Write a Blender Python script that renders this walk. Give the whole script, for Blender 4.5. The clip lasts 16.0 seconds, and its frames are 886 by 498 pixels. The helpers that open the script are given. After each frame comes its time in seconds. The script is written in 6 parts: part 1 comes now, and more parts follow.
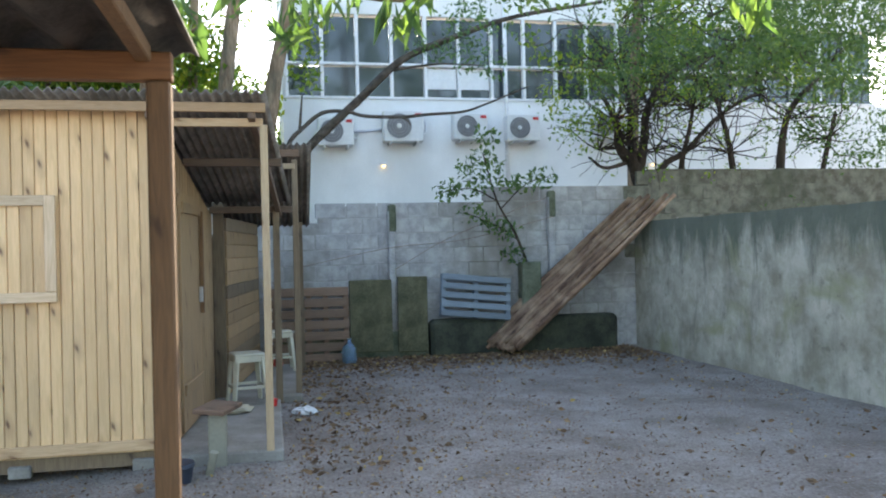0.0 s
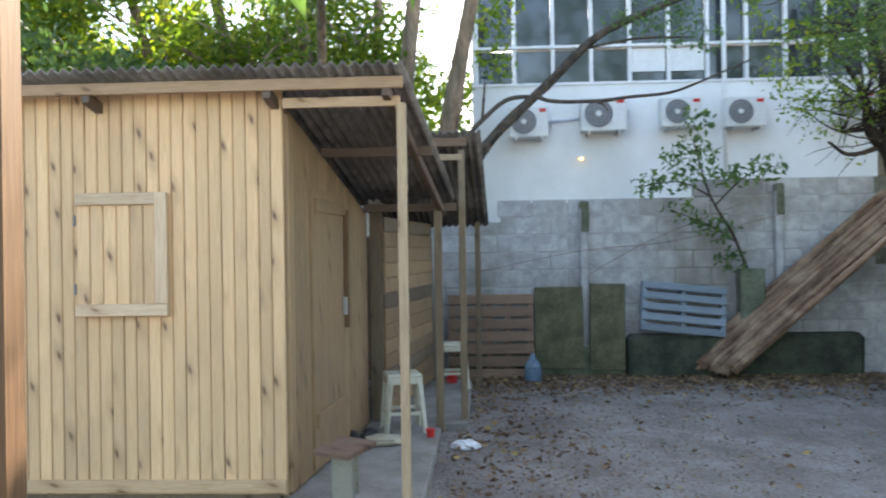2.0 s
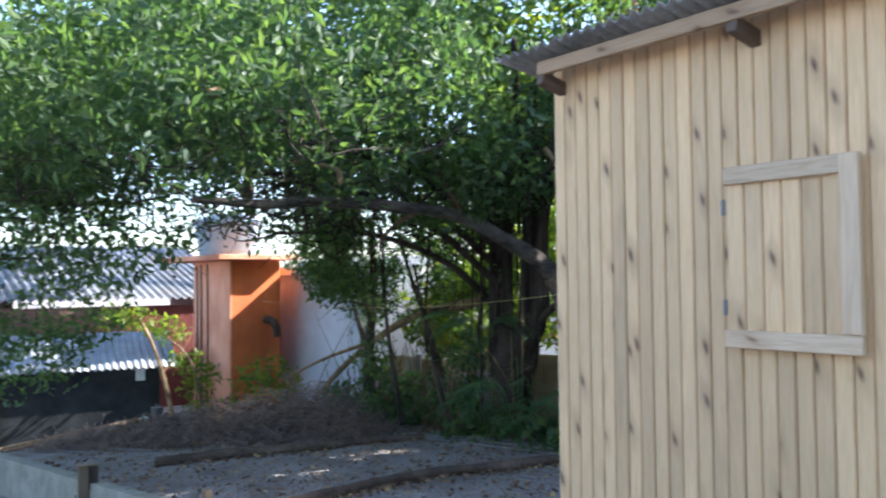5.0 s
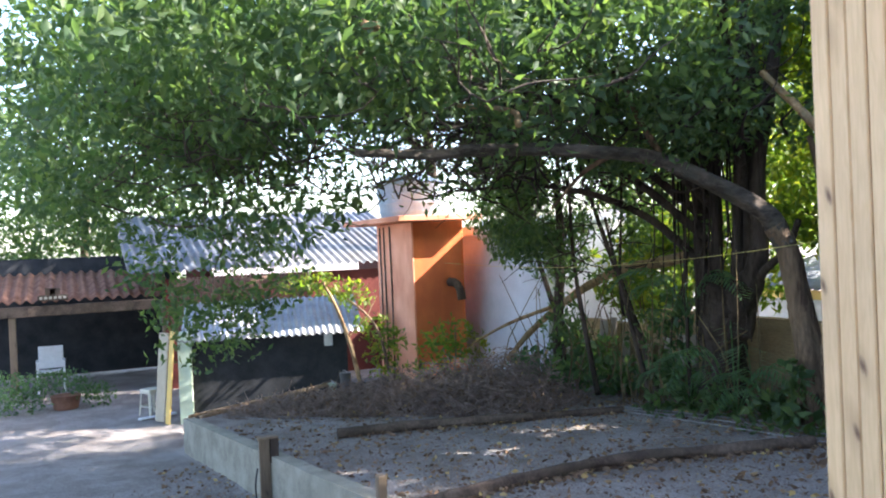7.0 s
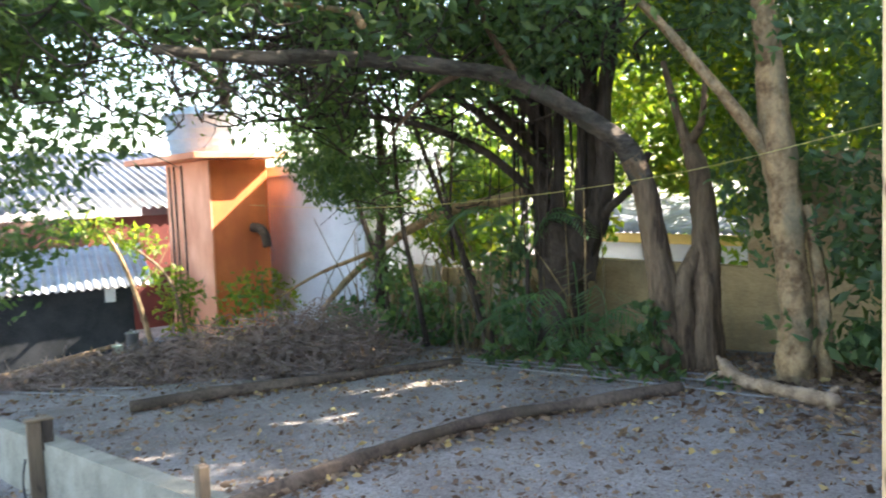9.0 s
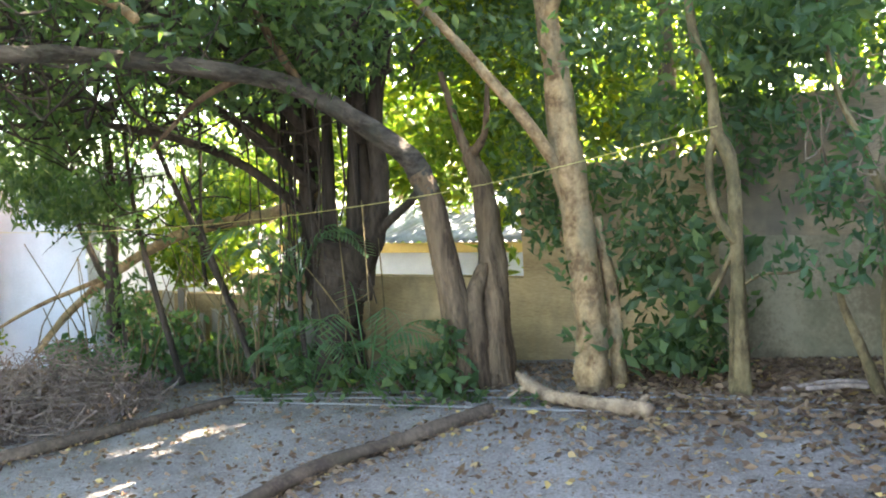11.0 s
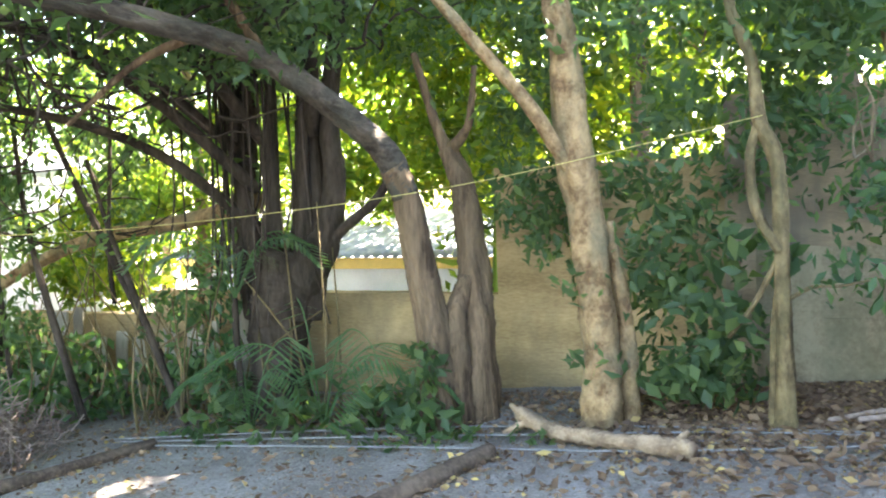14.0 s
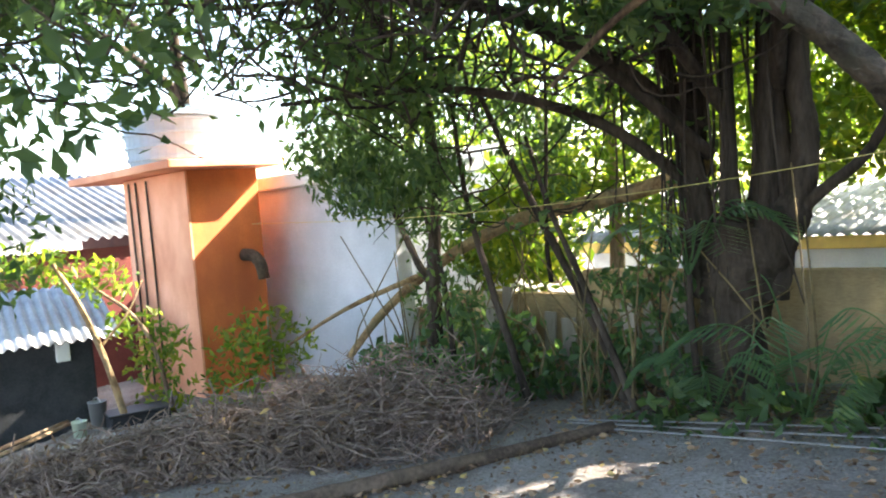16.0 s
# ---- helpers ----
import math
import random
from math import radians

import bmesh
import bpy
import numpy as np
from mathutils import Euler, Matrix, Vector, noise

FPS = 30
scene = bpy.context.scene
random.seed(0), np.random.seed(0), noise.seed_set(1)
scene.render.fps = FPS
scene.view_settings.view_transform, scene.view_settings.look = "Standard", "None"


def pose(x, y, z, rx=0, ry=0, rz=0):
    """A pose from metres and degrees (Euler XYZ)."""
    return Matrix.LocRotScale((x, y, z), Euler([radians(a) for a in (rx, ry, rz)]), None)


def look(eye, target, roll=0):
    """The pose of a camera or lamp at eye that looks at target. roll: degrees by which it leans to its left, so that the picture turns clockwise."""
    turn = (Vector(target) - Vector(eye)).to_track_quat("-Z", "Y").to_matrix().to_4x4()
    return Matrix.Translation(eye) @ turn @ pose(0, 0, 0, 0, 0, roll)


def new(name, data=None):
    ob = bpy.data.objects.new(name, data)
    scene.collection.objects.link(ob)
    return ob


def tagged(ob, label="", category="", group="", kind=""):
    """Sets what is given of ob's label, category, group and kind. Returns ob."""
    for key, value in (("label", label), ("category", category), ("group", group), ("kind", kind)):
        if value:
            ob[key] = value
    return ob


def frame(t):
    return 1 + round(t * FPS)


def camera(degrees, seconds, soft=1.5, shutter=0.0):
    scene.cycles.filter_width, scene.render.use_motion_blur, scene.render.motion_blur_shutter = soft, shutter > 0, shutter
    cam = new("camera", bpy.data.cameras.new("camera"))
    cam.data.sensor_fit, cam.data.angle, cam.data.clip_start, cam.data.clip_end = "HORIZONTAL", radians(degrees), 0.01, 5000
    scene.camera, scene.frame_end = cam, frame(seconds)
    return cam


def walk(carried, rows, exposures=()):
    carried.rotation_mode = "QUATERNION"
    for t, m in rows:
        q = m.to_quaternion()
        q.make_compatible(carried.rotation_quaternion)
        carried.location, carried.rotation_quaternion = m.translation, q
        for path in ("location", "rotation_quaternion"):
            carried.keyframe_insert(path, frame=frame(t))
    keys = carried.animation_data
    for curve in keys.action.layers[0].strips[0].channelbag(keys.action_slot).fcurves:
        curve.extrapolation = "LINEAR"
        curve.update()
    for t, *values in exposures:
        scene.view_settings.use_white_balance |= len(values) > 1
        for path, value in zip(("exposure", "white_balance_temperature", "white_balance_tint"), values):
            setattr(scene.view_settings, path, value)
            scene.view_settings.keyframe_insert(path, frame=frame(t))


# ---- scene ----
cam = camera(56.1, 16.0, soft=2.0, shutter=0.3)
PATH = [
    (0, (0.693, -5.700, 1.305), (1.099, -3.741, 1.304), -1.30),
    (0.5, (0.813, -5.431, 1.314), (1.197, -3.469, 1.315), -1.45),
    (1, (0.877, -5.111, 1.334), (1.213, -3.139, 1.342), -1.37),
    (1.5, (0.985, -4.843, 1.332), (1.170, -2.852, 1.336), -1.27),
    (2, (1.099, -4.524, 1.357), (1.000, -2.527, 1.360), -0.86),
    (2.5, (1.090, -4.206, 1.333), (0.842, -2.221, 1.346), -0.86),
    (3, (1.074, -3.892, 1.318), (0.562, -1.959, 1.338), -0.63),
    (3.5, (1.053, -3.535, 1.327), (0.159, -1.747, 1.368), -0.26),
    (4, (0.939, -3.281, 1.295), (-0.199, -1.637, 1.366), -0.16),
    (4.5, (0.814, -3.043, 1.304), (-0.530, -1.563, 1.370), -0.48),
    (5, (0.697, -2.811, 1.288), (-0.888, -1.594, 1.361), -0.59),
    (5.2, (0.647, -2.740, 1.292), (-0.999, -1.607, 1.356), -0.60),
    (7.3, (-0.270, -2.252, 1.248), (-2.090, -1.423, 1.233), -2.45),
    (7.5, (-0.413, -2.215, 1.225), (-2.220, -1.357, 1.193), -2.76),
    (8, (-0.709, -2.153, 1.166), (-2.449, -1.176, 1.040), -3.34),
    (8.5, (-0.960, -2.088, 1.147), (-2.625, -0.989, 1.004), -2.65),
    (9, (-1.200, -2.076, 1.123), (-2.751, -0.822, 0.974), -2.17),
    (9.2, (-1.295, -2.069, 1.121), (-2.776, -0.734, 0.972), -2.18),
    (11.3, (-2.166, -2.114, 1.255), (-3.155, -0.384, 1.082), -3.49),
    (11.5, (-2.225, -2.046, 1.257), (-3.208, -0.313, 1.083), -3.61),
    (12, (-2.387, -1.912, 1.240), (-3.247, -0.115, 1.069), -3.36),
    (12.5, (-2.586, -1.819, 1.217), (-3.184, 0.082, 1.055), -2.72),
    (13, (-2.725, -1.686, 1.188), (-3.273, 0.231, 1.031), -2.23),
    (13.5, (-2.909, -1.570, 1.162), (-3.616, 0.296, 1.021), -2.18),
    (14, (-3.122, -1.542, 1.114), (-3.880, 0.304, 0.981), -2.29),
    (14.5, (-3.314, -1.474, 1.072), (-4.228, 0.300, 0.942), -2.45),
    (15, (-3.546, -1.453, 1.037), (-4.763, 0.130, 0.922), -3.38),
    (15.5, (-3.788, -1.464, 1.003), (-5.204, -0.053, 0.911), -3.73),
    (16, (-3.994, -1.543, 0.998), (-5.435, -0.159, 0.896), -4.72),
]
walk(cam, [(t, look(eye, target, roll)) for t, eye, target, roll in PATH],
     exposures=[(0, 2.3, 6900, 9), (1, 2.5, 7000, 10), (3, 2.2, 6900, 11), (4.5, 2.15, 5900, 11), (5, 2.1, 5700, 13), (7.5, 2.75, 6300, 17), (8, 3.0, 6400, 15), (9, 3.1, 6700, 13), (11.3, 3.9, 7000, 12), (12.5, 4.1, 6500, 12), (14.5, 4.15, 7000, 11), (15.2, 3.35, 6700, 11), (16, 3.2, 6800, 12)])

# ---------------------------------------------------------------- light
SUN_ELEV, SUN_TURN = 36.0, 24.0
world = bpy.data.worlds.new("sky")
scene.world = world
world.use_nodes = True
wn = world.node_tree.nodes
sky = wn.new("ShaderNodeTexSky")
sky.sky_type, sky.sun_disc = "NISHITA", False
sky.sun_elevation, sky.sun_rotation = radians(SUN_ELEV), radians(SUN_TURN)
sky.air_density, sky.dust_density = 1.0, 1.6
wn["Background"].inputs["Strength"].default_value = 0.15
world.node_tree.links.new(sky.outputs[0], wn["Background"].inputs["Color"])
sun_data = bpy.data.lights.new("sun", "SUN")
sun_data.energy, sun_data.angle, sun_data.color = 5.0, radians(0.6), (1.0, 0.93, 0.82)
sun = new("sun", sun_data)
ce, se = math.cos(radians(SUN_ELEV)), math.sin(radians(SUN_ELEV))
sun.matrix_world = look((30 * ce * math.sin(radians(SUN_TURN)), 30 * ce * math.cos(radians(SUN_TURN)), 30 * se), (0, 0, 0))

rng = np.random.default_rng(7)
# sun patches on the ground, cut as holes through the crowns: x, y, radius
BEAMS = []
for bx, by in ((-6.78, 1.87), (-6.98, 1.65), (-6.46, 2.17), (-6.54, 0.56), (-6.25, 1.0), (-7.24, 1.88), (-6.8, 2.2), (-8.2, 2.15), (-6.3, -0.3), (-7.9, 2.5)):
    BEAMS += [(bx + rng.normal(0, 0.16), by + rng.normal(0, 0.11), rng.uniform(0.02, 0.075)) for _ in range(6)]


# ---------------------------------------------------------------- materials
class Nodes:
    def __init__(self, name):
        self.m = bpy.data.materials.new(name)
        self.m.use_nodes = True
        self.t = self.m.node_tree
        self.b = self.t.nodes["Principled BSDF"]
        self.out = self.t.nodes["Material Output"]

    def add(self, kind, **values):
        n = self.t.nodes.new(kind)
        for k, v in values.items():
            n.inputs[k.replace("_", " ")].default_value = v
        return n

    def link(self, a, b):
        self.t.links.new(a, b)

    def coords(self, scale=(1, 1, 1), turn=(0, 0, 0), per_object=0.0):
        tc = self.add("ShaderNodeTexCoord")
        mp = self.add("ShaderNodeMapping", Scale=scale, Rotation=[radians(a) for a in turn])
        self.link(tc.outputs["Object"], mp.inputs["Vector"])
        if per_object:
            oi = self.add("ShaderNodeObjectInfo")
            mul = self.t.nodes.new("ShaderNodeVectorMath")
            mul.operation = "SCALE"
            mul.inputs[0].default_value = (1.0, 0.37, 0.71)
            sc = self.t.nodes.new("ShaderNodeMath")
            sc.operation = "MULTIPLY"
            sc.inputs[1].default_value = per_object
            self.link(oi.outputs["Random"], sc.inputs[0])
            self.link(sc.outputs[0], mul.inputs["Scale"])
            self.link(mul.outputs[0], mp.inputs["Location"])
        return mp.outputs[0]

    def noise(self, vec, scale, detail=4, rough=0.55, distort=0.0):
        n = self.add("ShaderNodeTexNoise", Scale=scale, Detail=detail, Roughness=rough, Distortion=distort)
        self.link(vec, n.inputs["Vector"])
        return n.outputs["Fac"]

    def ramp(self, fac, *stops):
        r = self.t.nodes.new("ShaderNodeValToRGB")
        el = r.color_ramp.elements
        while len(el) < len(stops):
            el.new(0.5)
        for e, (p, c) in zip(el, stops):
            e.position, e.color = p, (*c, 1)
        self.link(fac, r.inputs[0])
        return r.outputs[0]

    def mix(self, fac, a, b, mode="MIX"):
        n = self.t.nodes.new("ShaderNodeMix")
        n.data_type, n.blend_type = "RGBA", mode
        for sock, v in ((n.inputs[0], fac), (n.inputs[6], a), (n.inputs[7], b)):
            if isinstance(v, (int, float)):
                sock.default_value = v
            elif isinstance(v, tuple):
                sock.default_value = (*v, 1)
            else:
                self.link(v, sock)
        return n.outputs[2]

    def math(self, op, a, b=0.5, clamp=False):
        n = self.t.nodes.new("ShaderNodeMath")
        n.operation, n.use_clamp = op, clamp
        for sock, v in zip(n.inputs, (a, b)):
            if isinstance(v, (int, float)):
                sock.default_value = v
            else:
                self.link(v, sock)
        return n.outputs[0]

    def bump(self, fac, strength=0.3, distance=0.01):
        n = self.add("ShaderNodeBump", Strength=strength, Distance=distance)
        self.link(fac, n.inputs["Height"])
        self.link(n.outputs[0], self.b.inputs["Normal"])

    def done(self, color, rough=0.7, metal=0.0, spec=0.3):
        for key, v in (("Base Color", color), ("Roughness", rough), ("Metallic", metal), ("Specular IOR Level", spec)):
            if isinstance(v, (int, float)):
                self.b.inputs[key].default_value = v
            elif isinstance(v, tuple):
                self.b.inputs[key].default_value = (*v, 1)
            else:
                self.link(v, self.b.inputs[key])
        return self.m


def wood(name, light, dark, knot, grain_axis="z", random_tone=0.35, knots=True, rough=0.6, stain=0.0):
    n = Nodes(name)
    s = {"z": (1, 1, 0.07), "x": (0.07, 1, 1), "y": (1, 0.07, 1)}[grain_axis]
    v = n.coords(s, per_object=40.0)
    grain = n.noise(v, 60, 5, 0.6, 1.5)
    c = n.ramp(grain, (0.32, dark), (0.6, light))
    big = n.noise(n.coords(s, per_object=23.0), 9, 3)
    c = n.mix(n.math("MULTIPLY", big, 0.5), c, tuple(a * 0.72 for a in light), "MIX")
    if knots:
        # flat cells across the board, stretched along its grain
        sep = n.add("ShaderNodeSeparateXYZ")
        n.link(n.coords((1, 1, 1), per_object=61.0), sep.inputs[0])
        ax = {"z": ("X", "Y", "Z"), "x": ("Y", "Z", "X"), "y": ("X", "Z", "Y")}[grain_axis]
        com = n.add("ShaderNodeCombineXYZ")
        n.link(n.math("MULTIPLY", n.math("ADD", sep.outputs[ax[0]], sep.outputs[ax[1]]), 5.2), com.inputs[0])
        cross = n.math("ADD", sep.outputs[ax[0]], sep.outputs[ax[1]])
        n.link(n.math("ADD", n.math("MULTIPLY", sep.outputs[ax[2]], 3.1), n.math("MULTIPLY", cross, 3.6)), com.inputs[1])
        vo = n.t.nodes.new("ShaderNodeTexVoronoi")
        vo.voronoi_dimensions = "2D"
        vo.inputs["Scale"].default_value = 1.0
        n.link(com.outputs[0], vo.inputs["Vector"])
        k = n.ramp(n.math("ADD", vo.outputs["Distance"], n.math("MULTIPLY", n.math("SUBTRACT", grain, 0.5), 0.12)), (0.02, (1, 1, 1)), (0.095, (0, 0, 0)))
        halo = n.ramp(n.math("ADD", vo.outputs["Distance"], n.math("MULTIPLY", n.math("SUBTRACT", big, 0.5), 0.35)), (0.0, (1, 1, 1)), (0.30, (0, 0, 0)))
        sepc = n.add("ShaderNodeSeparateColor")
        n.link(vo.outputs["Color"], sepc.inputs[0])
        some = n.math("GREATER_THAN", sepc.outputs[0], 0.42)
        c = n.mix(n.math("MULTIPLY", n.math("MULTIPLY", halo, some), 0.62), c, tuple(0.5 * (p + q) for p, q in zip(dark, knot)))
        c = n.mix(n.math("MULTIPLY", n.math("MULTIPLY", k, some), 0.9), c, knot)
    oi = n.add("ShaderNodeObjectInfo")
    tone = n.math("ADD", n.math("MULTIPLY", oi.outputs["Random"], random_tone), 1 - random_tone * 0.6)
    comb = n.add("ShaderNodeCombineColor")
    for i in range(3):
        n.link(tone, comb.inputs[i])
    c = n.mix(1.0, c, comb.outputs[0], "MULTIPLY")
    if stain:
        st = n.noise(n.coords((1, 1, 0.5), per_object=9.0), 2.5, 4)
        c = n.mix(n.ramp(st, (0.52, (0, 0, 0)), (0.75, (stain,) * 3)), c, (0.16, 0.13, 0.10))
    n.bump(grain, 0.25, 0.004)
    return n.done(c, rough)


M = {}
M["pine"] = wood("pine board", (0.78, 0.525, 0.29), (0.65, 0.42, 0.215), (0.13, 0.065, 0.04), random_tone=0.28, stain=0.3)
# darker copy of pine: the shade under the porch is put into its colour
M["pine_side_shaded"] = wood("pine side board, shade toned", (0.40, 0.26, 0.14), (0.28, 0.175, 0.09), (0.11, 0.06, 0.03), stain=0.4)
M["pine_x"] = wood("pine rail", (0.62, 0.42, 0.25), (0.45, 0.29, 0.15), (0.2, 0.1, 0.05), "x")
M["pine_frame_x"] = wood("shutter rail", (0.68, 0.5, 0.33), (0.5, 0.34, 0.2), (0.25, 0.13, 0.07), "x")
M["pine_frame_z"] = wood("shutter stile", (0.68, 0.5, 0.33), (0.5, 0.34, 0.2), (0.25, 0.13, 0.07), "z")
M["fascia_wood"] = wood("fascia board", (0.46, 0.30, 0.17), (0.32, 0.2, 0.11), (0.15, 0.08, 0.04), "x")
M["dark_post"] = wood("varnished post", (0.19, 0.105, 0.05), (0.10, 0.055, 0.027), (0.06, 0.03, 0.015))
M["dark_beam"] = wood("varnished beam", (0.24, 0.11, 0.045), (0.15, 0.065, 0.028), (0.06, 0.03, 0.015), "x")
M["post"] = wood("raw post", (0.5, 0.37, 0.23), (0.36, 0.25, 0.15), (0.15, 0.08, 0.05))
M["old_post"] = wood("weathered post", (0.22, 0.16, 0.1), (0.13, 0.09, 0.06), (0.06, 0.04, 0.03))
M["old_slat"] = wood("weathered slat", (0.24, 0.15, 0.1), (0.13, 0.08, 0.05), (0.06, 0.04, 0.03), "x", knots=False)
# darker old_slat for rafters and purlins, coloured with the shade under the roof
M["old_slat_shaded"] = wood("shaded batten", (0.15, 0.10, 0.07), (0.09, 0.06, 0.045), (0.05, 0.03, 0.02), "x", knots=False)
M["plank"] = wood("old plank", (0.28, 0.17, 0.115), (0.13, 0.075, 0.05), (0.05, 0.03, 0.02), "x", random_tone=0.6, stain=0.6)
M["blue_slat"] = wood("painted slat", (0.20, 0.235, 0.265), (0.14, 0.17, 0.195), (0.2, 0.2, 0.2), "x", knots=False)


def rough_stuff(name, a, b, scale=6, fine=60, bump=0.3, dist=0.01, rough=0.9, stain=None, stain_scale=1.2, axis_scale=(1, 1, 1), spec=0.2, per=0.0, rtone=0.0, metal=0.0):
    n = Nodes(name)
    v = n.coords(axis_scale, per_object=per)
    big = n.noise(v, scale, 6, 0.6)
    small = n.noise(v, fine, 4, 0.65)
    f = n.math("ADD", n.math("MULTIPLY", big, 0.65), n.math("MULTIPLY", small, 0.35))
    c = n.ramp(f, (0.40, a), (0.60, b))
    if stain:
        if per:
            where = n.add("ShaderNodeMapping", Scale=(1, 1, 0.6))
            n.link(n.add("ShaderNodeNewGeometry").outputs["Position"], where.inputs["Vector"])
            where = where.outputs[0]
        else:
            where = n.coords((1, 1, 0.45))
        st = n.noise(where, stain_scale, 5, 0.6)
        c = n.mix(n.ramp(st, (0.47, (0, 0, 0)), (0.68, (0.85,) * 3)), c, stain)
    if rtone:
        oi = n.add("ShaderNodeObjectInfo")
        tone = n.math("ADD", n.math("MULTIPLY", oi.outputs["Random"], rtone), 1 - rtone / 2)
        comb = n.add("ShaderNodeCombineColor")
        for i in range(3):
            n.link(tone, comb.inputs[i])
        c = n.mix(1.0, c, comb.outputs[0], "MULTIPLY")
    n.bump(f, bump, dist)
    return n.done(c, rough, metal, spec)


n = Nodes("grey sand")
v = n.coords()
patch = n.noise(v, 1.6, 7, 0.65)
grit = n.noise(v, 48, 6, 0.75)
coarse = n.noise(v, 17, 5, 0.7)
c = n.ramp(patch, (0.36, (0.20, 0.172, 0.15)), (0.64, (0.34, 0.31, 0.285)))
c = n.mix(n.ramp(grit, (0.50, (0, 0, 0)), (0.62, (0.75,) * 3)), c, (0.12, 0.10, 0.085))
c = n.mix(n.ramp(grit, (0.33, (0.7,) * 3), (0.43, (0, 0, 0))), c, (0.52, 0.50, 0.47))
c = n.mix(n.ramp(coarse, (0.56, (0, 0, 0)), (0.70, (0.6,) * 3)), c, (0.15, 0.12, 0.095))
n.bump(n.math("ADD", grit, n.math("MULTIPLY", coarse, 1.5)), 0.9, 0.02)
M["sand"] = n.done(c, 0.95, 0.0, 0.15)
M["block"] = rough_stuff("concrete block", (0.26, 0.255, 0.25), (0.42, 0.41, 0.4), 7, 90, 0.5, 0.006, 0.9, (0.20, 0.18, 0.15), 1.5, per=30.0, rtone=0.16)
M["damp_block"] = rough_stuff("damp mouldy block", (0.09, 0.085, 0.065), (0.20, 0.19, 0.15), 7, 90, 0.5, 0.006, 0.92, (0.07, 0.075, 0.05), 1.5, per=30.0, rtone=0.2)
M["mortar"] = rough_stuff("mortar", (0.26, 0.25, 0.24), (0.38, 0.37, 0.355), 9, 80, 0.5, 0.006, 0.95, (0.14, 0.13, 0.1), 1.5)
M["tan_wall"] = rough_stuff("tan render", (0.28, 0.19, 0.092), (0.48, 0.345, 0.18), 2.0, 40, 0.6, 0.014, 0.9, (0.19, 0.15, 0.09), 1.9, (0.5, 1, 1.7))
M["plinth"] = rough_stuff("pale streaked render", (0.17, 0.135, 0.085), (0.34, 0.285, 0.19), 2.2, 45, 0.6, 0.012, 0.92, (0.15, 0.14, 0.085), 2.4, (0.8, 1, 0.7))
M["mould_wall"] = rough_stuff("mouldy render", (0.20, 0.145, 0.095), (0.40, 0.30, 0.19), 1.6, 50, 0.5, 0.012, 0.92, (0.13, 0.11, 0.085), 1.7, (0.35, 1, 2.6))
M["slab"] = rough_stuff("concrete slab", (0.19, 0.175, 0.155), (0.30, 0.285, 0.26), 4, 60, 0.4, 0.006, 0.85, (0.2, 0.18, 0.15), 1.6)
M["kerb_wall"] = rough_stuff("low concrete wall", (0.19, 0.175, 0.135), (0.31, 0.29, 0.23), 4, 60, 0.4, 0.006, 0.9, (0.24, 0.23, 0.18), 1.4)
M["roof_sheet"] = rough_stuff("fibre cement", (0.16, 0.14, 0.125), (0.3, 0.265, 0.235), 8, 70, 0.4, 0.005, 0.9, (0.1, 0.09, 0.075), 2.0)
# roof_sheet again, darkened to hold the shade of the shelter roof's underside
M["underside_sheet"] = rough_stuff("shaded fibre cement", (0.06, 0.052, 0.045), (0.12, 0.10, 0.085), 8, 70, 0.4, 0.005, 0.9)
M["tin"] = rough_stuff("tin sheet", (0.22, 0.24, 0.27), (0.38, 0.40, 0.43), 3, 40, 0.2, 0.004, 0.5, (0.22, 0.2, 0.19), 1.5, metal=0.25, spec=0.5)
M["old_tin"] = rough_stuff("dull tin sheet", (0.12, 0.13, 0.145), (0.24, 0.25, 0.27), 3, 40, 0.2, 0.004, 0.6, (0.13, 0.115, 0.10), 1.5, metal=0.2, spec=0.4)
M["white_paint"] = rough_stuff("white render", (0.74, 0.74, 0.72), (0.84, 0.84, 0.82), 1.2, 40, 0.15, 0.004, 0.8, (0.66, 0.66, 0.64), 0.5)
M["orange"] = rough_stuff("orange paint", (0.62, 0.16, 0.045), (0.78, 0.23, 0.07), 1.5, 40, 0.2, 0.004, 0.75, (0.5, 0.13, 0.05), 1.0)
M["pale_orange"] = rough_stuff("pale orange paint", (0.82, 0.36, 0.21), (0.92, 0.46, 0.29), 1.5, 40, 0.2, 0.004, 0.75, (0.6, 0.22, 0.12), 1.0)
M["red_wall"] = rough_stuff("dark red paint", (0.09, 0.024, 0.02), (0.15, 0.04, 0.03), 2, 40, 0.2, 0.004, 0.8)
# the hut's tarpaulin; also the dark of the terrace interior
M["tarp_and_shade"] = rough_stuff("dark tarp", (0.018, 0.02, 0.022), (0.04, 0.042, 0.045), 3, 50, 0.3, 0.02, 0.7)
M["tile"] = rough_stuff("clay tile", (0.14, 0.065, 0.04), (0.25, 0.125, 0.08), 5, 50, 0.4, 0.01, 0.85)
M["green_board"] = rough_stuff("mossy board", (0.055, 0.055, 0.03), (0.145, 0.135, 0.08), 4, 60, 0.4, 0.006, 0.9, (0.09, 0.085, 0.05), 2.0)
M["moss"] = rough_stuff("mossy concrete", (0.07, 0.08, 0.05), (0.16, 0.17, 0.12), 4, 60, 0.5, 0.01, 0.95)
# moss darkened to near black: the shadow behind the leaning poles
M["shaded_moss"] = rough_stuff("shaded mossy concrete", (0.03, 0.033, 0.025), (0.075, 0.08, 0.055), 4, 60, 0.5, 0.01, 0.95)
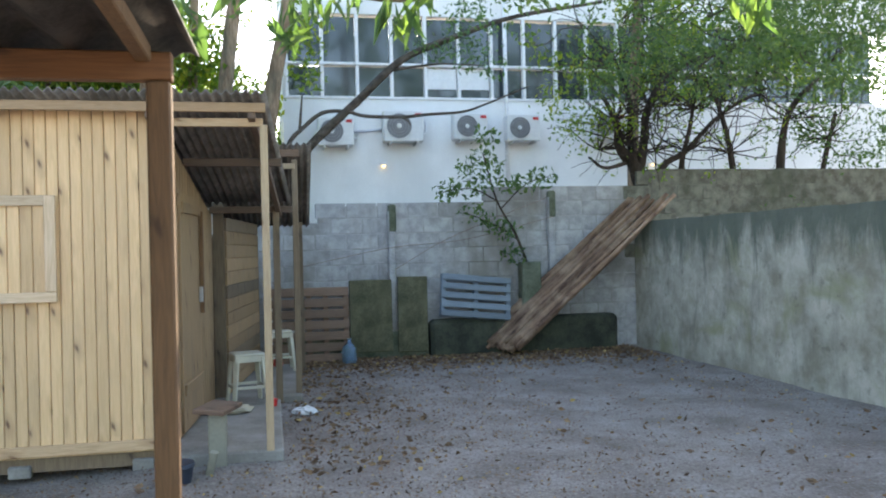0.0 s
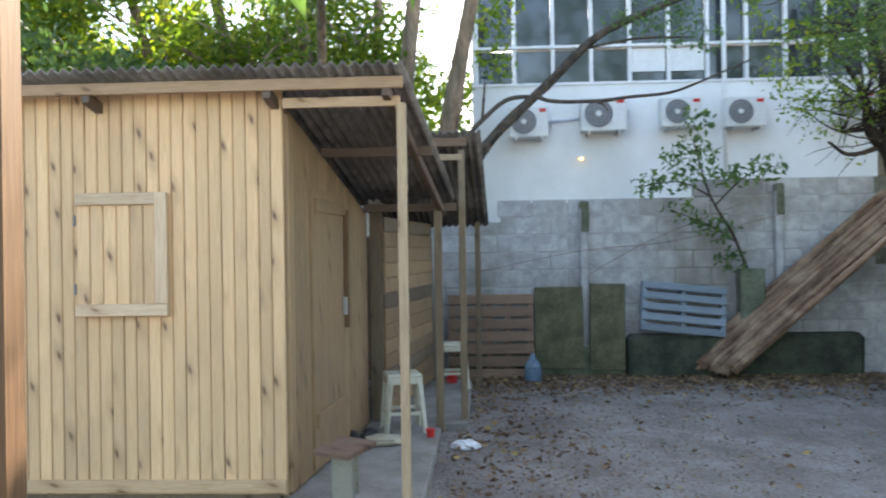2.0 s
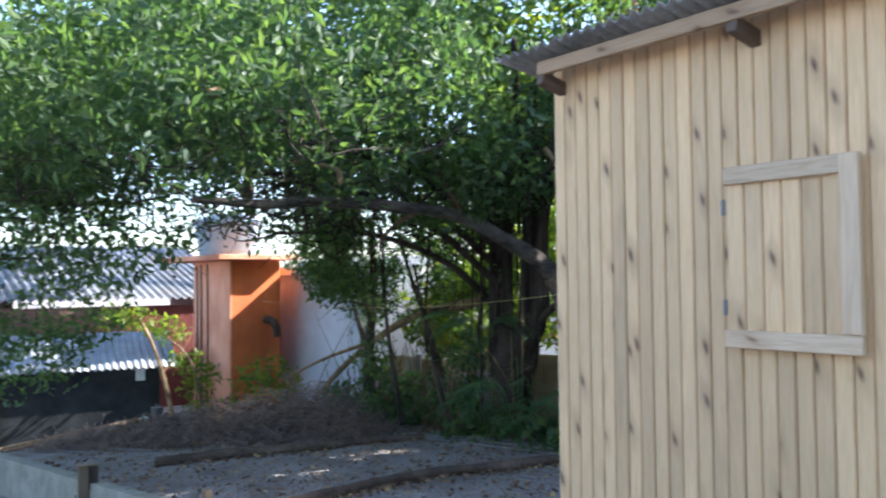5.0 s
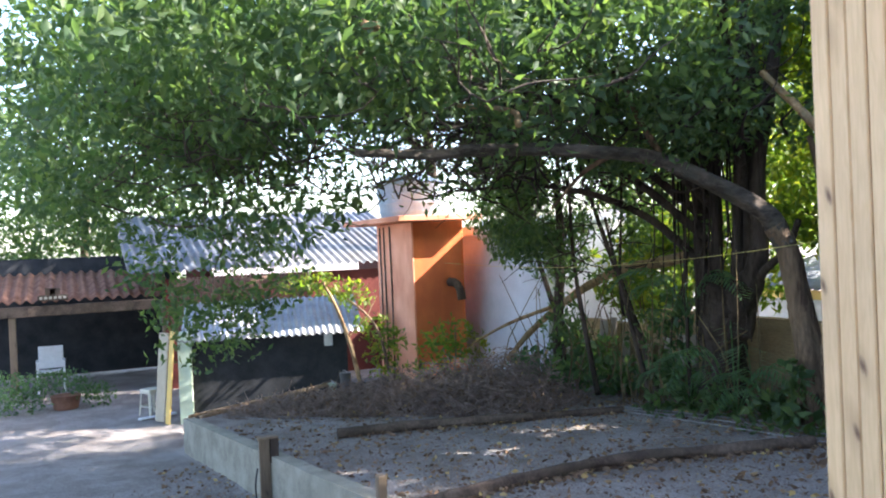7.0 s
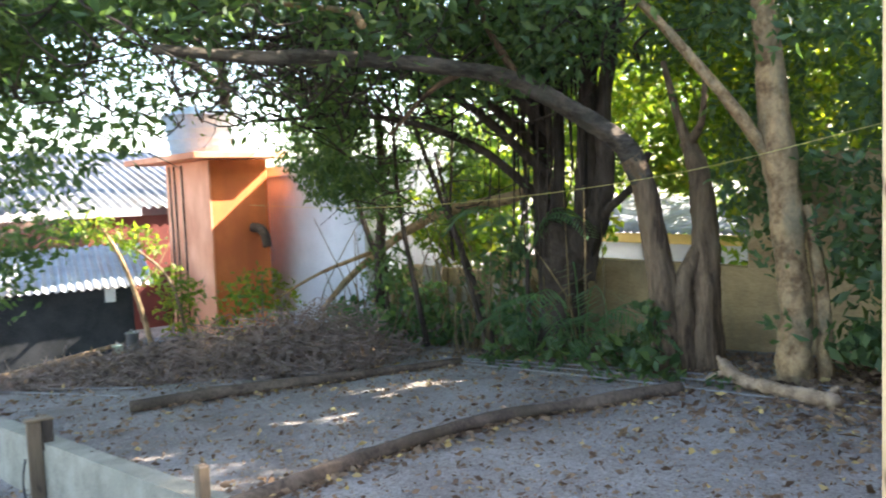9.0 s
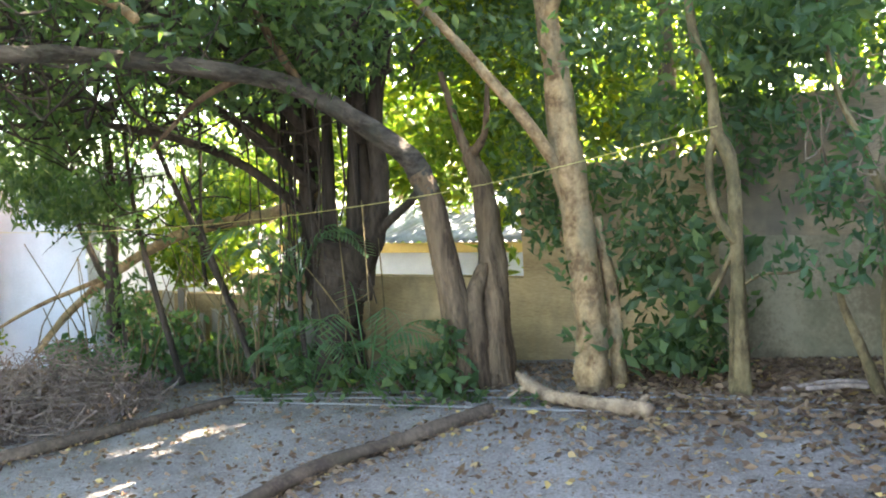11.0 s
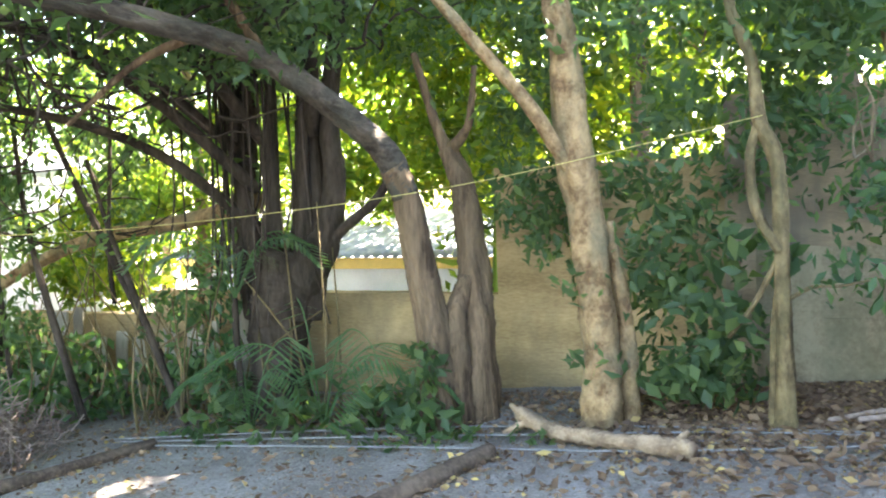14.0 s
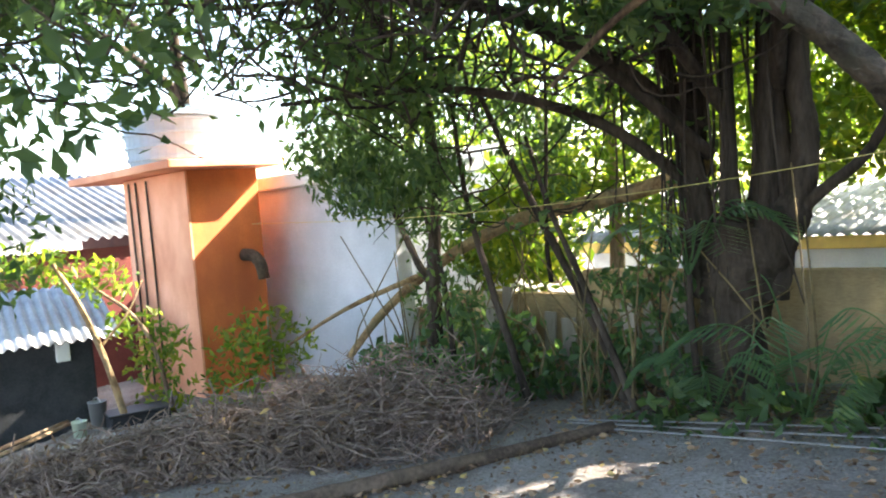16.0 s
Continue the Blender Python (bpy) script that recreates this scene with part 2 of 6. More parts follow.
M["pole_bark"] = rough_stuff("reddish pole bark", (0.085, 0.05, 0.035), (0.30, 0.19, 0.125), 6, 34, 1.0, 0.02, 0.95, (0.40, 0.28, 0.19), 4.0, (0.2, 1, 1), per=17.0, rtone=0.5)
M["bark"] = rough_stuff("bark", (0.13, 0.085, 0.055), (0.38, 0.275, 0.18), 7, 38, 1.0, 0.04, 0.95, (0.13, 0.12, 0.085), 3.2, (1, 1, 0.22))
M["pale_bark"] = rough_stuff("pale bark", (0.14, 0.084, 0.042), (0.40, 0.268, 0.14), 8, 36, 1.0, 0.04, 0.95, (0.19, 0.165, 0.10), 5.0, (1, 1, 0.9))
M["warm_bark"] = rough_stuff("fluted warm bark", (0.05, 0.032, 0.021), (0.20, 0.135, 0.082), 9, 40, 1.0, 0.05, 0.95, (0.16, 0.115, 0.07), 3.5, (1, 1, 0.14))
M["moss_bark"] = rough_stuff("greenish brown bark", (0.08, 0.058, 0.03), (0.23, 0.17, 0.085), 8, 36, 1.0, 0.04, 0.95, (0.10, 0.088, 0.042), 5.0, (1, 1, 0.6))
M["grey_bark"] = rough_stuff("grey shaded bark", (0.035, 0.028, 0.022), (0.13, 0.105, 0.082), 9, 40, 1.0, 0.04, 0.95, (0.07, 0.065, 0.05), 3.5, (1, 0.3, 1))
M["pale_board"] = wood("grey weathered board", (0.42, 0.37, 0.30), (0.27, 0.23, 0.18), (0.12, 0.09, 0.07), random_tone=0.6, stain=0.6)
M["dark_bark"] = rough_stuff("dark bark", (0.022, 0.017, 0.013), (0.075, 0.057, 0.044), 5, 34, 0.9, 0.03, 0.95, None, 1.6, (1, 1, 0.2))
M["log"] = rough_stuff("weathered log", (0.06, 0.042, 0.031), (0.15, 0.108, 0.077), 5, 40, 0.7, 0.01, 0.95, (0.06, 0.045, 0.03), 2.0)
M["dead_log"] = rough_stuff("dead pale wood", (0.16, 0.105, 0.066), (0.38, 0.27, 0.175), 9, 50, 0.9, 0.02, 0.9, (0.28, 0.2, 0.13), 3.0)
M["twig"] = rough_stuff("dry twig", (0.135, 0.10, 0.082), (0.33, 0.25, 0.205), 9, 40, 0.3, 0.004, 0.95)
M["rope"] = rough_stuff("grey rope", (0.17, 0.16, 0.155), (0.27, 0.26, 0.255), 30, 200, 0.4, 0.002, 0.8)


def plain(name, color, rough=0.5, metal=0.0, spec=0.4, var=0.12):
    n = Nodes(name)
    f = n.noise(n.coords(), 14, 4)
    c = n.ramp(f, (0.3, tuple(x * (1 - var) for x in color)), (0.7, color))
    return n.done(c, rough, metal, spec)


M["plastic"] = plain("cream plastic", (0.58, 0.55, 0.43), 0.45)
M["white_plastic"] = plain("white plastic", (0.78, 0.78, 0.77), 0.4)
M["ac_body"] = plain("casing paint", (0.72, 0.72, 0.7), 0.45)
M["ac_grille"] = plain("grille grey", (0.20, 0.20, 0.205), 0.5)
M["grille_wire"] = plain("grille wire", (0.32, 0.32, 0.325), 0.5)
M["dark"] = plain("black plastic", (0.02, 0.02, 0.022), 0.5)
M["red"] = plain("red plastic", (0.6, 0.03, 0.03), 0.4)
M["steel"] = plain("steel", (0.5, 0.5, 0.5), 0.4, 0.9)
M["yellow_rope"] = plain("yellow cord", (0.58, 0.50, 0.16), 0.6)
M["cloth"] = plain("beige cloth", (0.45, 0.4, 0.3), 0.95)
M["paper"] = plain("crumpled paper", (0.7, 0.7, 0.7), 0.8)
M["tank"] = plain("grey-blue tank", (0.34, 0.42, 0.48), 0.5)
M["pale_green"] = plain("pale green paint", (0.5, 0.6, 0.45), 0.6)
M["yellow_board"] = plain("yellow board", (0.7, 0.5, 0.15), 0.6)
M["grey_blue"] = rough_stuff("grey-blue render", (0.5, 0.52, 0.56), (0.64, 0.66, 0.7), 1.5, 40, 0.15, 0.004, 0.85)

n = Nodes("window glass")
M["glass"] = n.done((0.03, 0.04, 0.045), 0.06, 0.0, 0.9)
n = Nodes("bottle plastic")
n.b.inputs["Transmission Weight"].default_value = 0.7
M["bottle"] = n.done((0.30, 0.46, 0.62), 0.2, 0.0, 0.5)
n = Nodes("lamp glow")
n.b.inputs["Emission Color"].default_value = (1.0, 0.7, 0.3, 1)
n.b.inputs["Emission Strength"].default_value = 0.7
M["lamp"] = n.done((0.9, 0.8, 0.6), 0.4)


def leaf_material(name, a, b, c, glow=0.5, rough=0.45, lit=(1.9, 2.2, 0.7), rare=0.6):
    n = Nodes(name)
    g = n.add("ShaderNodeNewGeometry")
    col = n.ramp(g.outputs["Random Per Island"], (0.0, a), (rare, b), (1.0, c))
    n.done(col, rough, 0.0, 0.25)
    tr = n.add("ShaderNodeBsdfTranslucent")
    n.link(n.mix(1.0, col, lit, "MULTIPLY"), tr.inputs["Color"])
    ms = n.add("ShaderNodeMixShader", Fac=glow)
    n.link(n.b.outputs[0], ms.inputs[1])
    n.link(tr.outputs[0], ms.inputs[2])
    n.link(ms.outputs[0], n.out.inputs["Surface"])
    return n.m


M["leaf"] = leaf_material("green leaf", (0.045, 0.08, 0.04), (0.07, 0.115, 0.055), (0.12, 0.165, 0.065), 0.45, 0.48, (1.9, 2.1, 0.8))
M["leaf_yellow"] = leaf_material("yellow-green leaf", (0.07, 0.12, 0.03), (0.12, 0.18, 0.04), (0.24, 0.25, 0.05), 0.55, 0.4, (2.0, 2.1, 0.6))
M["leaf_dark"] = leaf_material("dark leaf", (0.045, 0.085, 0.05), (0.07, 0.125, 0.065), (0.11, 0.165, 0.075), 0.4, 0.46)
M["palm_leaf"] = leaf_material("palm leaf", (0.06, 0.12, 0.06), (0.08, 0.15, 0.075), (0.11, 0.18, 0.08), 0.4, 0.4)
M["tub"] = plain("dark blue plastic", (0.03, 0.04, 0.06), 0.45)
M["litter"] = leaf_material("fallen leaf", (0.085, 0.052, 0.034), (0.27, 0.175, 0.105), (0.52, 0.37, 0.13), 0.1, 0.8, (1.2, 1.1, 0.8), 0.9)


# ---------------------------------------------------------------- builders
def link_mesh(name, me, material, parent=None, label=""):
    if material:
        me.materials.append(material)
    ob = new(name, me)
    if parent:
        ob.parent = parent
    if label:
        ob["label"] = label
    return ob


def part(name, bm, material, parent=None, label="", smooth=False):
    me = bpy.data.meshes.new(name)
    bm.normal_update()
    bm.to_mesh(me)
    bm.free()
    if smooth:
        me.shade_smooth()
    return link_mesh(name, me, material, parent, label)


def raw(name, verts, faces, material, parent=None, label="", smooth=False):
    me = bpy.data.meshes.new(name)
    me.from_pydata([tuple(v) for v in verts], [], [tuple(int(i) for i in f) for f in faces])
    if smooth:
        me.shade_smooth()
    return link_mesh(name, me, material, parent, label)


def thing(name, at=(0, 0, 0), label="", category="", group="", turn=0, kind=""):
    ob = new(name)
    ob.empty_display_size = 0.1
    ob.matrix_basis = pose(*at, 0, 0, turn)
    return tagged(ob, label, category, group, kind)


def box(bm, c, s, bevel=0.0, m=None):
    made = bmesh.ops.create_cube(bm, size=1.0)["verts"]
    bmesh.ops.scale(bm, vec=s, verts=made)
    if bevel:
        edges = list({e for v in made for e in v.link_edges})
        made = bmesh.ops.bevel(bm, geom=edges, offset=bevel, segments=1, affect="EDGES")["verts"]
    bmesh.ops.transform(bm, matrix=Matrix.Translation(c) @ (m or Matrix()), verts=made)
    return bm


def slab_part(name, c, s, material, parent=None, bevel=0.004, m=None, label=""):
    return part(name, box(bmesh.new(), c, s, bevel, m), material, parent, label)


def along(a, b):
    """The pose at the middle of a and b whose x runs from a to b."""
    a, b = Vector(a), Vector(b)
    return Matrix.Translation((a + b) / 2) @ (b - a).to_track_quat("X", "Z").to_matrix().to_4x4()


def tube_data(points, radii, sides=8, wob=0.0, caps=True, flute=0.0):
    pts = np.array(points, float)
    k = len(pts)
    rad = np.interp(np.linspace(0, 1, k), np.linspace(0, 1, len(radii)), radii)
    tan = np.gradient(pts, axis=0)
    tan /= np.linalg.norm(tan, axis=1)[:, None] + 1e-9
    ref = np.array((0.31, 0.95, 0.05)) if abs(tan[:, 2]).mean() > 0.7 else np.array((0, 0, 1.0))
    u = np.cross(tan, ref)
    u /= np.linalg.norm(u, axis=1)[:, None] + 1e-9
    w = np.cross(tan, u)
    an = np.linspace(0, 2 * np.pi, sides, endpoint=False)
    r = rad[:, None] * (1 + (rng.normal(0, wob, (k, sides)) if wob else 0))
    if flute:
        k0 = np.arange(k)[:, None] * 0.16
        ph = rng.uniform(0, 6.28, 3)
        r = r * (1 + flute * (np.sin(5 * an[None] + ph[0] + k0) * 0.6 + np.sin(3 * an[None] + ph[1] - k0 * 1.4) * 0.8 + np.sin(8 * an[None] + ph[2] + k0 * 2) * 0.4) + flute * 0.5 * np.sin(k0 * 3.1 + ph[1]))
    v = pts[:, None] + r[..., None] * (np.cos(an)[None, :, None] * u[:, None] + np.sin(an)[None, :, None] * w[:, None])
    v = v.reshape(-1, 3)
    f = [(i * sides + j, i * sides + (j + 1) % sides, (i + 1) * sides + (j + 1) % sides, (i + 1) * sides + j) for i in range(k - 1) for j in range(sides)]
    if caps:
        f += [tuple(range(sides))[::-1], tuple(range((k - 1) * sides, k * sides))]
    return v, f


def spline(points, n):
    """A smooth line through the points."""
    p = np.array(points, float)
    t = np.arange(len(p))
    x = np.linspace(0, len(p) - 1, n)
    if len(p) < 3:
        return np.stack([np.interp(x, t, p[:, i]) for i in range(3)], 1)
    m = np.gradient(p, axis=0)
    i = np.minimum(x.astype(int), len(p) - 2)
    s = (x - i)[:, None]
    return (2 * s**3 - 3 * s**2 + 1) * p[i] + (s**3 - 2 * s**2 + s) * m[i] + (-2 * s**3 + 3 * s**2) * p[i + 1] + (s**3 - s**2) * m[i + 1]


class Heap:
    """Vertices and faces of many small pieces."""

    def __init__(self):
        self.v, self.f, self.n = [], [], 0

    def add(self, v, f):
        self.v.append(np.asarray(v, float))
        self.f += [tuple(i + self.n for i in q) for q in f]
        self.n += len(v)
        return self

    def tube(self, points, radii, sides=6, n=0, wob=0.0, caps=True, flute=0.0):
        return self.add(*tube_data(spline(points, n) if n else points, radii, sides, wob, caps, flute))

    def made(self, name, material, parent=None, label="", smooth=True):
        return raw(name, np.concatenate(self.v), self.f, material, parent, label, smooth)


def leaves(name, centres, size, material, parent=None, droop=0.4, width=0.42, spread=1.0, label=""):
    """One mesh of folded leaves, one at each centre; large ones are cut open along BEAMS."""
    c = np.asarray(centres, float)
    if len(c) > 1500:
        way = np.array((ce * math.sin(radians(SUN_TURN)), ce * math.cos(radians(SUN_TURN)), se))
        for x, y, r in BEAMS:
            o = c - (x, y, GZ + SLOPE * x)
            along_ray = o @ way
            c = c[(np.linalg.norm(o - along_ray[:, None] * way, axis=1) > r) | (along_ray < 0.8)]
    k = len(c)
    d = rng.normal(0, 1, (k, 3)) * (1, 1, spread)
    d[:, 2] -= droop
    d /= np.linalg.norm(d, axis=1)[:, None]
    s = np.cross(d, rng.normal(0, 1, (k, 3)))
    s /= np.linalg.norm(s, axis=1)[:, None] + 1e-9
    nrm = np.cross(d, s)
    ln = size * rng.uniform(0.6, 1.25, k)[:, None]
    wd = ln * width / 2
    base, tip = c - d * ln / 2, c + d * ln / 2 - nrm * ln * 0.06
    mid = c - d * ln * 0.05
    v = np.stack([base, mid + s * wd + nrm * wd * 0.35, tip, mid - s * wd + nrm * wd * 0.35], 1).reshape(-1, 3)
    i = np.arange(k)[:, None] * 4
    f = np.concatenate([i + (0, 1, 2), i + (0, 2, 3)], 1).reshape(-1, 3)
    me = bpy.data.meshes.new(name)
    me.vertices.add(len(v))
    me.vertices.foreach_set("co", v.ravel())
    me.loops.add(f.size)
    me.loops.foreach_set("vertex_index", f.ravel())
    me.polygons.add(len(f))
    me.polygons.foreach_set("loop_start", np.arange(0, f.size, 3))
    me.update(calc_edges=True)
    me.validate()
    return link_mesh(name, me, material, parent, label)


def clumps(centres, radius, per):
    """Points scattered in soft clumps round the centres."""
    c = np.repeat(np.asarray(centres, float), per, axis=0)
    d = rng.normal(0, 1, c.shape)
    d /= np.linalg.norm(d, axis=1)[:, None]
    return c + d * (radius * rng.uniform(0.15, 1.0, len(c)) ** 0.6)[:, None] * (1, 1, 0.75)


def blob(lo, hi, k, gap=0.0):
    """Points in the ellipsoid between two corners, thinned in patches."""
    lo, hi = np.array(lo, float), np.array(hi, float)
    p = rng.normal(0, 1, (k, 3))
    p /= np.linalg.norm(p, axis=1)[:, None]
    p = (lo + hi) / 2 + p * (hi - lo) / 2 * rng.uniform(0.2, 1, k)[:, None] ** 0.5
    if gap:
        keep = [noise.noise(Vector(q) * 0.9) > gap - 0.5 for q in p]
        p = p[np.array(keep)]
    return p


def layer(lo, hi, k, gap=0.45):
    """Points through a box with an uneven underside and holes."""
    lo, hi = np.array(lo, float), np.array(hi, float)
    p = lo + (hi - lo) * rng.uniform(0, 1, (k, 3))
    keep = [noise.noise(Vector(q) * 0.8) > gap - 0.5 and q[2] > lo[2] + (hi[2] - lo[2]) * 0.45 * (0.5 + noise.noise(Vector((q[0] * 0.9, q[1] * 0.9, 9)))) for q in p]
    return p[np.array(keep)]


# ---------------------------------------------------------------- ground
GZ, SLOPE = -0.076, 0.0694


def wall_y(x):
    """The line of the low wall beside the sand bed."""
    return -0.46 + 0.085 * np.clip(x + 4.6, -12, 0)


def ground_z(x, y):
    x, y = np.asarray(x, float), np.asarray(y, float)
    z = GZ + SLOPE * np.clip(x, -13.0, 0)
    low = np.clip((-4.4 - x) / 1.6, 0, 1)
    low = low * low * (3 - 2 * low)
    side = np.clip((wall_y(x) + 0.09 - y) / 0.06, 0, 1)
    beyond = np.clip(((x + 10.95) * -0.783 + (y + 0.95) * -0.623) / 0.3, 0, 1) * (x < -10.2)
    return z - 0.40 * low * np.maximum(side, beyond)


xs = np.concatenate([[-900, -300, -100, -50, -30, -22], np.arange(-18, 8.01, 0.12), [12, 20, 40, 100, 300, 900]])
edge = -0.46
ys = np.concatenate([[-900, -300, -100, -40, -20, -12], np.arange(-8, edge - 0.05, 0.12), [edge + 0.02, edge + 0.10], np.arange(edge + 0.2, 5.4, 0.12), [6, 8, 12, 20, 40, 100, 300, 900]])
gx, gy = np.meshgrid(xs, ys)
gy = gy + 0.085 * np.clip(gx + 4.6, -12, 0)
gzz = ground_z(gx, gy)
near = (np.abs(gx) < 20) & (np.abs(gy) < 10)
gzz = gzz + near * np.array([[0.018 * noise.noise(Vector((a * 1.3, b * 1.3, 0))) + 0.010 * noise.noise(Vector((a * 5, b * 5, 3))) for a, b in zip(ra, rb)] for ra, rb in zip(gx, gy)])
nx, ny = len(xs), len(ys)
faces = [(j * nx + i, j * nx + i + 1, (j + 1) * nx + i + 1, (j + 1) * nx + i) for j in range(ny - 1) for i in range(nx - 1)]
tagged(raw("ground", np.stack([gx.ravel(), gy.ravel(), gzz.ravel()], 1), faces, M["sand"], smooth=True), "grey sandy ground strewn with dry leaves", "ground", kind="structure")


# ---------------------------------------------------------------- walls
def wall_block(name, label, a, b, z0, z1, thick, material, out=1.0):
    """A plain wall from a to b in plan, with a slightly uneven top."""
    a, b = np.array(a, float), np.array(b, float)
    d = (b - a) / np.linalg.norm(b - a)
    nrm = np.array((-d[1], d[0])) * thick * out
    k = max(2, int(np.linalg.norm(b - a) / 0.15))
    v, f = [], []
    for i in range(k + 1):
        p = a + (b - a) * i / k
        top = z1 + 0.012 * noise.noise(Vector((p[0] * 4, p[1] * 4, 1.7)))
        for q, z in ((p, z0), (p, top), (p + nrm, top), (p + nrm, z0)):
            v.append((*q, z))
    for i in range(k):
        o = i * 4
        f += [(o + j, o + (j + 1) % 4, o + 4 + (j + 1) % 4, o + 4 + j) for j in range(4)]
    f += [(0, 1, 2, 3), (k * 4 + 3, k * 4 + 2, k * 4 + 1, k * 4)]
    bm = bmesh.new()
    vs = [bm.verts.new(q) for q in v]
    for q in f:
        bm.faces.new([vs[i] for i in q])
    bmesh.ops.recalc_face_normals(bm, faces=bm.faces)
    return tagged(part(name, bm, material), label, "wall", kind="structure")


n = Nodes("stained plaster")
v = n.coords((1, 1, 1))
base = n.ramp(n.noise(v, 2.2, 8, 0.68), (0.36, (0.26, 0.24, 0.185)), (0.62, (0.49, 0.46, 0.385)))
streak = n.noise(n.coords((1, 1, 0.22)), 3.4, 7, 0.7, 0.6)
c = n.mix(n.ramp(streak, (0.54, (0, 0, 0)), (0.70, (0.7,) * 3)), base, (0.15, 0.15, 0.125))
alg = n.noise(v, 1.4, 6, 0.62, 0.8)
c = n.mix(n.ramp(alg, (0.53, (0, 0, 0)), (0.68, (0.75,) * 3)), c, (0.27, 0.27, 0.15))
spots = n.noise(v, 7.0, 7, 0.72)
c = n.mix(n.ramp(spots, (0.57, (0, 0, 0)), (0.66, (0.6,) * 3)), c, (0.17, 0.16, 0.125))
sep = n.add("ShaderNodeSeparateXYZ")
tc = n.add("ShaderNodeTexCoord")
n.link(tc.outputs["Object"], sep.inputs[0])
top = n.math("MULTIPLY", n.math("SUBTRACT", n.math("ADD", sep.outputs["Z"], n.math("MULTIPLY", streak, 1.5)), 1.86), 3.0, True)
c = n.mix(n.math("MULTIPLY", top, 0.85), c, (0.10, 0.115, 0.09))
n.bump(n.noise(v, 25, 6, 0.6), 0.5, 0.012)
M["plaster"] = n.done(c, 0.92, 0.0, 0.15)

wall_block("wall_right", "stained grey plastered boundary wall with dark mould along its top", (5.55, -9), (5.55, 4.86), -0.4, 1.61, 0.16, M["plaster"], -1.0)
# backing of the block wall, then its blocks further down
wall_block("wall_back", "grey concrete block wall with recessed mortar joints", (-1.0, 4.983), (9.8, 4.983), -0.4, 1.67, 0.12, M["mortar"])
for a, b, z in ((1.29, 3.48, 1.88), (3.50, 5.80, 2.11), (5.82, 9.8, 2.34)):
    wall_block("wall_back_upper", "grey concrete block wall, upper courses", (a, 4.983), (b, 4.983), 1.67, z, 0.12, M["damp_block"] if a > 5 else M["mortar"])
for a, b, z in ((-16, -10.4, -0.12), (-10.4, -8.6, 0.08), (-8.6, -5.2, 0.31), (-5.2, -3.5, 1.3), (-3.5, -1.0, 1.72)):
    wall_block("wall_fence", "old tan rendered boundary wall with stained patches", (a, 4.62), (b, 4.62), -1.6, z, 0.15, M["tan_wall"] if b < -2 else M["mould_wall"])

wall_block("wall_fence_plinth", "pale streaked lower render of the boundary wall", (-3.3, 4.592), (-1.0, 4.592), -0.6, 0.17, 0.026, M["plinth"])
wall_block("wall_fence_band", "pale streaked middle render of the boundary wall", (-3.3, 4.602), (-1.0, 4.602), 0.17, 0.66, 0.016, M["plinth"])

pales = thing("board_fence", (0, 0, 0), "grey weathered upright boards standing against the boundary wall", "fence")
for i in range(17):
    x = -11.6 + i * 0.27 + rng.uniform(-0.06, 0.06)
    h = rng.uniform(0.62, 1.0)
    o = slab_part("pale", (0, 0, h / 2 - 0.05), (rng.uniform(0.10, 0.19), 0.025, h), M["pale_board"], pales, 0.004)
    o.matrix_basis = pose(x, 4.46 + rng.uniform(-0.03, 0.03), GZ + SLOPE * x - 0.03, rng.uniform(-4, 0), rng.uniform(-5, 5), rng.uniform(-6, 6))

# low concrete edge beside the sand bed
lx = np.linspace(-4.75, -11.0, 42)
v, f = [], []
for x in lx:
    y, t = float(wall_y(x)), float(GZ + SLOPE * x) + 0.035
    for yy, z in ((y, t - 0.75), (y, t), (y + 0.14, t), (y + 0.14, t - 0.6)):
        v.append((x, yy, z + 0.004 * noise.noise(Vector((x * 5, yy * 20, z)))))
for i in range(41):
    f += [(i * 4 + j, i * 4 + (j + 1) % 4, i * 4 + 4 + (j + 1) % 4, i * 4 + 4 + j) for j in range(4)]
f += [(0, 1, 2, 3), (167, 166, 165, 164)]
tagged(raw("low_wall", v, f, M["kerb_wall"]), "low grey concrete retaining wall edging the sand bed", "wall", kind="structure")


# ---------------------------------------------------------------- shed
SHEAR = 0.09


def sx(x, y):
    return x + SHEAR * y


def board_mesh(name, w, t, h, material):
    """An upright board with chamfered long edges; origin at the bottom of its outer face."""
    c, hw = 0.0045, w / 2 - 0.0016
    prof = [(-hw, 0.006), (-hw + c, 0), (hw - c, 0), (hw, 0.006), (hw, t), (-hw, t)]
    v = [(x, y, z) for z in (0, h) for x, y in prof]
    f = [(i, (i + 1) % 6, 6 + (i + 1) % 6, 6 + i) for i in range(6)] + [tuple(range(6))[::-1], tuple(range(6, 12))]
    me = bpy.data.meshes.new(name)
    me.from_pydata(v, [], f)
    me.materials.append(material)
    return me


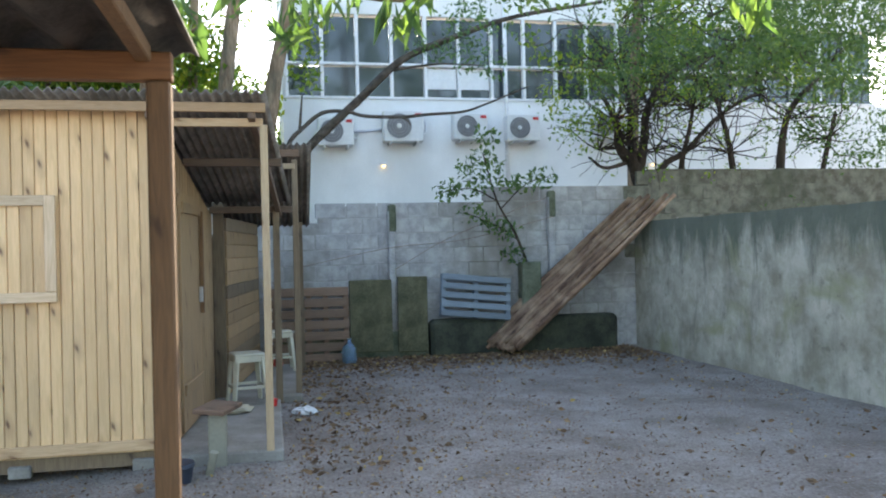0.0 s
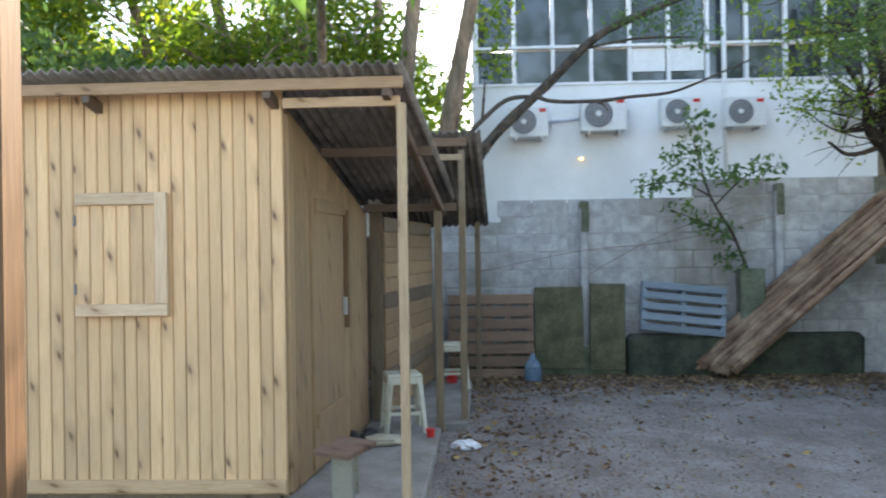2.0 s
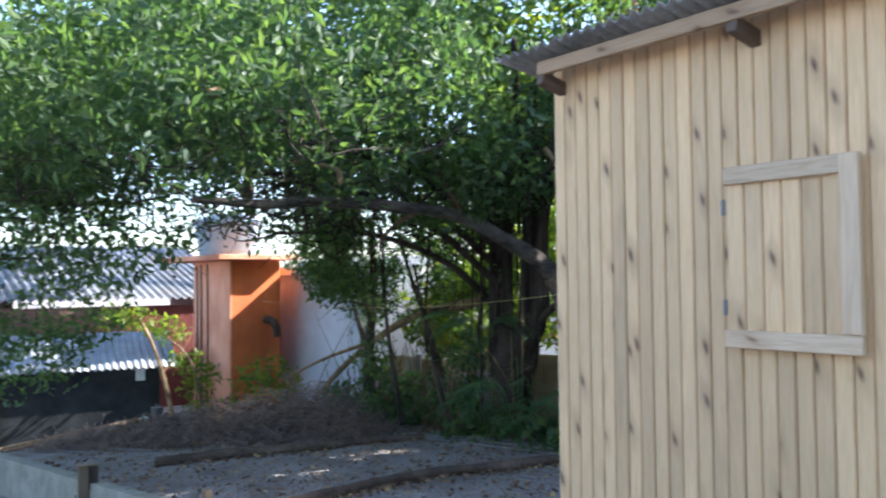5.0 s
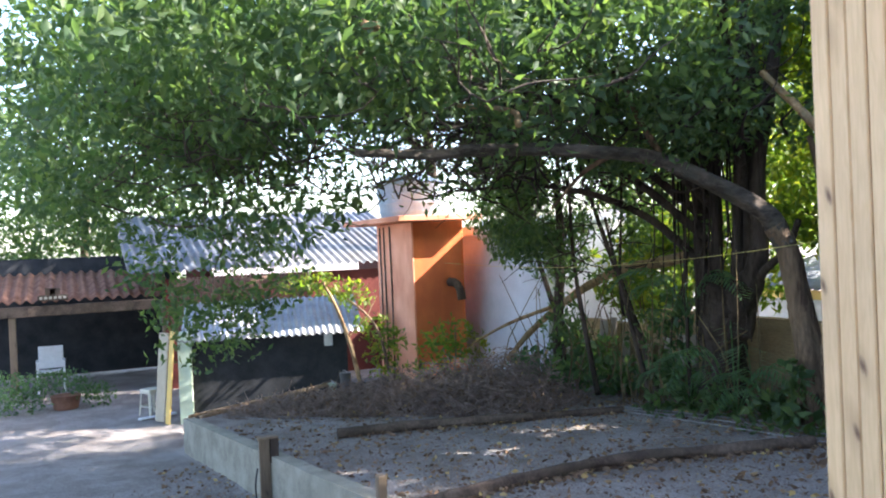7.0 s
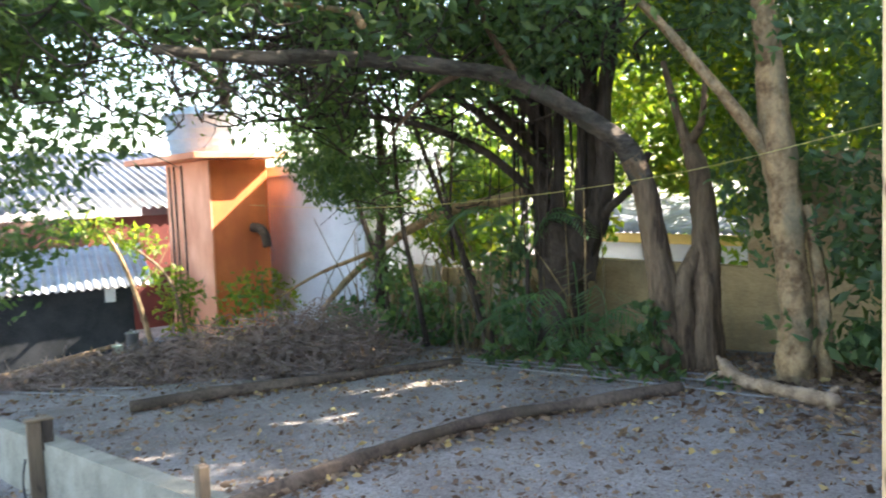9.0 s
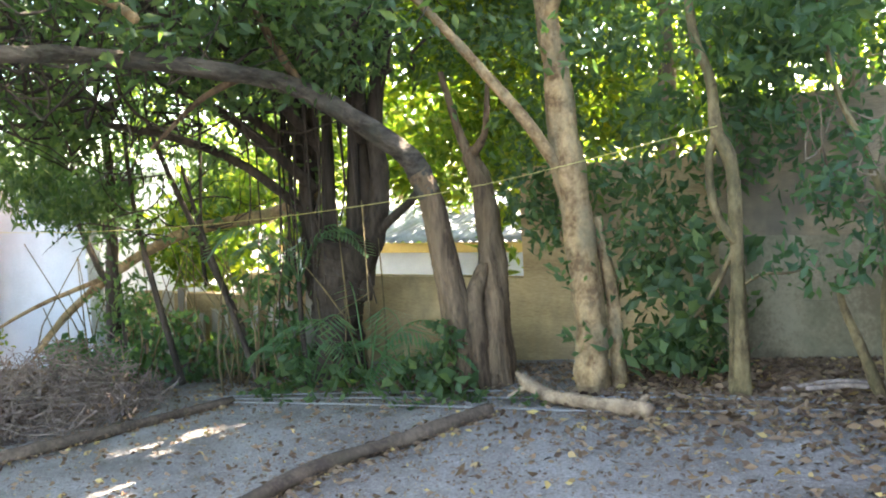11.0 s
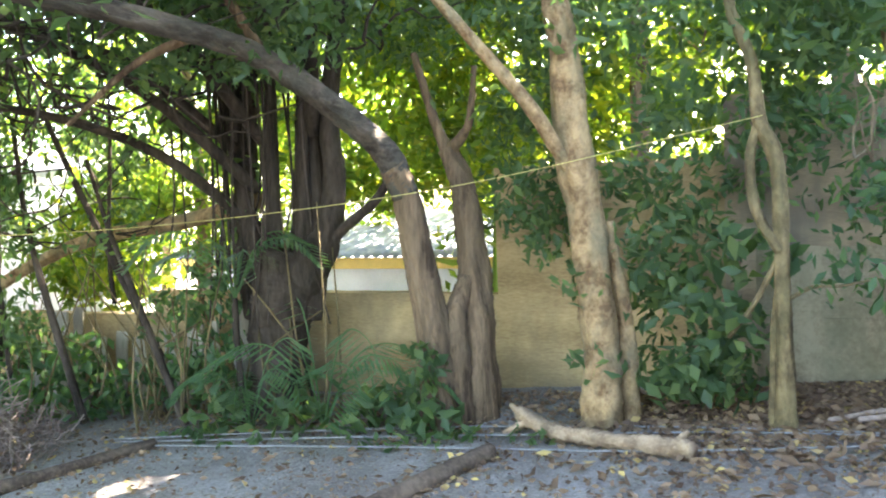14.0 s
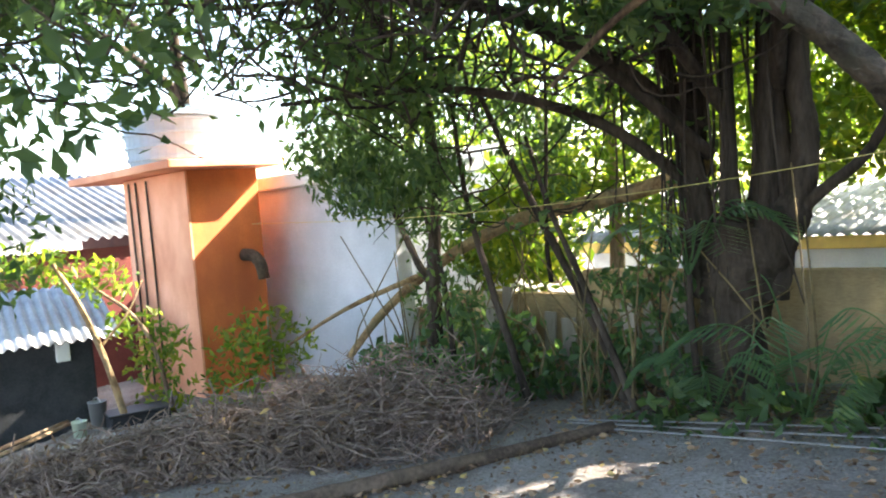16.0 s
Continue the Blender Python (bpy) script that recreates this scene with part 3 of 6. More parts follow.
def corrugated(name, x0, x1, y0, z0, y1, z1, pitch, amp, material, parent, shear=SHEAR, thick=0.008, label=""):
    """A corrugated sheet whose waves run from (y0, z0) to (y1, z1)."""
    k = int((x1 - x0) / pitch * 8)
    xs_, rows = np.linspace(x0, x1, k + 1), 5
    v, f = [], []
    for layer in (0, -thick):
        for j in range(rows):
            t = j / (rows - 1)
            for x in xs_:
                y = y0 + (y1 - y0) * t
                v.append((x + shear * y, y, z0 + (z1 - z0) * t + amp * math.sin(2 * math.pi * x / pitch) + layer))
    w, half = k + 1, (k + 1) * rows
    for j in range(rows - 1):
        for i in range(k):
            a = j * w + i
            f.append((a, a + 1, a + w + 1, a + w))
            f.append((half + a, half + a + w, half + a + w + 1, half + a + 1))
    for i in range(k):
        f.append((i, half + i, half + i + 1, i + 1))
        a = (rows - 1) * w + i
        f.append((a, a + 1, half + a + 1, half + a))
    for j in range(rows - 1):
        a = j * w
        f.append((a, a + w, half + a + w, half + a))
        a += k
        f.append((a, half + a, half + a + w, a + w))
    return raw(name, v, f, material, parent, label, smooth=True)


shed = thing("shed", (0, 0, 0), "raw pine board shed with a corrugated fibre-cement lean-to roof and porch", "shed")
W, NB = 2.09, 30
bw = W / NB
front = slab_part("wall_front", (-W / 2, 0.04, 1.12), (W - 0.02, 0.03, 2.2), M["old_post"], shed)
bme = board_mesh("board", bw, 0.022, 2.26, M["pine"])
for i in range(NB):
    ob = new("board", bme)
    ob.parent = front
    ob.location = (-W + bw * (i + 0.5), 0.002 * math.sin(i * 2.3), 0.03)
slab_part("sill_board", (-W / 2, -0.012, 0.075), (W, 0.02, 0.07), M["pine_x"], shed, 0.004)
slab_part("skid", (-W / 2, 0.10, -0.02), (W - 0.1, 0.12, 0.10), M["old_post"], shed)
for x in (-1.9, -0.9, -0.15):
    slab_part("footing", (x, 0.06, -0.06), (0.14, 0.1, 0.08), M["slab"], shed, 0.01)
# side walls follow the slope of the roof
SIDE_L = 1.9
side_w = 0.098


def roof_z(y):
    return 2.31 - 0.265 * (y + 0.2)


for sxx, nm in ((0.0, "wall_side"), (-W, "wall_side")):
    back = bmesh.new()
    off = 0.0 if sxx > -1 else 0.024
    q = [(sx(sxx, 0.03) + off, 0.03, 0), (sx(sxx, SIDE_L) + off, SIDE_L, 0), (sx(sxx, SIDE_L) + off, SIDE_L, roof_z(SIDE_L) - 0.08), (sx(sxx, 0.03) + off, 0.03, roof_z(0.03) - 0.08)]
    inn = 0.03 if sxx < -1 else -0.03
    vs = [back.verts.new(p) for p in q] + [back.verts.new((p[0] + inn, p[1], p[2])) for p in q]
    for a in ((0, 1, 2, 3), (7, 6, 5, 4), (0, 4, 5, 1), (1, 5, 6, 2), (2, 6, 7, 3), (3, 7, 4, 0)):
        back.faces.new([vs[i] for i in a])
    bmesh.ops.recalc_face_normals(back, faces=back.faces)
    sw = part(nm, back, M["pine_side_shaded"], shed)
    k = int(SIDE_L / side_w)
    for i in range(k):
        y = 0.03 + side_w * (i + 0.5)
        me = board_mesh("board", side_w, 0.018, roof_z(y + 0.05) - 0.1 - 0.03, M["pine_side_shaded"])
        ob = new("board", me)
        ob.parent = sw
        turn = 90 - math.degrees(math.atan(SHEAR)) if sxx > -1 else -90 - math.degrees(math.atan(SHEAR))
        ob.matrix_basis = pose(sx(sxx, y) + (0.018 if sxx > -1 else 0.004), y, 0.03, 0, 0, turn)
# door in the porch side
dm = pose(sx(0, 0.78) + 0.025, 0.78, 0.04, 0, 0, 90 - math.degrees(math.atan(SHEAR)))
door = part("door", box(bmesh.new(), (0, 0, 0.85), (0.74, 0.024, 1.70), 0.004, None), M["pine_side_shaded"], shed, "closed plank door with ledges")
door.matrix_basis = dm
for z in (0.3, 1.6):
    o = slab_part("ledge", (0, -0.02, z), (0.70, 0.02, 0.08), M["pine_side_shaded"], door)
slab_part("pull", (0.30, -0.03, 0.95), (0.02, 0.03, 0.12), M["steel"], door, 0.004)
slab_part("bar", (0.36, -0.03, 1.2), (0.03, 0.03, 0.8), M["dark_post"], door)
wall_back = slab_part("wall_rear", (sx(-W / 2, SIDE_L), SIDE_L, 0.82), (W, 0.03, 1.64), M["pine_side_shaded"], shed)
slab_part("floor_boards", (-W / 2 + 0.06, SIDE_L / 2, 0.015), (W - 0.12, SIDE_L - 0.1, 0.03), M["old_post"], shed)
# shutter
sh = thing("shutter", (0, 0, 0), "", "")
sh.parent = shed
SX0, SX1, SZ0, SZ1 = -1.16, -0.64, 1.02, 1.70
panel = slab_part("panel", ((SX0 + SX1) / 2, -0.008, (SZ0 + SZ1) / 2), (SX1 - SX0 - 0.01, 0.012, SZ1 - SZ0 - 0.01), M["pine"], sh)
k = 6
pw = (SX1 - SX0 - 0.07) / k
pme = board_mesh("board", pw, 0.014, SZ1 - SZ0 - 0.1, M["pine"])
for i in range(k):
    o = new("board", pme)
    o.parent = panel
    o.location = (SX0 + 0.005 + pw * (i + 0.5), -0.026, SZ0 + 0.05)
slab_part("rail", ((SX0 + SX1) / 2 - 0.02, -0.036, SZ1 - 0.033), (SX1 - SX0 - 0.05, 0.022, 0.066), M["pine_frame_x"], sh)
slab_part("rail", ((SX0 + SX1) / 2, -0.036, SZ0 + 0.033), (SX1 - SX0, 0.022, 0.066), M["pine_frame_x"], sh)
slab_part("stile", (SX1 - 0.034, -0.038, (SZ0 + SZ1) / 2 + 0.034), (0.068, 0.024, SZ1 - SZ0 - 0.068), M["pine_frame_z"], sh)
for z in (SZ0 + 0.15, SZ1 - 0.15):
    slab_part("hinge", (SX0 - 0.004, -0.03, z), (0.012, 0.016, 0.06), M["ac_grille"], sh, 0.003)
# roof
corrugated("roof", -1.875, 0.70, -0.20, 2.345, 2.02, 1.765, 0.0625, 0.014, M["roof_sheet"], shed)
corrugated("roof", -2.24, -1.86, -0.20, 2.336, 2.02, 1.756, 0.0625, 0.014, M["roof_sheet"], shed, 0.2)
slab_part("fascia", (-0.69, -0.125, 2.255), (2.74, 0.028, 0.062), M["fascia_wood"], shed)
for x in (-2.03, -1.03, -0.04, 0.60):
    m = along((sx(x, -0.13), -0.13, 2.21), (sx(x, 1.98), 1.98, 2.21 - 0.265 * 2.11))
    o = slab_part("rafter", (0, 0, 0), (2.2, 0.045, 0.06), M["old_slat_shaded"], shed)
    o.matrix_basis = m
for y in (0.75, 1.88):
    slab_part("purlin", (sx(0.36, y), y, roof_z(y) - 0.07), (0.72, 0.05, 0.06), M["old_slat_shaded"], shed)
slab_part("porch_beam", (0.34, -0.065, 2.165), (0.64, 0.03, 0.055), M["pine_x"], shed)
slab_part("post", (0.665, -0.07, 1.05), (0.05, 0.05, 2.2), M["post"], shed, 0.004)
slab_part("post", (0.745, 1.86, 0.82), (0.06, 0.06, 1.72), M["old_post"], shed, 0.004)
part("porch_slab", box(bmesh.new(), (0.36, 0.95, -0.06), (0.78, 2.1, 0.13), 0.012), M["slab"], shed, "worn concrete porch slab")

# second shed behind the first
shed2 = thing("shed", (0, 0, 0), "older brown board shed with a corrugated lean-to roof", "shed")
corrugated("roof", -1.25, 1.02, 2.06, 2.30, 4.3, 1.62, 0.0625, 0.014, M["roof_sheet"], shed2, 0.03)
slab_part("fascia", (-0.13, 2.12, 2.22), (2.2, 0.03, 0.07), M["old_slat"], shed2)
slab_part("porch_beam", (0.75, 2.13, 2.10), (0.36, 0.03, 0.05), M["post"], shed2)
slab_part("post", (0.925, 2.15, 1.06), (0.055, 0.055, 2.2), M["old_post"], shed2, 0.004)
slab_part("post", (1.03, 4.1, 0.8), (0.055, 0.055, 1.7), M["old_post"], shed2, 0.004)
# dark wood tone stands for the shade on this wall
slab_part("wall_front", (-0.5, 2.10, 0.7), (1.3, 0.04, 1.42), M["old_post"], shed2)
# white panel painted in for the lit gap towards the white building
slab_part("vent_panel", (0.12, 2.07, 1.60), (0.13, 0.02, 0.24), M["white_paint"], shed2)
slab_part("jamb", (0.23, 2.10, 1.0), (0.10, 0.05, 2.0), M["old_post"], shed2)
side2 = slab_part("wall_side", (0, 0, 0), (1.95, 0.03, 1.6), M["pine_side_shaded"], shed2)
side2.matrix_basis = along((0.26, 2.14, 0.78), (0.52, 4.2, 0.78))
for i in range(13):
    o = slab_part("board", (0, -0.024, -0.77 + 0.125 * (i + 0.5)), (2.0, 0.02, 0.12), M["old_post"] if i % 5 == 2 else M["pine_side_shaded"], side2, 0.004)
slab_part("wall_rear", (-0.3, 4.22, 0.75), (1.7, 0.03, 1.5), M["old_slat"], shed2)
part("porch_slab", box(bmesh.new(), (0.45, 3.1, -0.06), (1.0, 2.15, 0.12), 0.012), M["slab"], shed2)

# shelter by the camera's start
sh0 = thing("shelter", (0, 0, 0), "open timber shelter with varnished posts and a dark corrugated roof", "shelter")
slab_part("post", (0.415, -3.40, 0.83), (0.062, 0.062, 1.86), M["dark_post"], sh0, 0.006)
for x, y in ((-2.6, -3.4), (0.30, -7.4), (-2.6, -7.4)):
    slab_part("post", (x, y, 0.84), (0.085, 0.085, 1.88), M["dark_post"], sh0, 0.006)
slab_part("beam", (-1.1, -3.40, 1.80), (3.1, 0.05, 0.075), M["dark_beam"], sh0)
slab_part("beam", (-1.1, -7.40, 1.825), (3.1, 0.05, 0.085), M["dark_beam"], sh0)
for x in (-2.5, -1.5, -0.5, 0.40):
    slab_part("rafter", (x - 0.02, -5.58, 1.83), (0.04, 4.3, 0.045), M["dark_post"], sh0)
corrugated("roof", -2.9, 0.60, -3.22, 1.868, -7.7, 1.93, 0.175, 0.024, M["underside_sheet"], sh0, 0.03)

# ---------------------------------------------------------------- white building behind the wall
bld = thing("office_building", (0, 0, 0), "white rendered building with a band of white-framed windows", "building")
BX0, BX1, BY = 0.95, 13.0, 8.5
bm = bmesh.new()
box(bm, ((BX0 + BX1) / 2, BY + 0.15, 1.75), (BX1 - BX0, 0.3, 4.3), 0.0)
part("wall", bm, M["white_paint"], bld)
# unseen upper wall, tall side and roof, added so the building shades the yard
part("wall", box(bmesh.new(), ((BX0 + BX1) / 2, BY + 0.15, 7.45), (BX1 - BX0, 0.3, 4.2)), M["white_paint"], bld)
part("wall", box(bmesh.new(), (BX0 + 0.152, BY + 3.2, 4.6), (0.3, 5.8, 9.8)), M["white_paint"], bld)
part("roof", box(bmesh.new(), ((BX0 + BX1) / 2, BY + 3.2, 9.65), (BX1 - BX0 + 0.4, 6.8, 0.2)), M["white_paint"], bld)
part("inner_wall", box(bmesh.new(), ((BX0 + BX1) / 2 + 0.3, BY + 1.6, 4.6), (BX1 - BX0 - 0.8, 0.05, 1.5)), M["ac_grille"], bld)
wx = [BX0 + 0.07 + 0.595 * i for i in range(20)]
for r, (z0, z1) in enumerate(((3.93, 4.47), (4.51, 5.33))):
    for i in range(19):
        a, b = wx[i], wx[i + 1]
        w_ = part("window", box(bmesh.new(), ((a + b) / 2, BY + 0.10, (z0 + z1) / 2), (b - a - 0.06, 0.012, z1 - z0 - 0.03)), M["glass"], bld)
        fr = bmesh.new()
        box(fr, (a, BY + 0.05, (z0 + z1) / 2), (0.055, 0.11, z1 - z0 + 0.04), 0.004)
        part("frame", fr, M["white_plastic"], w_)
        if r == 0 and i in (4, 5):
            part("blind", box(bmesh.new(), ((a + b) / 2, BY + 0.06, z0 + 0.34), (b - a - 0.08, 0.02, 0.36), 0.004), M["white_plastic"], w_)
    part("sill", box(bmesh.new(), ((BX0 + wx[19]) / 2, BY + 0.04, z0 - 0.015), (wx[19] - BX0, 0.13, 0.045), 0.005), M["white_plastic"], bld)
Heap().tube([(4.82, BY - 0.06, 2.2), (4.82, BY - 0.06, 4.2), (4.82, BY - 0.06, 6.4)], [0.035], 10).made("downpipe", M["white_plastic"], bld)

Heap().tube([(2.1, BY - 0.05, 3.32), (2.35, BY - 0.05, 3.34), (2.62, BY - 0.05, 3.37)], [0.022], 8).made("conduit", M["grey_blue"], bld)


def ac_unit(x, z, w, h):
    u = thing("air_conditioner", (x, BY - 0.34, z), "white outdoor air-conditioning unit with a round grey fan grille", "air conditioner", "units on the building")
    part("casing", box(bmesh.new(), (0, 0.13, h / 2), (w, 0.26, h), 0.015), M["ac_body"], u)
    cx, cz, r = -w * 0.12, h / 2, h * 0.40
    t = Heap()
    an = np.linspace(0, 2 * np.pi, 25)
    part("fan_recess", bmesh.ops.create_cone(bm_ := bmesh.new(), cap_ends=True, segments=28, radius1=r, radius2=r, depth=0.02, matrix=pose(cx, -0.002, cz, 90)) and bm_, M["ac_grille"], u)
    for q in (1.0, 0.78, 0.56, 0.34):
        t.tube(np.stack([cx + r * q * np.cos(an), 0 * an - 0.018, cz + r * q * np.sin(an)], 1), [0.006], 5)
    t.made("grille", M["grille_wire"], u)
    part("hub", bmesh.ops.create_cone(bh_ := bmesh.new(), cap_ends=True, segments=16, radius1=r * 0.22, radius2=r * 0.18, depth=0.02, matrix=pose(cx, -0.022, cz, 90)) and bh_, M["ac_body"], u)
    part("badge", box(bmesh.new(), (w * 0.36, -0.004, h * 0.86), (w * 0.17, 0.006, h * 0.11), 0.002), M["red"], u)
    for s in (-0.33, 0.33):
        part("bracket", box(bmesh.new(), (w * s, 0.15, -0.02), (0.03, 0.36, 0.04)), M["steel"], u)
    Heap().tube([(w / 2, 0.2, h * 0.3), (w / 2 + 0.08, 0.28, h * 0.35), (w / 2 + 0.1, 0.33, h * 0.7)], [0.015], 6, 8).made("hose", M["white_plastic"], u)


for x, z, w, h in ((1.80, 3.06, 0.60, 0.47), (2.94, 3.13, 0.68, 0.52), (4.11, 3.17, 0.6, 0.45), (5.05, 3.15, 0.6, 0.45), (6.65, 3.2, 0.6, 0.45)):
    ac_unit(x, z, w, h)
for x, z in ((2.62, 2.73), (7.6, 2.75)):
    wl = thing("wall_lamp", (x, BY - 0.02, z), "small lit wall lamp with a warm glow", "lamp")
    part("housing", box(bmesh.new(), (0, -0.02, 0.05), (0.12, 0.08, 0.04), 0.006), M["white_plastic"], wl)
    part("bulb", box(bmesh.new(), (0, -0.04, 0.01), (0.06, 0.05, 0.04), 0.01), M["lamp"], wl)


# ---------------------------------------------------------------- left-hand buildings
tower = thing("water_tower", (0, 0, 0), "orange painted tower carrying a grey-blue water tank", "tower")
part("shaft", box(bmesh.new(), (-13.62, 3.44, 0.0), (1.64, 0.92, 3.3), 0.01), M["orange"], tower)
# thin sheet over the whole front face, paler than the shaft
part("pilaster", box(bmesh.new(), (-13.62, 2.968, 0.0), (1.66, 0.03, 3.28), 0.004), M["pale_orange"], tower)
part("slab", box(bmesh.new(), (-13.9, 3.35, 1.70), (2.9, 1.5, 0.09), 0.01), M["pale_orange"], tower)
tk = thing("water_tank", (-13.9, 3.4, 1.745), "round grey-blue water tank with a lid", "tank")
bm = bmesh.new()
bmesh.ops.create_cone(bm, cap_ends=True, segments=32, radius1=0.52, radius2=0.60, depth=0.62, matrix=pose(0, 0, 0.31))
for z in (0.12, 0.27, 0.42, 0.58):
    bmesh.ops.create_cone(bm, cap_ends=True, segments=32, radius1=0.54 + z * 0.13, radius2=0.54 + z * 0.13, depth=0.035, matrix=pose(0, 0, z))
part("body", bm, M["tank"], tk, smooth=False)
bm = bmesh.new()
bmesh.ops.create_cone(bm, cap_ends=True, segments=32, radius1=0.66, radius2=0.3, depth=0.16, matrix=pose(0, 0, 0.70))
part("lid", bm, M["tank"], tk)
for x in (-14.25, -14.05, -13.75):
    Heap().tube([(x, 2.93, 1.6), (x + 0.02, 2.93, 0.2), (x - 0.02, 2.93, -1.5)], [0.014], 6, 12).made("pipe", M["dark_bark"], tower)
Heap().tube([(-12.80, 3.62, 0.62), (-12.66, 3.66, 0.60), (-12.58, 3.7, 0.50), (-12.56, 3.72, 0.32)], [0.075, 0.07], 10, 12).made("vent_pipe", M["log"], tower)

house = thing("white_house", (0, 0, 0), "pale grey-blue rendered house behind the tower", "house")
part("wall", box(bmesh.new(), (-12.75, 4.40, -0.1), (3.9, 0.2, 3.0)), M["grey_blue"], house)
part("wall", box(bmesh.new(), (-14.0, 6.5, 0.1), (6.0, 0.2, 3.3)), M["white_paint"], house)
part("roof", box(bmesh.new(), (-12.2, 4.9, 1.46), (3.0, 1.6, 0.16), 0.01), M["white_paint"], house)

redh = thing("red_building", (0, 0, 0), "low dark red building with a grey corrugated roof", "building")
part("wall", box(bmesh.new(), (-17.3, 2.2, -0.36), (0.2, 5.4, 2.3)), M["red_wall"], redh)
part("wall", box(bmesh.new(), (-19.0, 4.8, -0.2), (3.4, 0.2, 2.6)), M["red_wall"], redh)
rf = corrugated("roof", -1.2, 5.2, 0.0, 0, 4.0, 1.25, 0.18, 0.03, M["old_tin"], redh, 0.0)
rf.matrix_basis = pose(-17.0, 0.0, 0.95, 0, 0, 90)

hut = thing("hut", (-13.75, -0.55, 0), "low hut of dark tarpaulin under a tin roof", "hut", turn=78)
corrugated("roof", -0.12, 2.78, -0.22, -0.10, 1.25, 0.42, 0.11, 0.018, M["tin"], hut, 0.0)
part("tarp_wall", box(bmesh.new(), (1.28, 0.0, -0.75), (2.46, 0.05, 1.35), 0.01), M["tarp_and_shade"], hut)
part("tarp_wall", box(bmesh.new(), (2.49, 0.63, -0.75), (0.05, 1.2, 1.35), 0.01), M["tarp_and_shade"], hut)
part("corner_post", box(bmesh.new(), (-0.05, -0.1, -0.7), (0.2, 0.16, 1.5), 0.01), M["pale_green"], hut)
part("meter_box", box(bmesh.new(), (2.2, -0.06, -0.2), (0.14, 0.06, 0.24), 0.01), M["white_plastic"], hut)
ybd = thing("board", (-13.62, -0.86, -1.36), "tall narrow yellow board leaning on the hut", "board")
part("panel", box(bmesh.new(), (0, 0, 0.72), (0.10, 0.03, 1.45), 0.012, pose(0, 0, 0, -4, 3, 40)), M["yellow_board"], ybd)
cbd = thing("board", (-13.9, -0.95, -1.36), "tall pale board leaning on the hut", "board")
part("panel", box(bmesh.new(), (0, 0, 0.7), (0.2, 0.03, 1.4), 0.01, pose(0, 0, 0, -4, 3, 40)), M["cloth"], cbd)

back_house = thing("white_house", (0, 0, 0), "pale rendered house with a tin roof beyond the broken fence", "house")
part("wall", box(bmesh.new(), (-8.4, 9.3, -0.7), (6.8, 0.2, 1.8), 0.01), M["grey_blue"], back_house)
part("fascia", box(bmesh.new(), (-8.4, 9.05, 0.16), (7.2, 0.05, 0.16), 0.01), M["yellow_board"], back_house)
rf = corrugated("roof", -3.6, 3.6, -0.3, 0.27, 2.6, 0.85, 0.15, 0.02, M["old_tin"], back_house, 0.0)
rf.matrix_basis = pose(-8.4, 9.2, 0)

bam = thing("bamboo_screen", (-15.4, -0.6, 0), "brown cane screen above the hut", "fence")
rod = Heap().tube([(0, 0, -0.2), (0.006, 0.004, 0.3), (0, 0, 0.84)], [0.016], 6)
rod = raw("cane", np.concatenate(rod.v), rod.f, M["old_slat"], bam, smooth=True)
for i in range(1, 70):
    o = new("cane", rod.data)
    o.parent = bam
    o.location = (0.01 * math.sin(i), 0.036 * i, 0.03 * math.sin(i * 3.1))
rod.location = (0, 0, 0)

terr = thing("terrace_house", (0, 0, 0), "low open terrace with a clay tile roof and dark interior", "house")
# near-black sheet paints the shade inside the open terrace
part("rear_wall", box(bmesh.new(), (-20.5, -2.0, 0.0), (0.2, 4.2, 2.6)), M["tarp_and_shade"], terr)
part("side_wall", box(bmesh.new(), (-19.0, 0.4, -0.2), (2.9, 0.15, 2.4)), M["red_wall"], terr)
rf = corrugated("roof", -4.6, -0.3, 0.0, 0.5, 2.6, 0.98, 0.2, 0.035, M["tile"], terr, 0.0)
rf.matrix_basis = pose(-17.3, 0, 0, 0, 0, 90)
part("fascia_board", box(bmesh.new(), (-17.3, -1.6, 0.32), (0.05, 4.4, 0.2), 0.01), M["log"], terr)
part("post", box(bmesh.new(), (-17.4, -0.5, -0.4), (0.12, 0.12, 1.6), 0.01), M["old_post"], terr)
part("post", box(bmesh.new(), (-17.4, -3.2, -0.4), (0.12, 0.12, 1.6), 0.01), M["old_post"], terr)

sg = part("sign_board", box(bmesh.new(), (0, 0, 0.06), (0.02, 0.1, 0.2)), M["log"], terr, "small brown hanging sign with pale lettering")
sg.location = (-17.24, -2.5, 0.56)
part("panel", box(bmesh.new(), (0, 0, 0), (0.03, 0.52, 0.11), 0.005), M["log"], sg)
for i in range(6):
    part("letter_bar", box(bmesh.new(), (0.018, -0.2 + 0.08 * i, 0), (0.004, 0.05, 0.05)), M["cloth"], sg)
part("hanger", box(bmesh.new(), (0, 0.0, 0.12), (0.02, 0.26, 0.12), 0.004), M["log"], sg)
pl = thing("planter", (-16.3, -2.35, -1.38), "terracotta planter with bushy grey-green plants", "planter")
bm = bmesh.new()
bmesh.ops.create_cone(bm, cap_ends=True, segments=20, radius1=0.2, radius2=0.25, depth=0.24, matrix=pose(0, 0, 0.12))
part("pot", bm, M["tile"], pl)
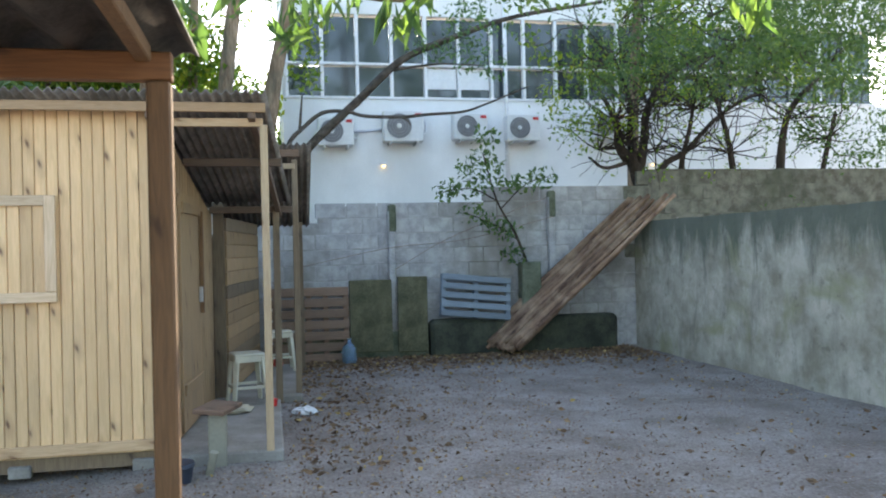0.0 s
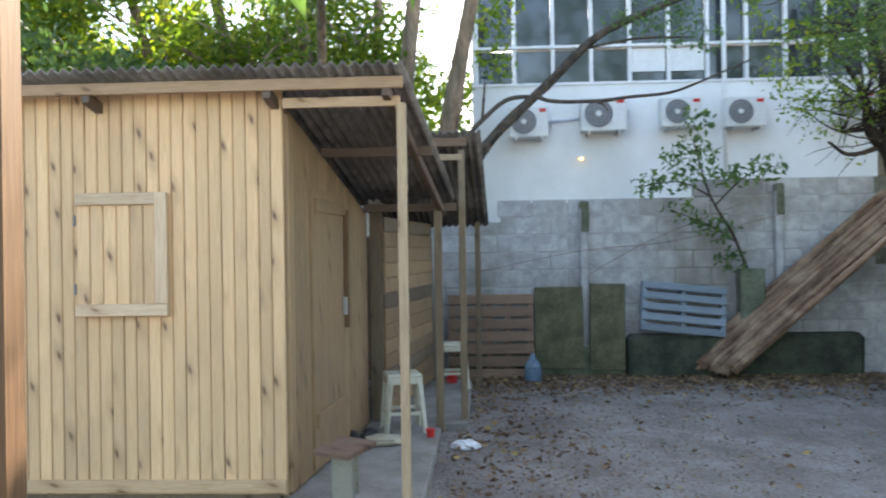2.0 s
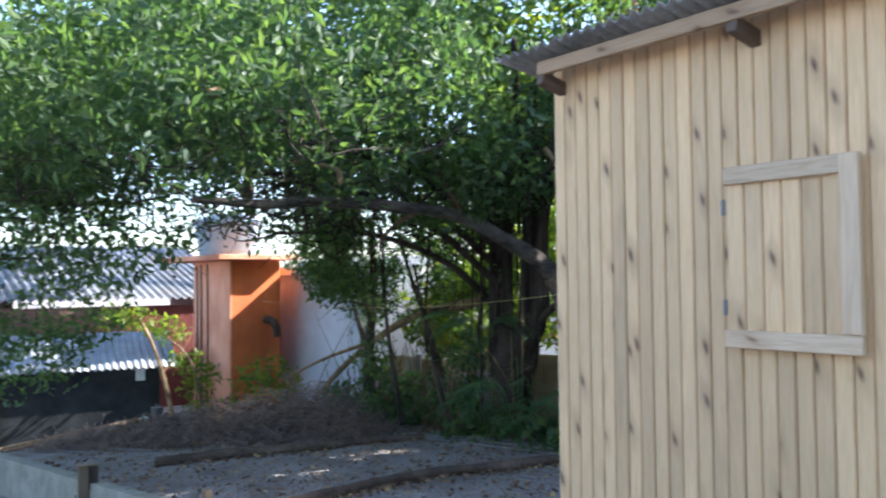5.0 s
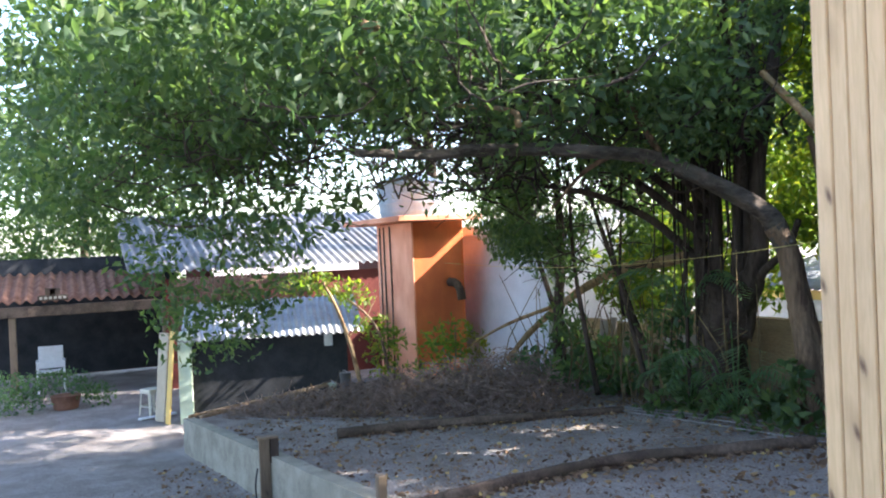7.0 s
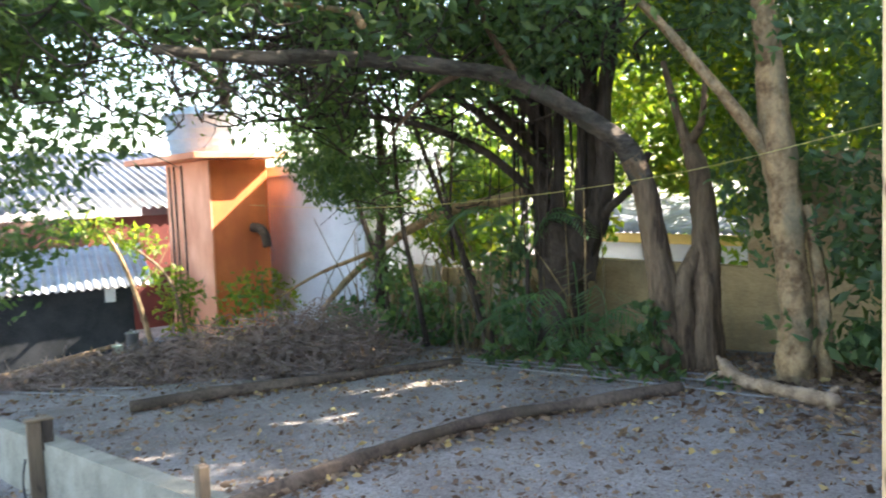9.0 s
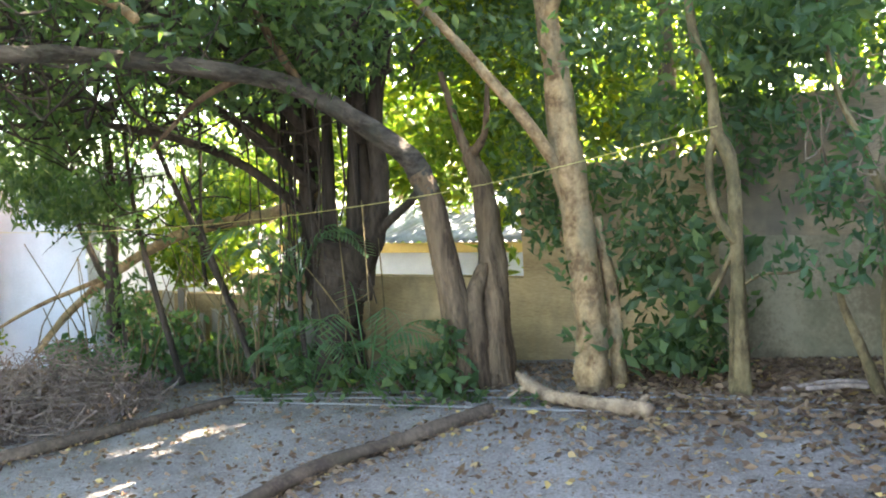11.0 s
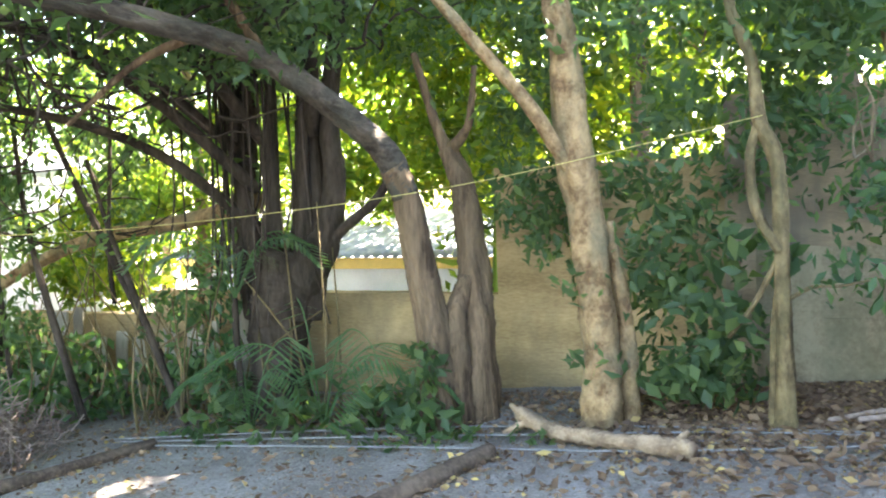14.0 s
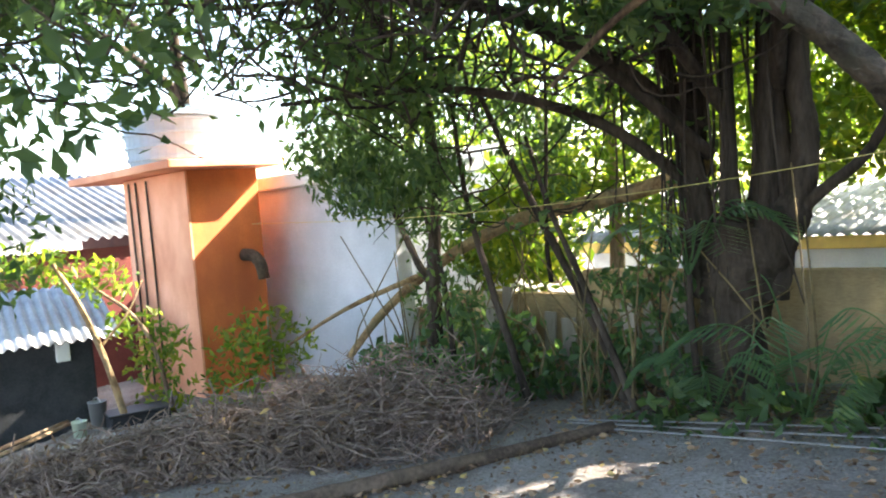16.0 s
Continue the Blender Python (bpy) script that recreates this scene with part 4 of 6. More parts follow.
leaves("foliage", clumps([(0.2, -0.5, 0.25), (0, -0.8, 0.3), (-0.1, -0.2, 0.5), (0, 0.35, 0.3), (0.2, -1.0, 0.2), (0.1, 0.1, 0.5), (0.1, -0.5, 0.5), (0.1, 0.55, 0.2), (-0.2, -0.9, 0.5)], 0.33, 170), 0.085, M["leaf_dark"], pl)
gch = thing("garden_chair", (-18.5, -2.6, -1.38), "white plastic garden chair with arms", "chair")
part("seat", box(bmesh.new(), (0, 0, 0.42), (0.45, 0.48, 0.03), 0.01), M["white_plastic"], gch)
part("backrest", box(bmesh.new(), (-0.22, 0, 0.68), (0.03, 0.46, 0.45), 0.01, pose(0, 0, 0, 0, -8, 0)), M["white_plastic"], gch)
for s in (-0.24, 0.24):
    part("armrest", box(bmesh.new(), (0, s, 0.63), (0.44, 0.05, 0.03), 0.008), M["white_plastic"], gch)
    for x in (-0.2, 0.2):
        part("leg", box(bmesh.new(), (x, s, 0.31), (0.04, 0.04, 0.62), 0.008), M["white_plastic"], gch)


# ---------------------------------------------------------------- trees
def tree(name, label, trunks, limbs, crown, leaf="leaf", bark="bark", size=0.085, twigs=0, droop=0.5):
    """trunks, limbs: (points, radii); crown: arrays of leaf centres."""
    t = thing(name, (0, 0, 0), label, "tree")
    for pts, rad in trunks:
        Heap().tube(pts, rad, 28, 14 * len(pts), 0.03, True, 0.075).made("trunk", M[bark], t)
    for pts, rad in limbs:
        Heap().tube(pts, rad, 9, 6 * len(pts), 0.05).made("limb", M[bark], t)
    if len(crown):
        leaves("crown", np.concatenate(crown), size, M[leaf], t, droop)
    return t


def twiggy(starts, reach, k, up=0.3, r=0.012, bend=0.35):
    """Thin crooked branches that fan out from the starts."""
    h, tips = Heap(), []
    for s in starts:
        s = np.array(s, float)
        for _ in range(k):
            d = rng.normal(0, 1, 3)
            d[2] = abs(d[2]) * 0.6 + up
            d /= np.linalg.norm(d)
            p, pts = s.copy(), [s.copy()]
            for _ in range(4):
                d = d + rng.normal(0, bend, 3)
                d /= np.linalg.norm(d)
                p = p + d * reach / 4 * rng.uniform(0.7, 1.2)
                pts.append(p.copy())
            h.tube(pts, [r, r * 0.25], 4, 8, 0, False)
            tips += pts[2:]
    return h, np.array(tips)


def gz(x, y):
    return float(ground_z(x, y))


def canopy(lo, hi, k, per=22, rad=0.26, gap=0.42):
    """Leaf centres in sprays spread through an ellipsoid with holes."""
    return clumps(blob(lo, hi, k, gap), rad, per)


def inner_twigs(parent, lo, hi, k, reach=1.0, r=0.010, mat="bark"):
    h, _ = twiggy(blob(lo, hi, k), reach, 2, 0.05, r, 0.4)
    h.made("branchwork", M[mat], parent)


# the old dark tree with many stems
g = gz(-6.7, 3.9)
stems = [([(-6.85, 3.98, g - 0.1), (-6.83, 3.98, -0.2), (-6.80, 3.98, 0.15), (-6.74, 3.98, 0.45), (-6.66, 3.98, 0.72)], [0.27, 0.22, 0.235, 0.28, 0.24]),
         ([(-6.62, 3.95, 0.35), (-6.46, 3.95, 0.62), (-6.30, 3.96, 0.92), (-6.25, 3.98, 1.25), (-6.28, 4.0, 1.8), (-6.1, 4.1, 3.0), (-6.0, 4.2, 4.2)], [0.16, 0.15, 0.10, 0.085, 0.075, 0.06, 0.04]),
         ([(-6.98, 3.98, 0.2), (-7.02, 3.96, 0.6), (-7.06, 3.96, 1.1), (-7.0, 3.98, 1.9), (-7.2, 4.1, 3.4)], [0.13, 0.12, 0.085, 0.07, 0.04])]
for dx, dy, lean in ((-0.02, -0.08, 0.05), (0.12, 0.06, 0.16), (0.22, -0.04, 0.1), (-0.30, 0.1, -0.5), (0.05, 0.16, 0.3), (0.30, 0.05, 0.0), (-0.22, -0.08, -0.2)):
    stems.append(([(-6.76 + dx * 0.7, 3.96 + dy * 0.5, 0.2), (-6.72 + dx, 3.94 + dy, 0.75), (-6.72 + dx + lean * 0.35, 3.95 + dy, 1.5), (-6.7 + dx + lean, 4.0 + dy, 3.6)], [0.11, 0.075, 0.05, 0.03]))
limbs = [([(-6.9, 3.9, 0.9), (-7.6, 3.5, 1.55), (-8.6, 3.0, 1.9), (-9.9, 2.4, 1.95)], [0.05, 0.02]),
         ([(-6.85, 3.85, 1.2), (-7.4, 3.1, 2.0), (-8.1, 2.0, 2.5), (-8.6, 0.6, 2.6)], [0.05, 0.02]),
         ([(-6.75, 3.9, 1.5), (-6.9, 2.8, 2.4), (-6.9, 1.4, 2.7), (-6.7, -0.3, 2.7)], [0.05, 0.02]),
         ([(-6.9, 3.9, 1.4), (-7.9, 3.4, 2.3), (-9.2, 2.8, 2.7), (-10.4, 2.0, 2.8)], [0.05, 0.02]),
         ([(-6.36, 3.96, 0.74), (-6.15, 3.95, 0.90), (-5.88, 3.95, 1.10), (-5.7, 3.9, 1.35)], [0.05, 0.038, 0.03]),
         ([(-6.4, 3.95, 1.6), (-6.0, 3.4, 2.9), (-5.2, 2.6, 3.6)], [0.06, 0.03])]
for i in range(22):
    x, y = -6.9 + rng.normal(0, 0.4), 3.75 + rng.normal(0, 0.12)
    limbs.append(([(x, y, 2.4), (x + rng.normal(0, 0.06), y, 1.3), (x + rng.normal(0, 0.1), y - 0.05, 0.4 + rng.uniform(-0.4, 0.5))], [0.012, 0.006]))
crown = [canopy((-8.2, 2.2, 3.6), (-4.4, 5.4, 5.3), 330, 18, 0.3, 0.42), canopy((-12.6, -0.6, 2.35), (-8.8, 3.4, 4.4), 300, 18, 0.32, 0.43), canopy((-14.6, -4.8, 2.0), (-10.4, 1.2, 3.9), 520, 18, 0.32, 0.45), canopy((-8.6, -2.4, 2.2), (-4.0, 2.6, 4.2), 800, 18, 0.3, 0.5), canopy((-12.6, -3.4, 1.35), (-7.6, 0.0, 4.0), 800, 18, 0.32, 0.48),
         canopy((-11.0, -1.9, 0.0), (-8.9, 0.3, 2.3), 210, 15, 0.30, 0.46), canopy((-11.6, -1.0, 1.3), (-8.6, 1.2, 2.6), 150, 16, 0.32, 0.46), canopy((-10.4, -2.8, 2.2), (-6.2, 1.6, 3.7), 620, 24, 0.24, 0.42), clumps(layer((-11.5, -2.6, 2.3), (-5.0, 3.4, 4.4), 1100, 0.45), 0.26, 20),
         canopy((-10.2, 0.3, 1.65), (-7.2, 3.4, 3.2), 480, 16, 0.32, 0.48), canopy((-10.4, 1.0, 2.3), (-4.4, 5.2, 4.3), 850, 18, 0.3, 0.48),
         clumps(layer((-9.8, -2.6, 1.85), (-4.4, 2.4, 3.0), 1000, 0.5), 0.3, 15), canopy((-8.4, -1.4, 1.2), (-6.4, 0.1, 2.4), 110, 16, 0.28, 0.44),
         canopy((-7.9, 3.3, 0.9), (-6.2, 4.3, 2.8), 150, 18, 0.24, 0.42), canopy((-7.9, 3.4, -0.1), (-7.0, 3.8, 1.6), 40, 14, 0.2, 0.44), clumps(layer((-10.5, 1.8, 1.9), (-4.6, 4.6, 2.9), 600), 0.28, 18)]
crown = np.concatenate(crown)
gap_lo, gap_hi = np.array((-11.8, 0.1, 1.5)), np.array((-7.4, 2.4, 3.0))
inside = np.all((crown > gap_lo) & (crown < gap_hi), axis=1)
crown = [crown[~inside | (rng.uniform(0, 1, len(crown)) < 0.22)]]
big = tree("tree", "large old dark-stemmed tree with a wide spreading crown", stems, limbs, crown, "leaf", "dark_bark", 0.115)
# leaves added above view to keep sun off the crown below
leaves("upper_crown", canopy((-8.6, 0.6, 4.5), (-2.8, 6.2, 6.2), 230, 16, 0.4, 0.40), 0.2, M["leaf"], big)
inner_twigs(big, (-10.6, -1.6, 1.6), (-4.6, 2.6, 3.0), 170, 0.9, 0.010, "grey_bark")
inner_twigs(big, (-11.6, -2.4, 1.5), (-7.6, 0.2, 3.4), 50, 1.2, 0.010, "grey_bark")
inner_twigs(big, (-10.0, 1.2, 1.5), (-5.2, 4.4, 3.2), 130, 0.9, 0.013, "dark_bark")
for pts in ([(-5.6, 0.9, 2.15), (-6.1, 1.1, 2.35), (-6.7, 0.7, 2.5), (-7.4, 0.9, 2.75)], [(-4.8, -0.6, 2.6), (-5.4, -0.3, 2.75), (-6.2, -0.2, 2.7)]):
    Heap().tube(pts, [0.028, 0.012], 7, 14).made("dead_limb", M["pale_bark"], big)

# added shade tree: crown mostly above view, placed to block sun from the yard
tall = thing("tree", (0, 0, 0), "added tall tree behind the red building, its mostly unseen crown shading the lower yard", "tree")
Heap().tube([(-17.5, 5.5, -1.2), (-17.4, 5.45, 1.6), (-17.0, 5.2, 3.4), (-15.4, 4.2, 5.2)], [0.2, 0.15, 0.11, 0.05], 12, 24, 0.04).made("trunk", M["dark_bark"], tall)
for pts in ([(-16.8, 5.1, 3.7), (-17.0, 3.6, 4.8), (-17.8, 1.8, 5.3)], [(-15.9, 4.5, 4.7), (-13.8, 4.6, 5.2), (-12.0, 4.4, 5.5)], [(-17.1, 5.3, 3.2), (-18.0, 4.0, 4.5), (-19.2, 2.4, 5.2)]):
    Heap().tube(pts, [0.10, 0.06, 0.03], 8, 14, 0.04).made("limb", M["dark_bark"], tall)
leaves("crown", np.concatenate([canopy((-16.4, 0.4, 4.5), (-8.4, 8.0, 6.6), 1100, 16, 0.4, 0.34), canopy((-20.8, -1.6, 4.4), (-14.4, 5.6, 6.3), 900, 16, 0.4, 0.34)]), 0.24, M["leaf"], tall)

mid = thing("tree", (0, 0, 0), "leafy young tree between the fence and the brush heap", "tree")
for pts, r in (([(-9.8, 3.8, -0.75), (-9.74, 3.8, 0.0), (-9.72, 3.8, 0.34), (-9.6, 3.8, 1.2), (-9.5, 3.7, 2.2)], 0.085), ([(-9.72, 3.8, 0.25), (-9.9, 3.8, 0.45), (-10.2, 3.8, 0.98), (-10.6, 3.7, 1.9)], 0.045), ([(-7.58, 3.75, -0.7), (-7.88, 3.78, -0.04), (-8.29, 3.8, 0.69), (-8.67, 3.8, 1.38), (-8.95, 3.8, 1.95)], 0.042), ([(-8.35, 3.85, 0.3), (-8.32, 3.8, 0.75), (-8.24, 3.8, 1.6), (-8.2, 3.8, 2.3)], 0.022)):
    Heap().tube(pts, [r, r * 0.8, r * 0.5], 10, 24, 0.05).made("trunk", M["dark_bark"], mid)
leaves("crown", np.concatenate([canopy((-11.2, 2.8, 0.55), (-8.1, 4.8, 2.7), 620, 22, 0.24, 0.44), canopy((-10.2, 3.3, -0.6), (-8.4, 4.3, 0.5), 90, 16, 0.25, 0.48)]), 0.12, M["leaf"], mid, 1.0, 0.32)
inner_twigs(mid, (-10.2, 2.9, 0.7), (-7.4, 4.4, 2.2), 30, 0.9, 0.009, "dark_bark")

# leaning tree whose limb crosses to the left
gB = gz(-5.3, 3.7)
stems = [([(-5.27, 3.56, gB - 0.1), (-5.27, 3.53, -0.2), (-5.27, 3.51, 0.13), (-5.35, 3.5, 0.59), (-5.41, 3.42, 1.12), (-5.47, 3.34, 1.30)], [0.155, 0.125, 0.115, 0.10, 0.09, 0.085]),
         ([(-5.08, 3.72, gB - 0.1), (-5.08, 3.76, 0.1), (-5.10, 3.82, 0.6), (-5.16, 3.85, 1.1), (-5.27, 3.85, 1.42)], [0.16, 0.125, 0.095, 0.07])]
limbs = [([(-5.27, 3.6, gB), (-5.30, 3.55, 0.0), (-5.33, 3.55, 0.5)], [0.07, 0.05, 0.03]),
         ([(-5.14, 3.60, gB), (-5.16, 3.58, 0.0), (-5.17, 3.6, 0.25), (-5.12, 3.72, 0.55)], [0.11, 0.10, 0.085, 0.05]),
         ([(-5.1, 3.75, 0.30), (-5.12, 3.78, 0.45), (-5.15, 3.82, 0.75)], [0.05, 0.045, 0.03]),
         ([(-5.27, 3.85, 1.40), (-5.14, 3.8, 1.50), (-5.06, 3.75, 1.62), (-5.0, 3.7, 1.95)], [0.05, 0.03, 0.02]),
         ([(-5.27, 3.85, 1.40), (-5.36, 3.85, 1.62), (-5.5, 3.85, 2.1)], [0.05, 0.025]),
         ([(-5.75, 2.45, 1.86), (-5.95, 2.3, 2.3), (-6.1, 2.2, 2.8)], [0.035, 0.02]),
         ([(-5.86, 2.05, 2.0), (-6.2, 1.9, 1.85), (-6.6, 1.8, 1.55)], [0.03, 0.02, 0.012])]
crown = [canopy((-7.0, 2.6, 2.05), (-3.8, 5.0, 3.9), 360, 16, 0.3, 0.46), canopy((-5.9, 3.75, 1.35), (-4.3, 4.4, 2.5), 95, 16, 0.24, 0.44), canopy((-7.0, 1.2, 1.75), (-5.4, 3.2, 2.4), 70, 14, 0.22, 0.44)]
leaner = tree("tree", "leaning tree with fluted bark and a long sideways limb", stems, limbs, crown, "leaf", "warm_bark", 0.10)


def root_strands(parent, path, radius, k, spread, top, mat, thick=0.03):
    """Strands that flare out of the ground and cling to a stem."""
    line = spline(path, 40)
    for i in range(k):
        a = 6.283 * i / k + rng.uniform(-0.3, 0.3)
        n_ = int(40 * top * rng.uniform(0.6, 1.0))
        pts = []
        for j in range(0, max(n_, 8), 3):
            f_ = j / 40
            rr = radius * (1 - 0.35 * f_ / top) + spread * math.exp(-j / 4.0)
            aa = a + 0.5 * math.sin(f_ * 5 + i)
            pts.append(line[j] + np.array((math.cos(aa) * rr, math.sin(aa) * rr, 0)))
        Heap().tube(pts, [thick * 1.5, thick, thick * 0.6], 8, 26, 0.08, True, 0.06).made("root", M[mat], parent)


# greyer bark than the trunk puts the limb's backlit shade into its colour
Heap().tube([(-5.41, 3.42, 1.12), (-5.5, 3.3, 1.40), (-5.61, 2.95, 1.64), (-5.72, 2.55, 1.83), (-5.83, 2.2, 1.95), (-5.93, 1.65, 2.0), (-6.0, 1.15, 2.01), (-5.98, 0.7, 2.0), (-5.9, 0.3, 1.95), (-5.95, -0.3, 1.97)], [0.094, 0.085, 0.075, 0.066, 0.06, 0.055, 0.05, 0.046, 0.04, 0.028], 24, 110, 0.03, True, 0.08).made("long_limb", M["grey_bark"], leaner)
root_strands(leaner, stems[0][0], 0.105, 9, 0.10, 0.95, "warm_bark", 0.034)
root_strands(leaner, stems[1][0], 0.075, 6, 0.08, 0.9, "warm_bark", 0.028)
ivy = clumps([(-5.28, 3.36, -0.1), (-5.3, 3.36, 0.1), (-5.26, 3.35, -0.25), (-5.22, 3.34, 0.0)], 0.13, 22)
leaves("ivy", ivy, 0.11, M["leaf"], leaner, 0.8, 0.6)

# straight pale tree
gA = gz(-4.2, 3.55)
stems = [([(-4.18, 3.52, gA - 0.1), (-4.17, 3.5, -0.1), (-4.17, 3.5, 0.2), (-4.22, 3.5, 0.73), (-4.29, 3.5, 1.3), (-4.35, 3.5, 1.95), (-4.42, 3.52, 2.5), (-4.6, 3.6, 4.5)], [0.145, 0.115, 0.11, 0.105, 0.12, 0.09, 0.08, 0.05]),
         ([(-4.0, 3.62, gA - 0.1), (-4.04, 3.62, 0.3), (-4.13, 3.6, 0.9)], [0.06, 0.05, 0.04])]
limbs = [([(-4.31, 3.45, 1.22), (-4.52, 3.3, 1.62), (-4.78, 3.25, 1.95), (-5.0, 3.2, 2.23), (-5.3, 3.1, 2.6)], [0.05, 0.04, 0.03]),
         ([(-4.4, 3.5, 2.3), (-4.0, 3.2, 2.9), (-3.6, 2.8, 3.4)], [0.05, 0.02])]
crown = [canopy((-5.6, 2.4, 1.95), (-2.6, 4.6, 3.9), 380, 16, 0.3, 0.46), clumps([(-4.5, 3.6, 0.72), (-4.62, 3.6, 0.86), (-4.75, 3.6, 1.1), (-4.25, 3.4, 0.55), (-4.2, 3.45, 0.05), (-3.95, 3.45, 0.8), (-3.98, 3.5, 1.2)], 0.2, 26), canopy((-5.15, 3.9, 0.55), (-4.35, 4.5, 1.8), 42, 15, 0.24, 0.44)]
tree("tree", "straight pale-barked tree beside the boundary wall", stems, limbs, crown, "leaf", "pale_bark", 0.11)

# slim tree to which the cord is tied
gC = gz(-3.13, 3.45)
stems = [([(-3.12, 3.43, gC - 0.1), (-3.12, 3.42, 0.1), (-3.13, 3.42, 0.54), (-3.15, 3.42, 1.2), (-3.24, 3.42, 1.46), (-3.28, 3.45, 1.8), (-3.4, 3.5, 2.2), (-3.5, 3.6, 3.4)], [0.065, 0.045, 0.041, 0.044, 0.034, 0.03, 0.022]),
         ([(-3.19, 3.45, gC), (-3.17, 3.45, 0.3), (-3.14, 3.45, 0.6)], [0.025, 0.02])]
limbs = [([(-3.14, 3.4, 0.72), (-3.26, 3.4, 0.95), (-3.29, 3.42, 1.25), (-3.24, 3.42, 1.44)], [0.03, 0.028]),
         ([(-3.16, 3.42, 0.66), (-3.28, 3.44, 0.42), (-3.42, 3.46, 0.22)], [0.018, 0.012]),
         ([(-3.1, 3.42, 0.45), (-2.98, 3.42, 0.52), (-2.84, 3.4, 0.53), (-2.7, 3.4, 0.56)], [0.013, 0.006])]
crown = [canopy((-4.15, 3.4, -0.35), (-3.1, 4.4, 1.0), 62, 16, 0.26, 0.46), canopy((-4.2, 3.4, 0.6), (-2.8, 4.5, 2.0), 75, 15, 0.3, 0.46), canopy((-3.9, 2.8, 1.7), (-1.4, 4.6, 3.4), 330, 18, 0.24)]
tree("tree", "slim greenish tree wrapped in climbing leaves", stems, limbs, crown, "leaf", "moss_bark", 0.12)

# thin tree near the shed corner
gD = gz(-2.25, 3.5)
stems = [([(-2.28, 3.45, gD - 0.1), (-2.42, 3.45, 0.05), (-2.52, 3.5, 0.3), (-2.56, 3.5, 0.5)], [0.04, 0.026, 0.016]),
         ([(-2.24, 3.45, gD - 0.1), (-2.28, 3.46, 0.25), (-2.27, 3.55, 0.8), (-2.4, 3.6, 1.27), (-2.56, 3.6, 1.68), (-2.7, 3.7, 2.5)], [0.048, 0.036, 0.025, 0.017, 0.012])]
crown = [canopy((-3.2, 3.4, 0.45), (-0.9, 4.5, 2.4), 330, 15, 0.28, 0.44), canopy((-3.2, 3.6, 1.7), (-0.9, 5.6, 3.0), 200, 18, 0.25, 0.5)]
crown.append(clumps([(-2.3, 3.3, 0.62), (-2.55, 3.3, 0.55), (-2.2, 3.35, 0.9), (-2.6, 3.35, 1.05), (-2.35, 3.3, 1.3), (-2.0, 3.4, 0.85), (-1.8, 3.5, 1.15), (-2.85, 3.4, 0.6)], 0.24, 40))
dt = tree("tree", "thin young tree with forked grey stems", stems, [], crown, "leaf_dark", "moss_bark", 0.11)
inner_twigs(dt, (-2.9, 3.4, 0.5), (-1.5, 4.3, 1.6), 16, 0.7, 0.008)

# trees behind the sheds and wall
stems = []
for x, y, lean, r in ((0.40, 6.6, 0.75, 0.15), (-0.08, 6.2, 0.45, 0.14), (-0.9, 6.4, -0.5, 0.11), (-1.6, 6.0, -0.9, 0.11), (-2.6, 6.2, -1.1, 0.10), (-0.5, 7.2, 0.2, 0.10), (-4.4, 6.4, 0.2, 0.09)):
    stems.append(([(x, y, -0.3), (x + 0.05, y, 1.5), (x + lean * 0.4, y - 0.05, 3.2), (x + lean, y - 0.1, 5.6)], [r * 1.2, r, r * 0.8, r * 0.5]))
limbs = [([(-0.9, 6.4, 2.4), (-1.7, 6.0, 3.3), (-2.6, 5.6, 3.9)], [0.06, 0.03]), ([(-1.6, 6.0, 2.2), (-2.8, 5.6, 2.8), (-4.0, 5.2, 3.0)], [0.06, 0.03])]
crown = [canopy((-8.0, 4.8, 1.5), (-2.6, 8.0, 5.4), 1500, 20, 0.3), canopy((-5.2, 5.0, 2.4), (0.0, 8.5, 6.4), 1300, 20, 0.3, 0.45), canopy((-1.4, 6.4, 3.2), (1.6, 8.4, 6.0), 200, 18, 0.28, 0.5)]
rear = tree("tree", "group of grey-stemmed trees behind the boundary wall in sunlight", stems, limbs, crown, "leaf_yellow", "bark", 0.125)
inner_twigs(rear, (-6, 5, 2.2), (0.4, 7.4, 4.6), 60, 1.2, 0.014)
rear2 = thing("tree", (0, 0, 0), "sunlit thicket beyond the broken fence", "tree")
Heap().tube([(-9.5, 6.4, -0.9), (-9.4, 6.4, 1.2), (-9.6, 6.4, 3.4)], [0.1, 0.05], 8, 8).made("trunk", M["bark"], rear2)
leaves("crown", np.concatenate([canopy((-10.2, 5.2, 1.2), (-6.2, 8.0, 4.4), 700, 20, 0.3, 0.5), canopy((-6.8, 5.0, 2.4), (-1.2, 8.0, 5.2), 1000, 20, 0.32, 0.40), canopy((-8.6, 3.6, 2.6), (-4.2, 6.6, 4.8), 500, 20, 0.3, 0.42), clumps(layer((-10, 6.2, 0.7), (0.2, 9.5, 4.6), 2600, 0.40), 0.32, 16)]), 0.14, M["leaf_yellow"], rear2)

woods = thing("tree", (0, 0, 0), "sunlit yellow-green trees standing beyond the boundary wall", "tree")
for x in (-15.0, -11.5, -8.2, -5.5, -2.8, -0.4):
    Heap().tube([(x, 12.2, -0.8), (x + 0.1, 12.2, 1.5), (x + rng.normal(0, 0.3), 12.1, 3.6)], [0.13, 0.06], 8, 8).made("trunk", M["bark"], woods)
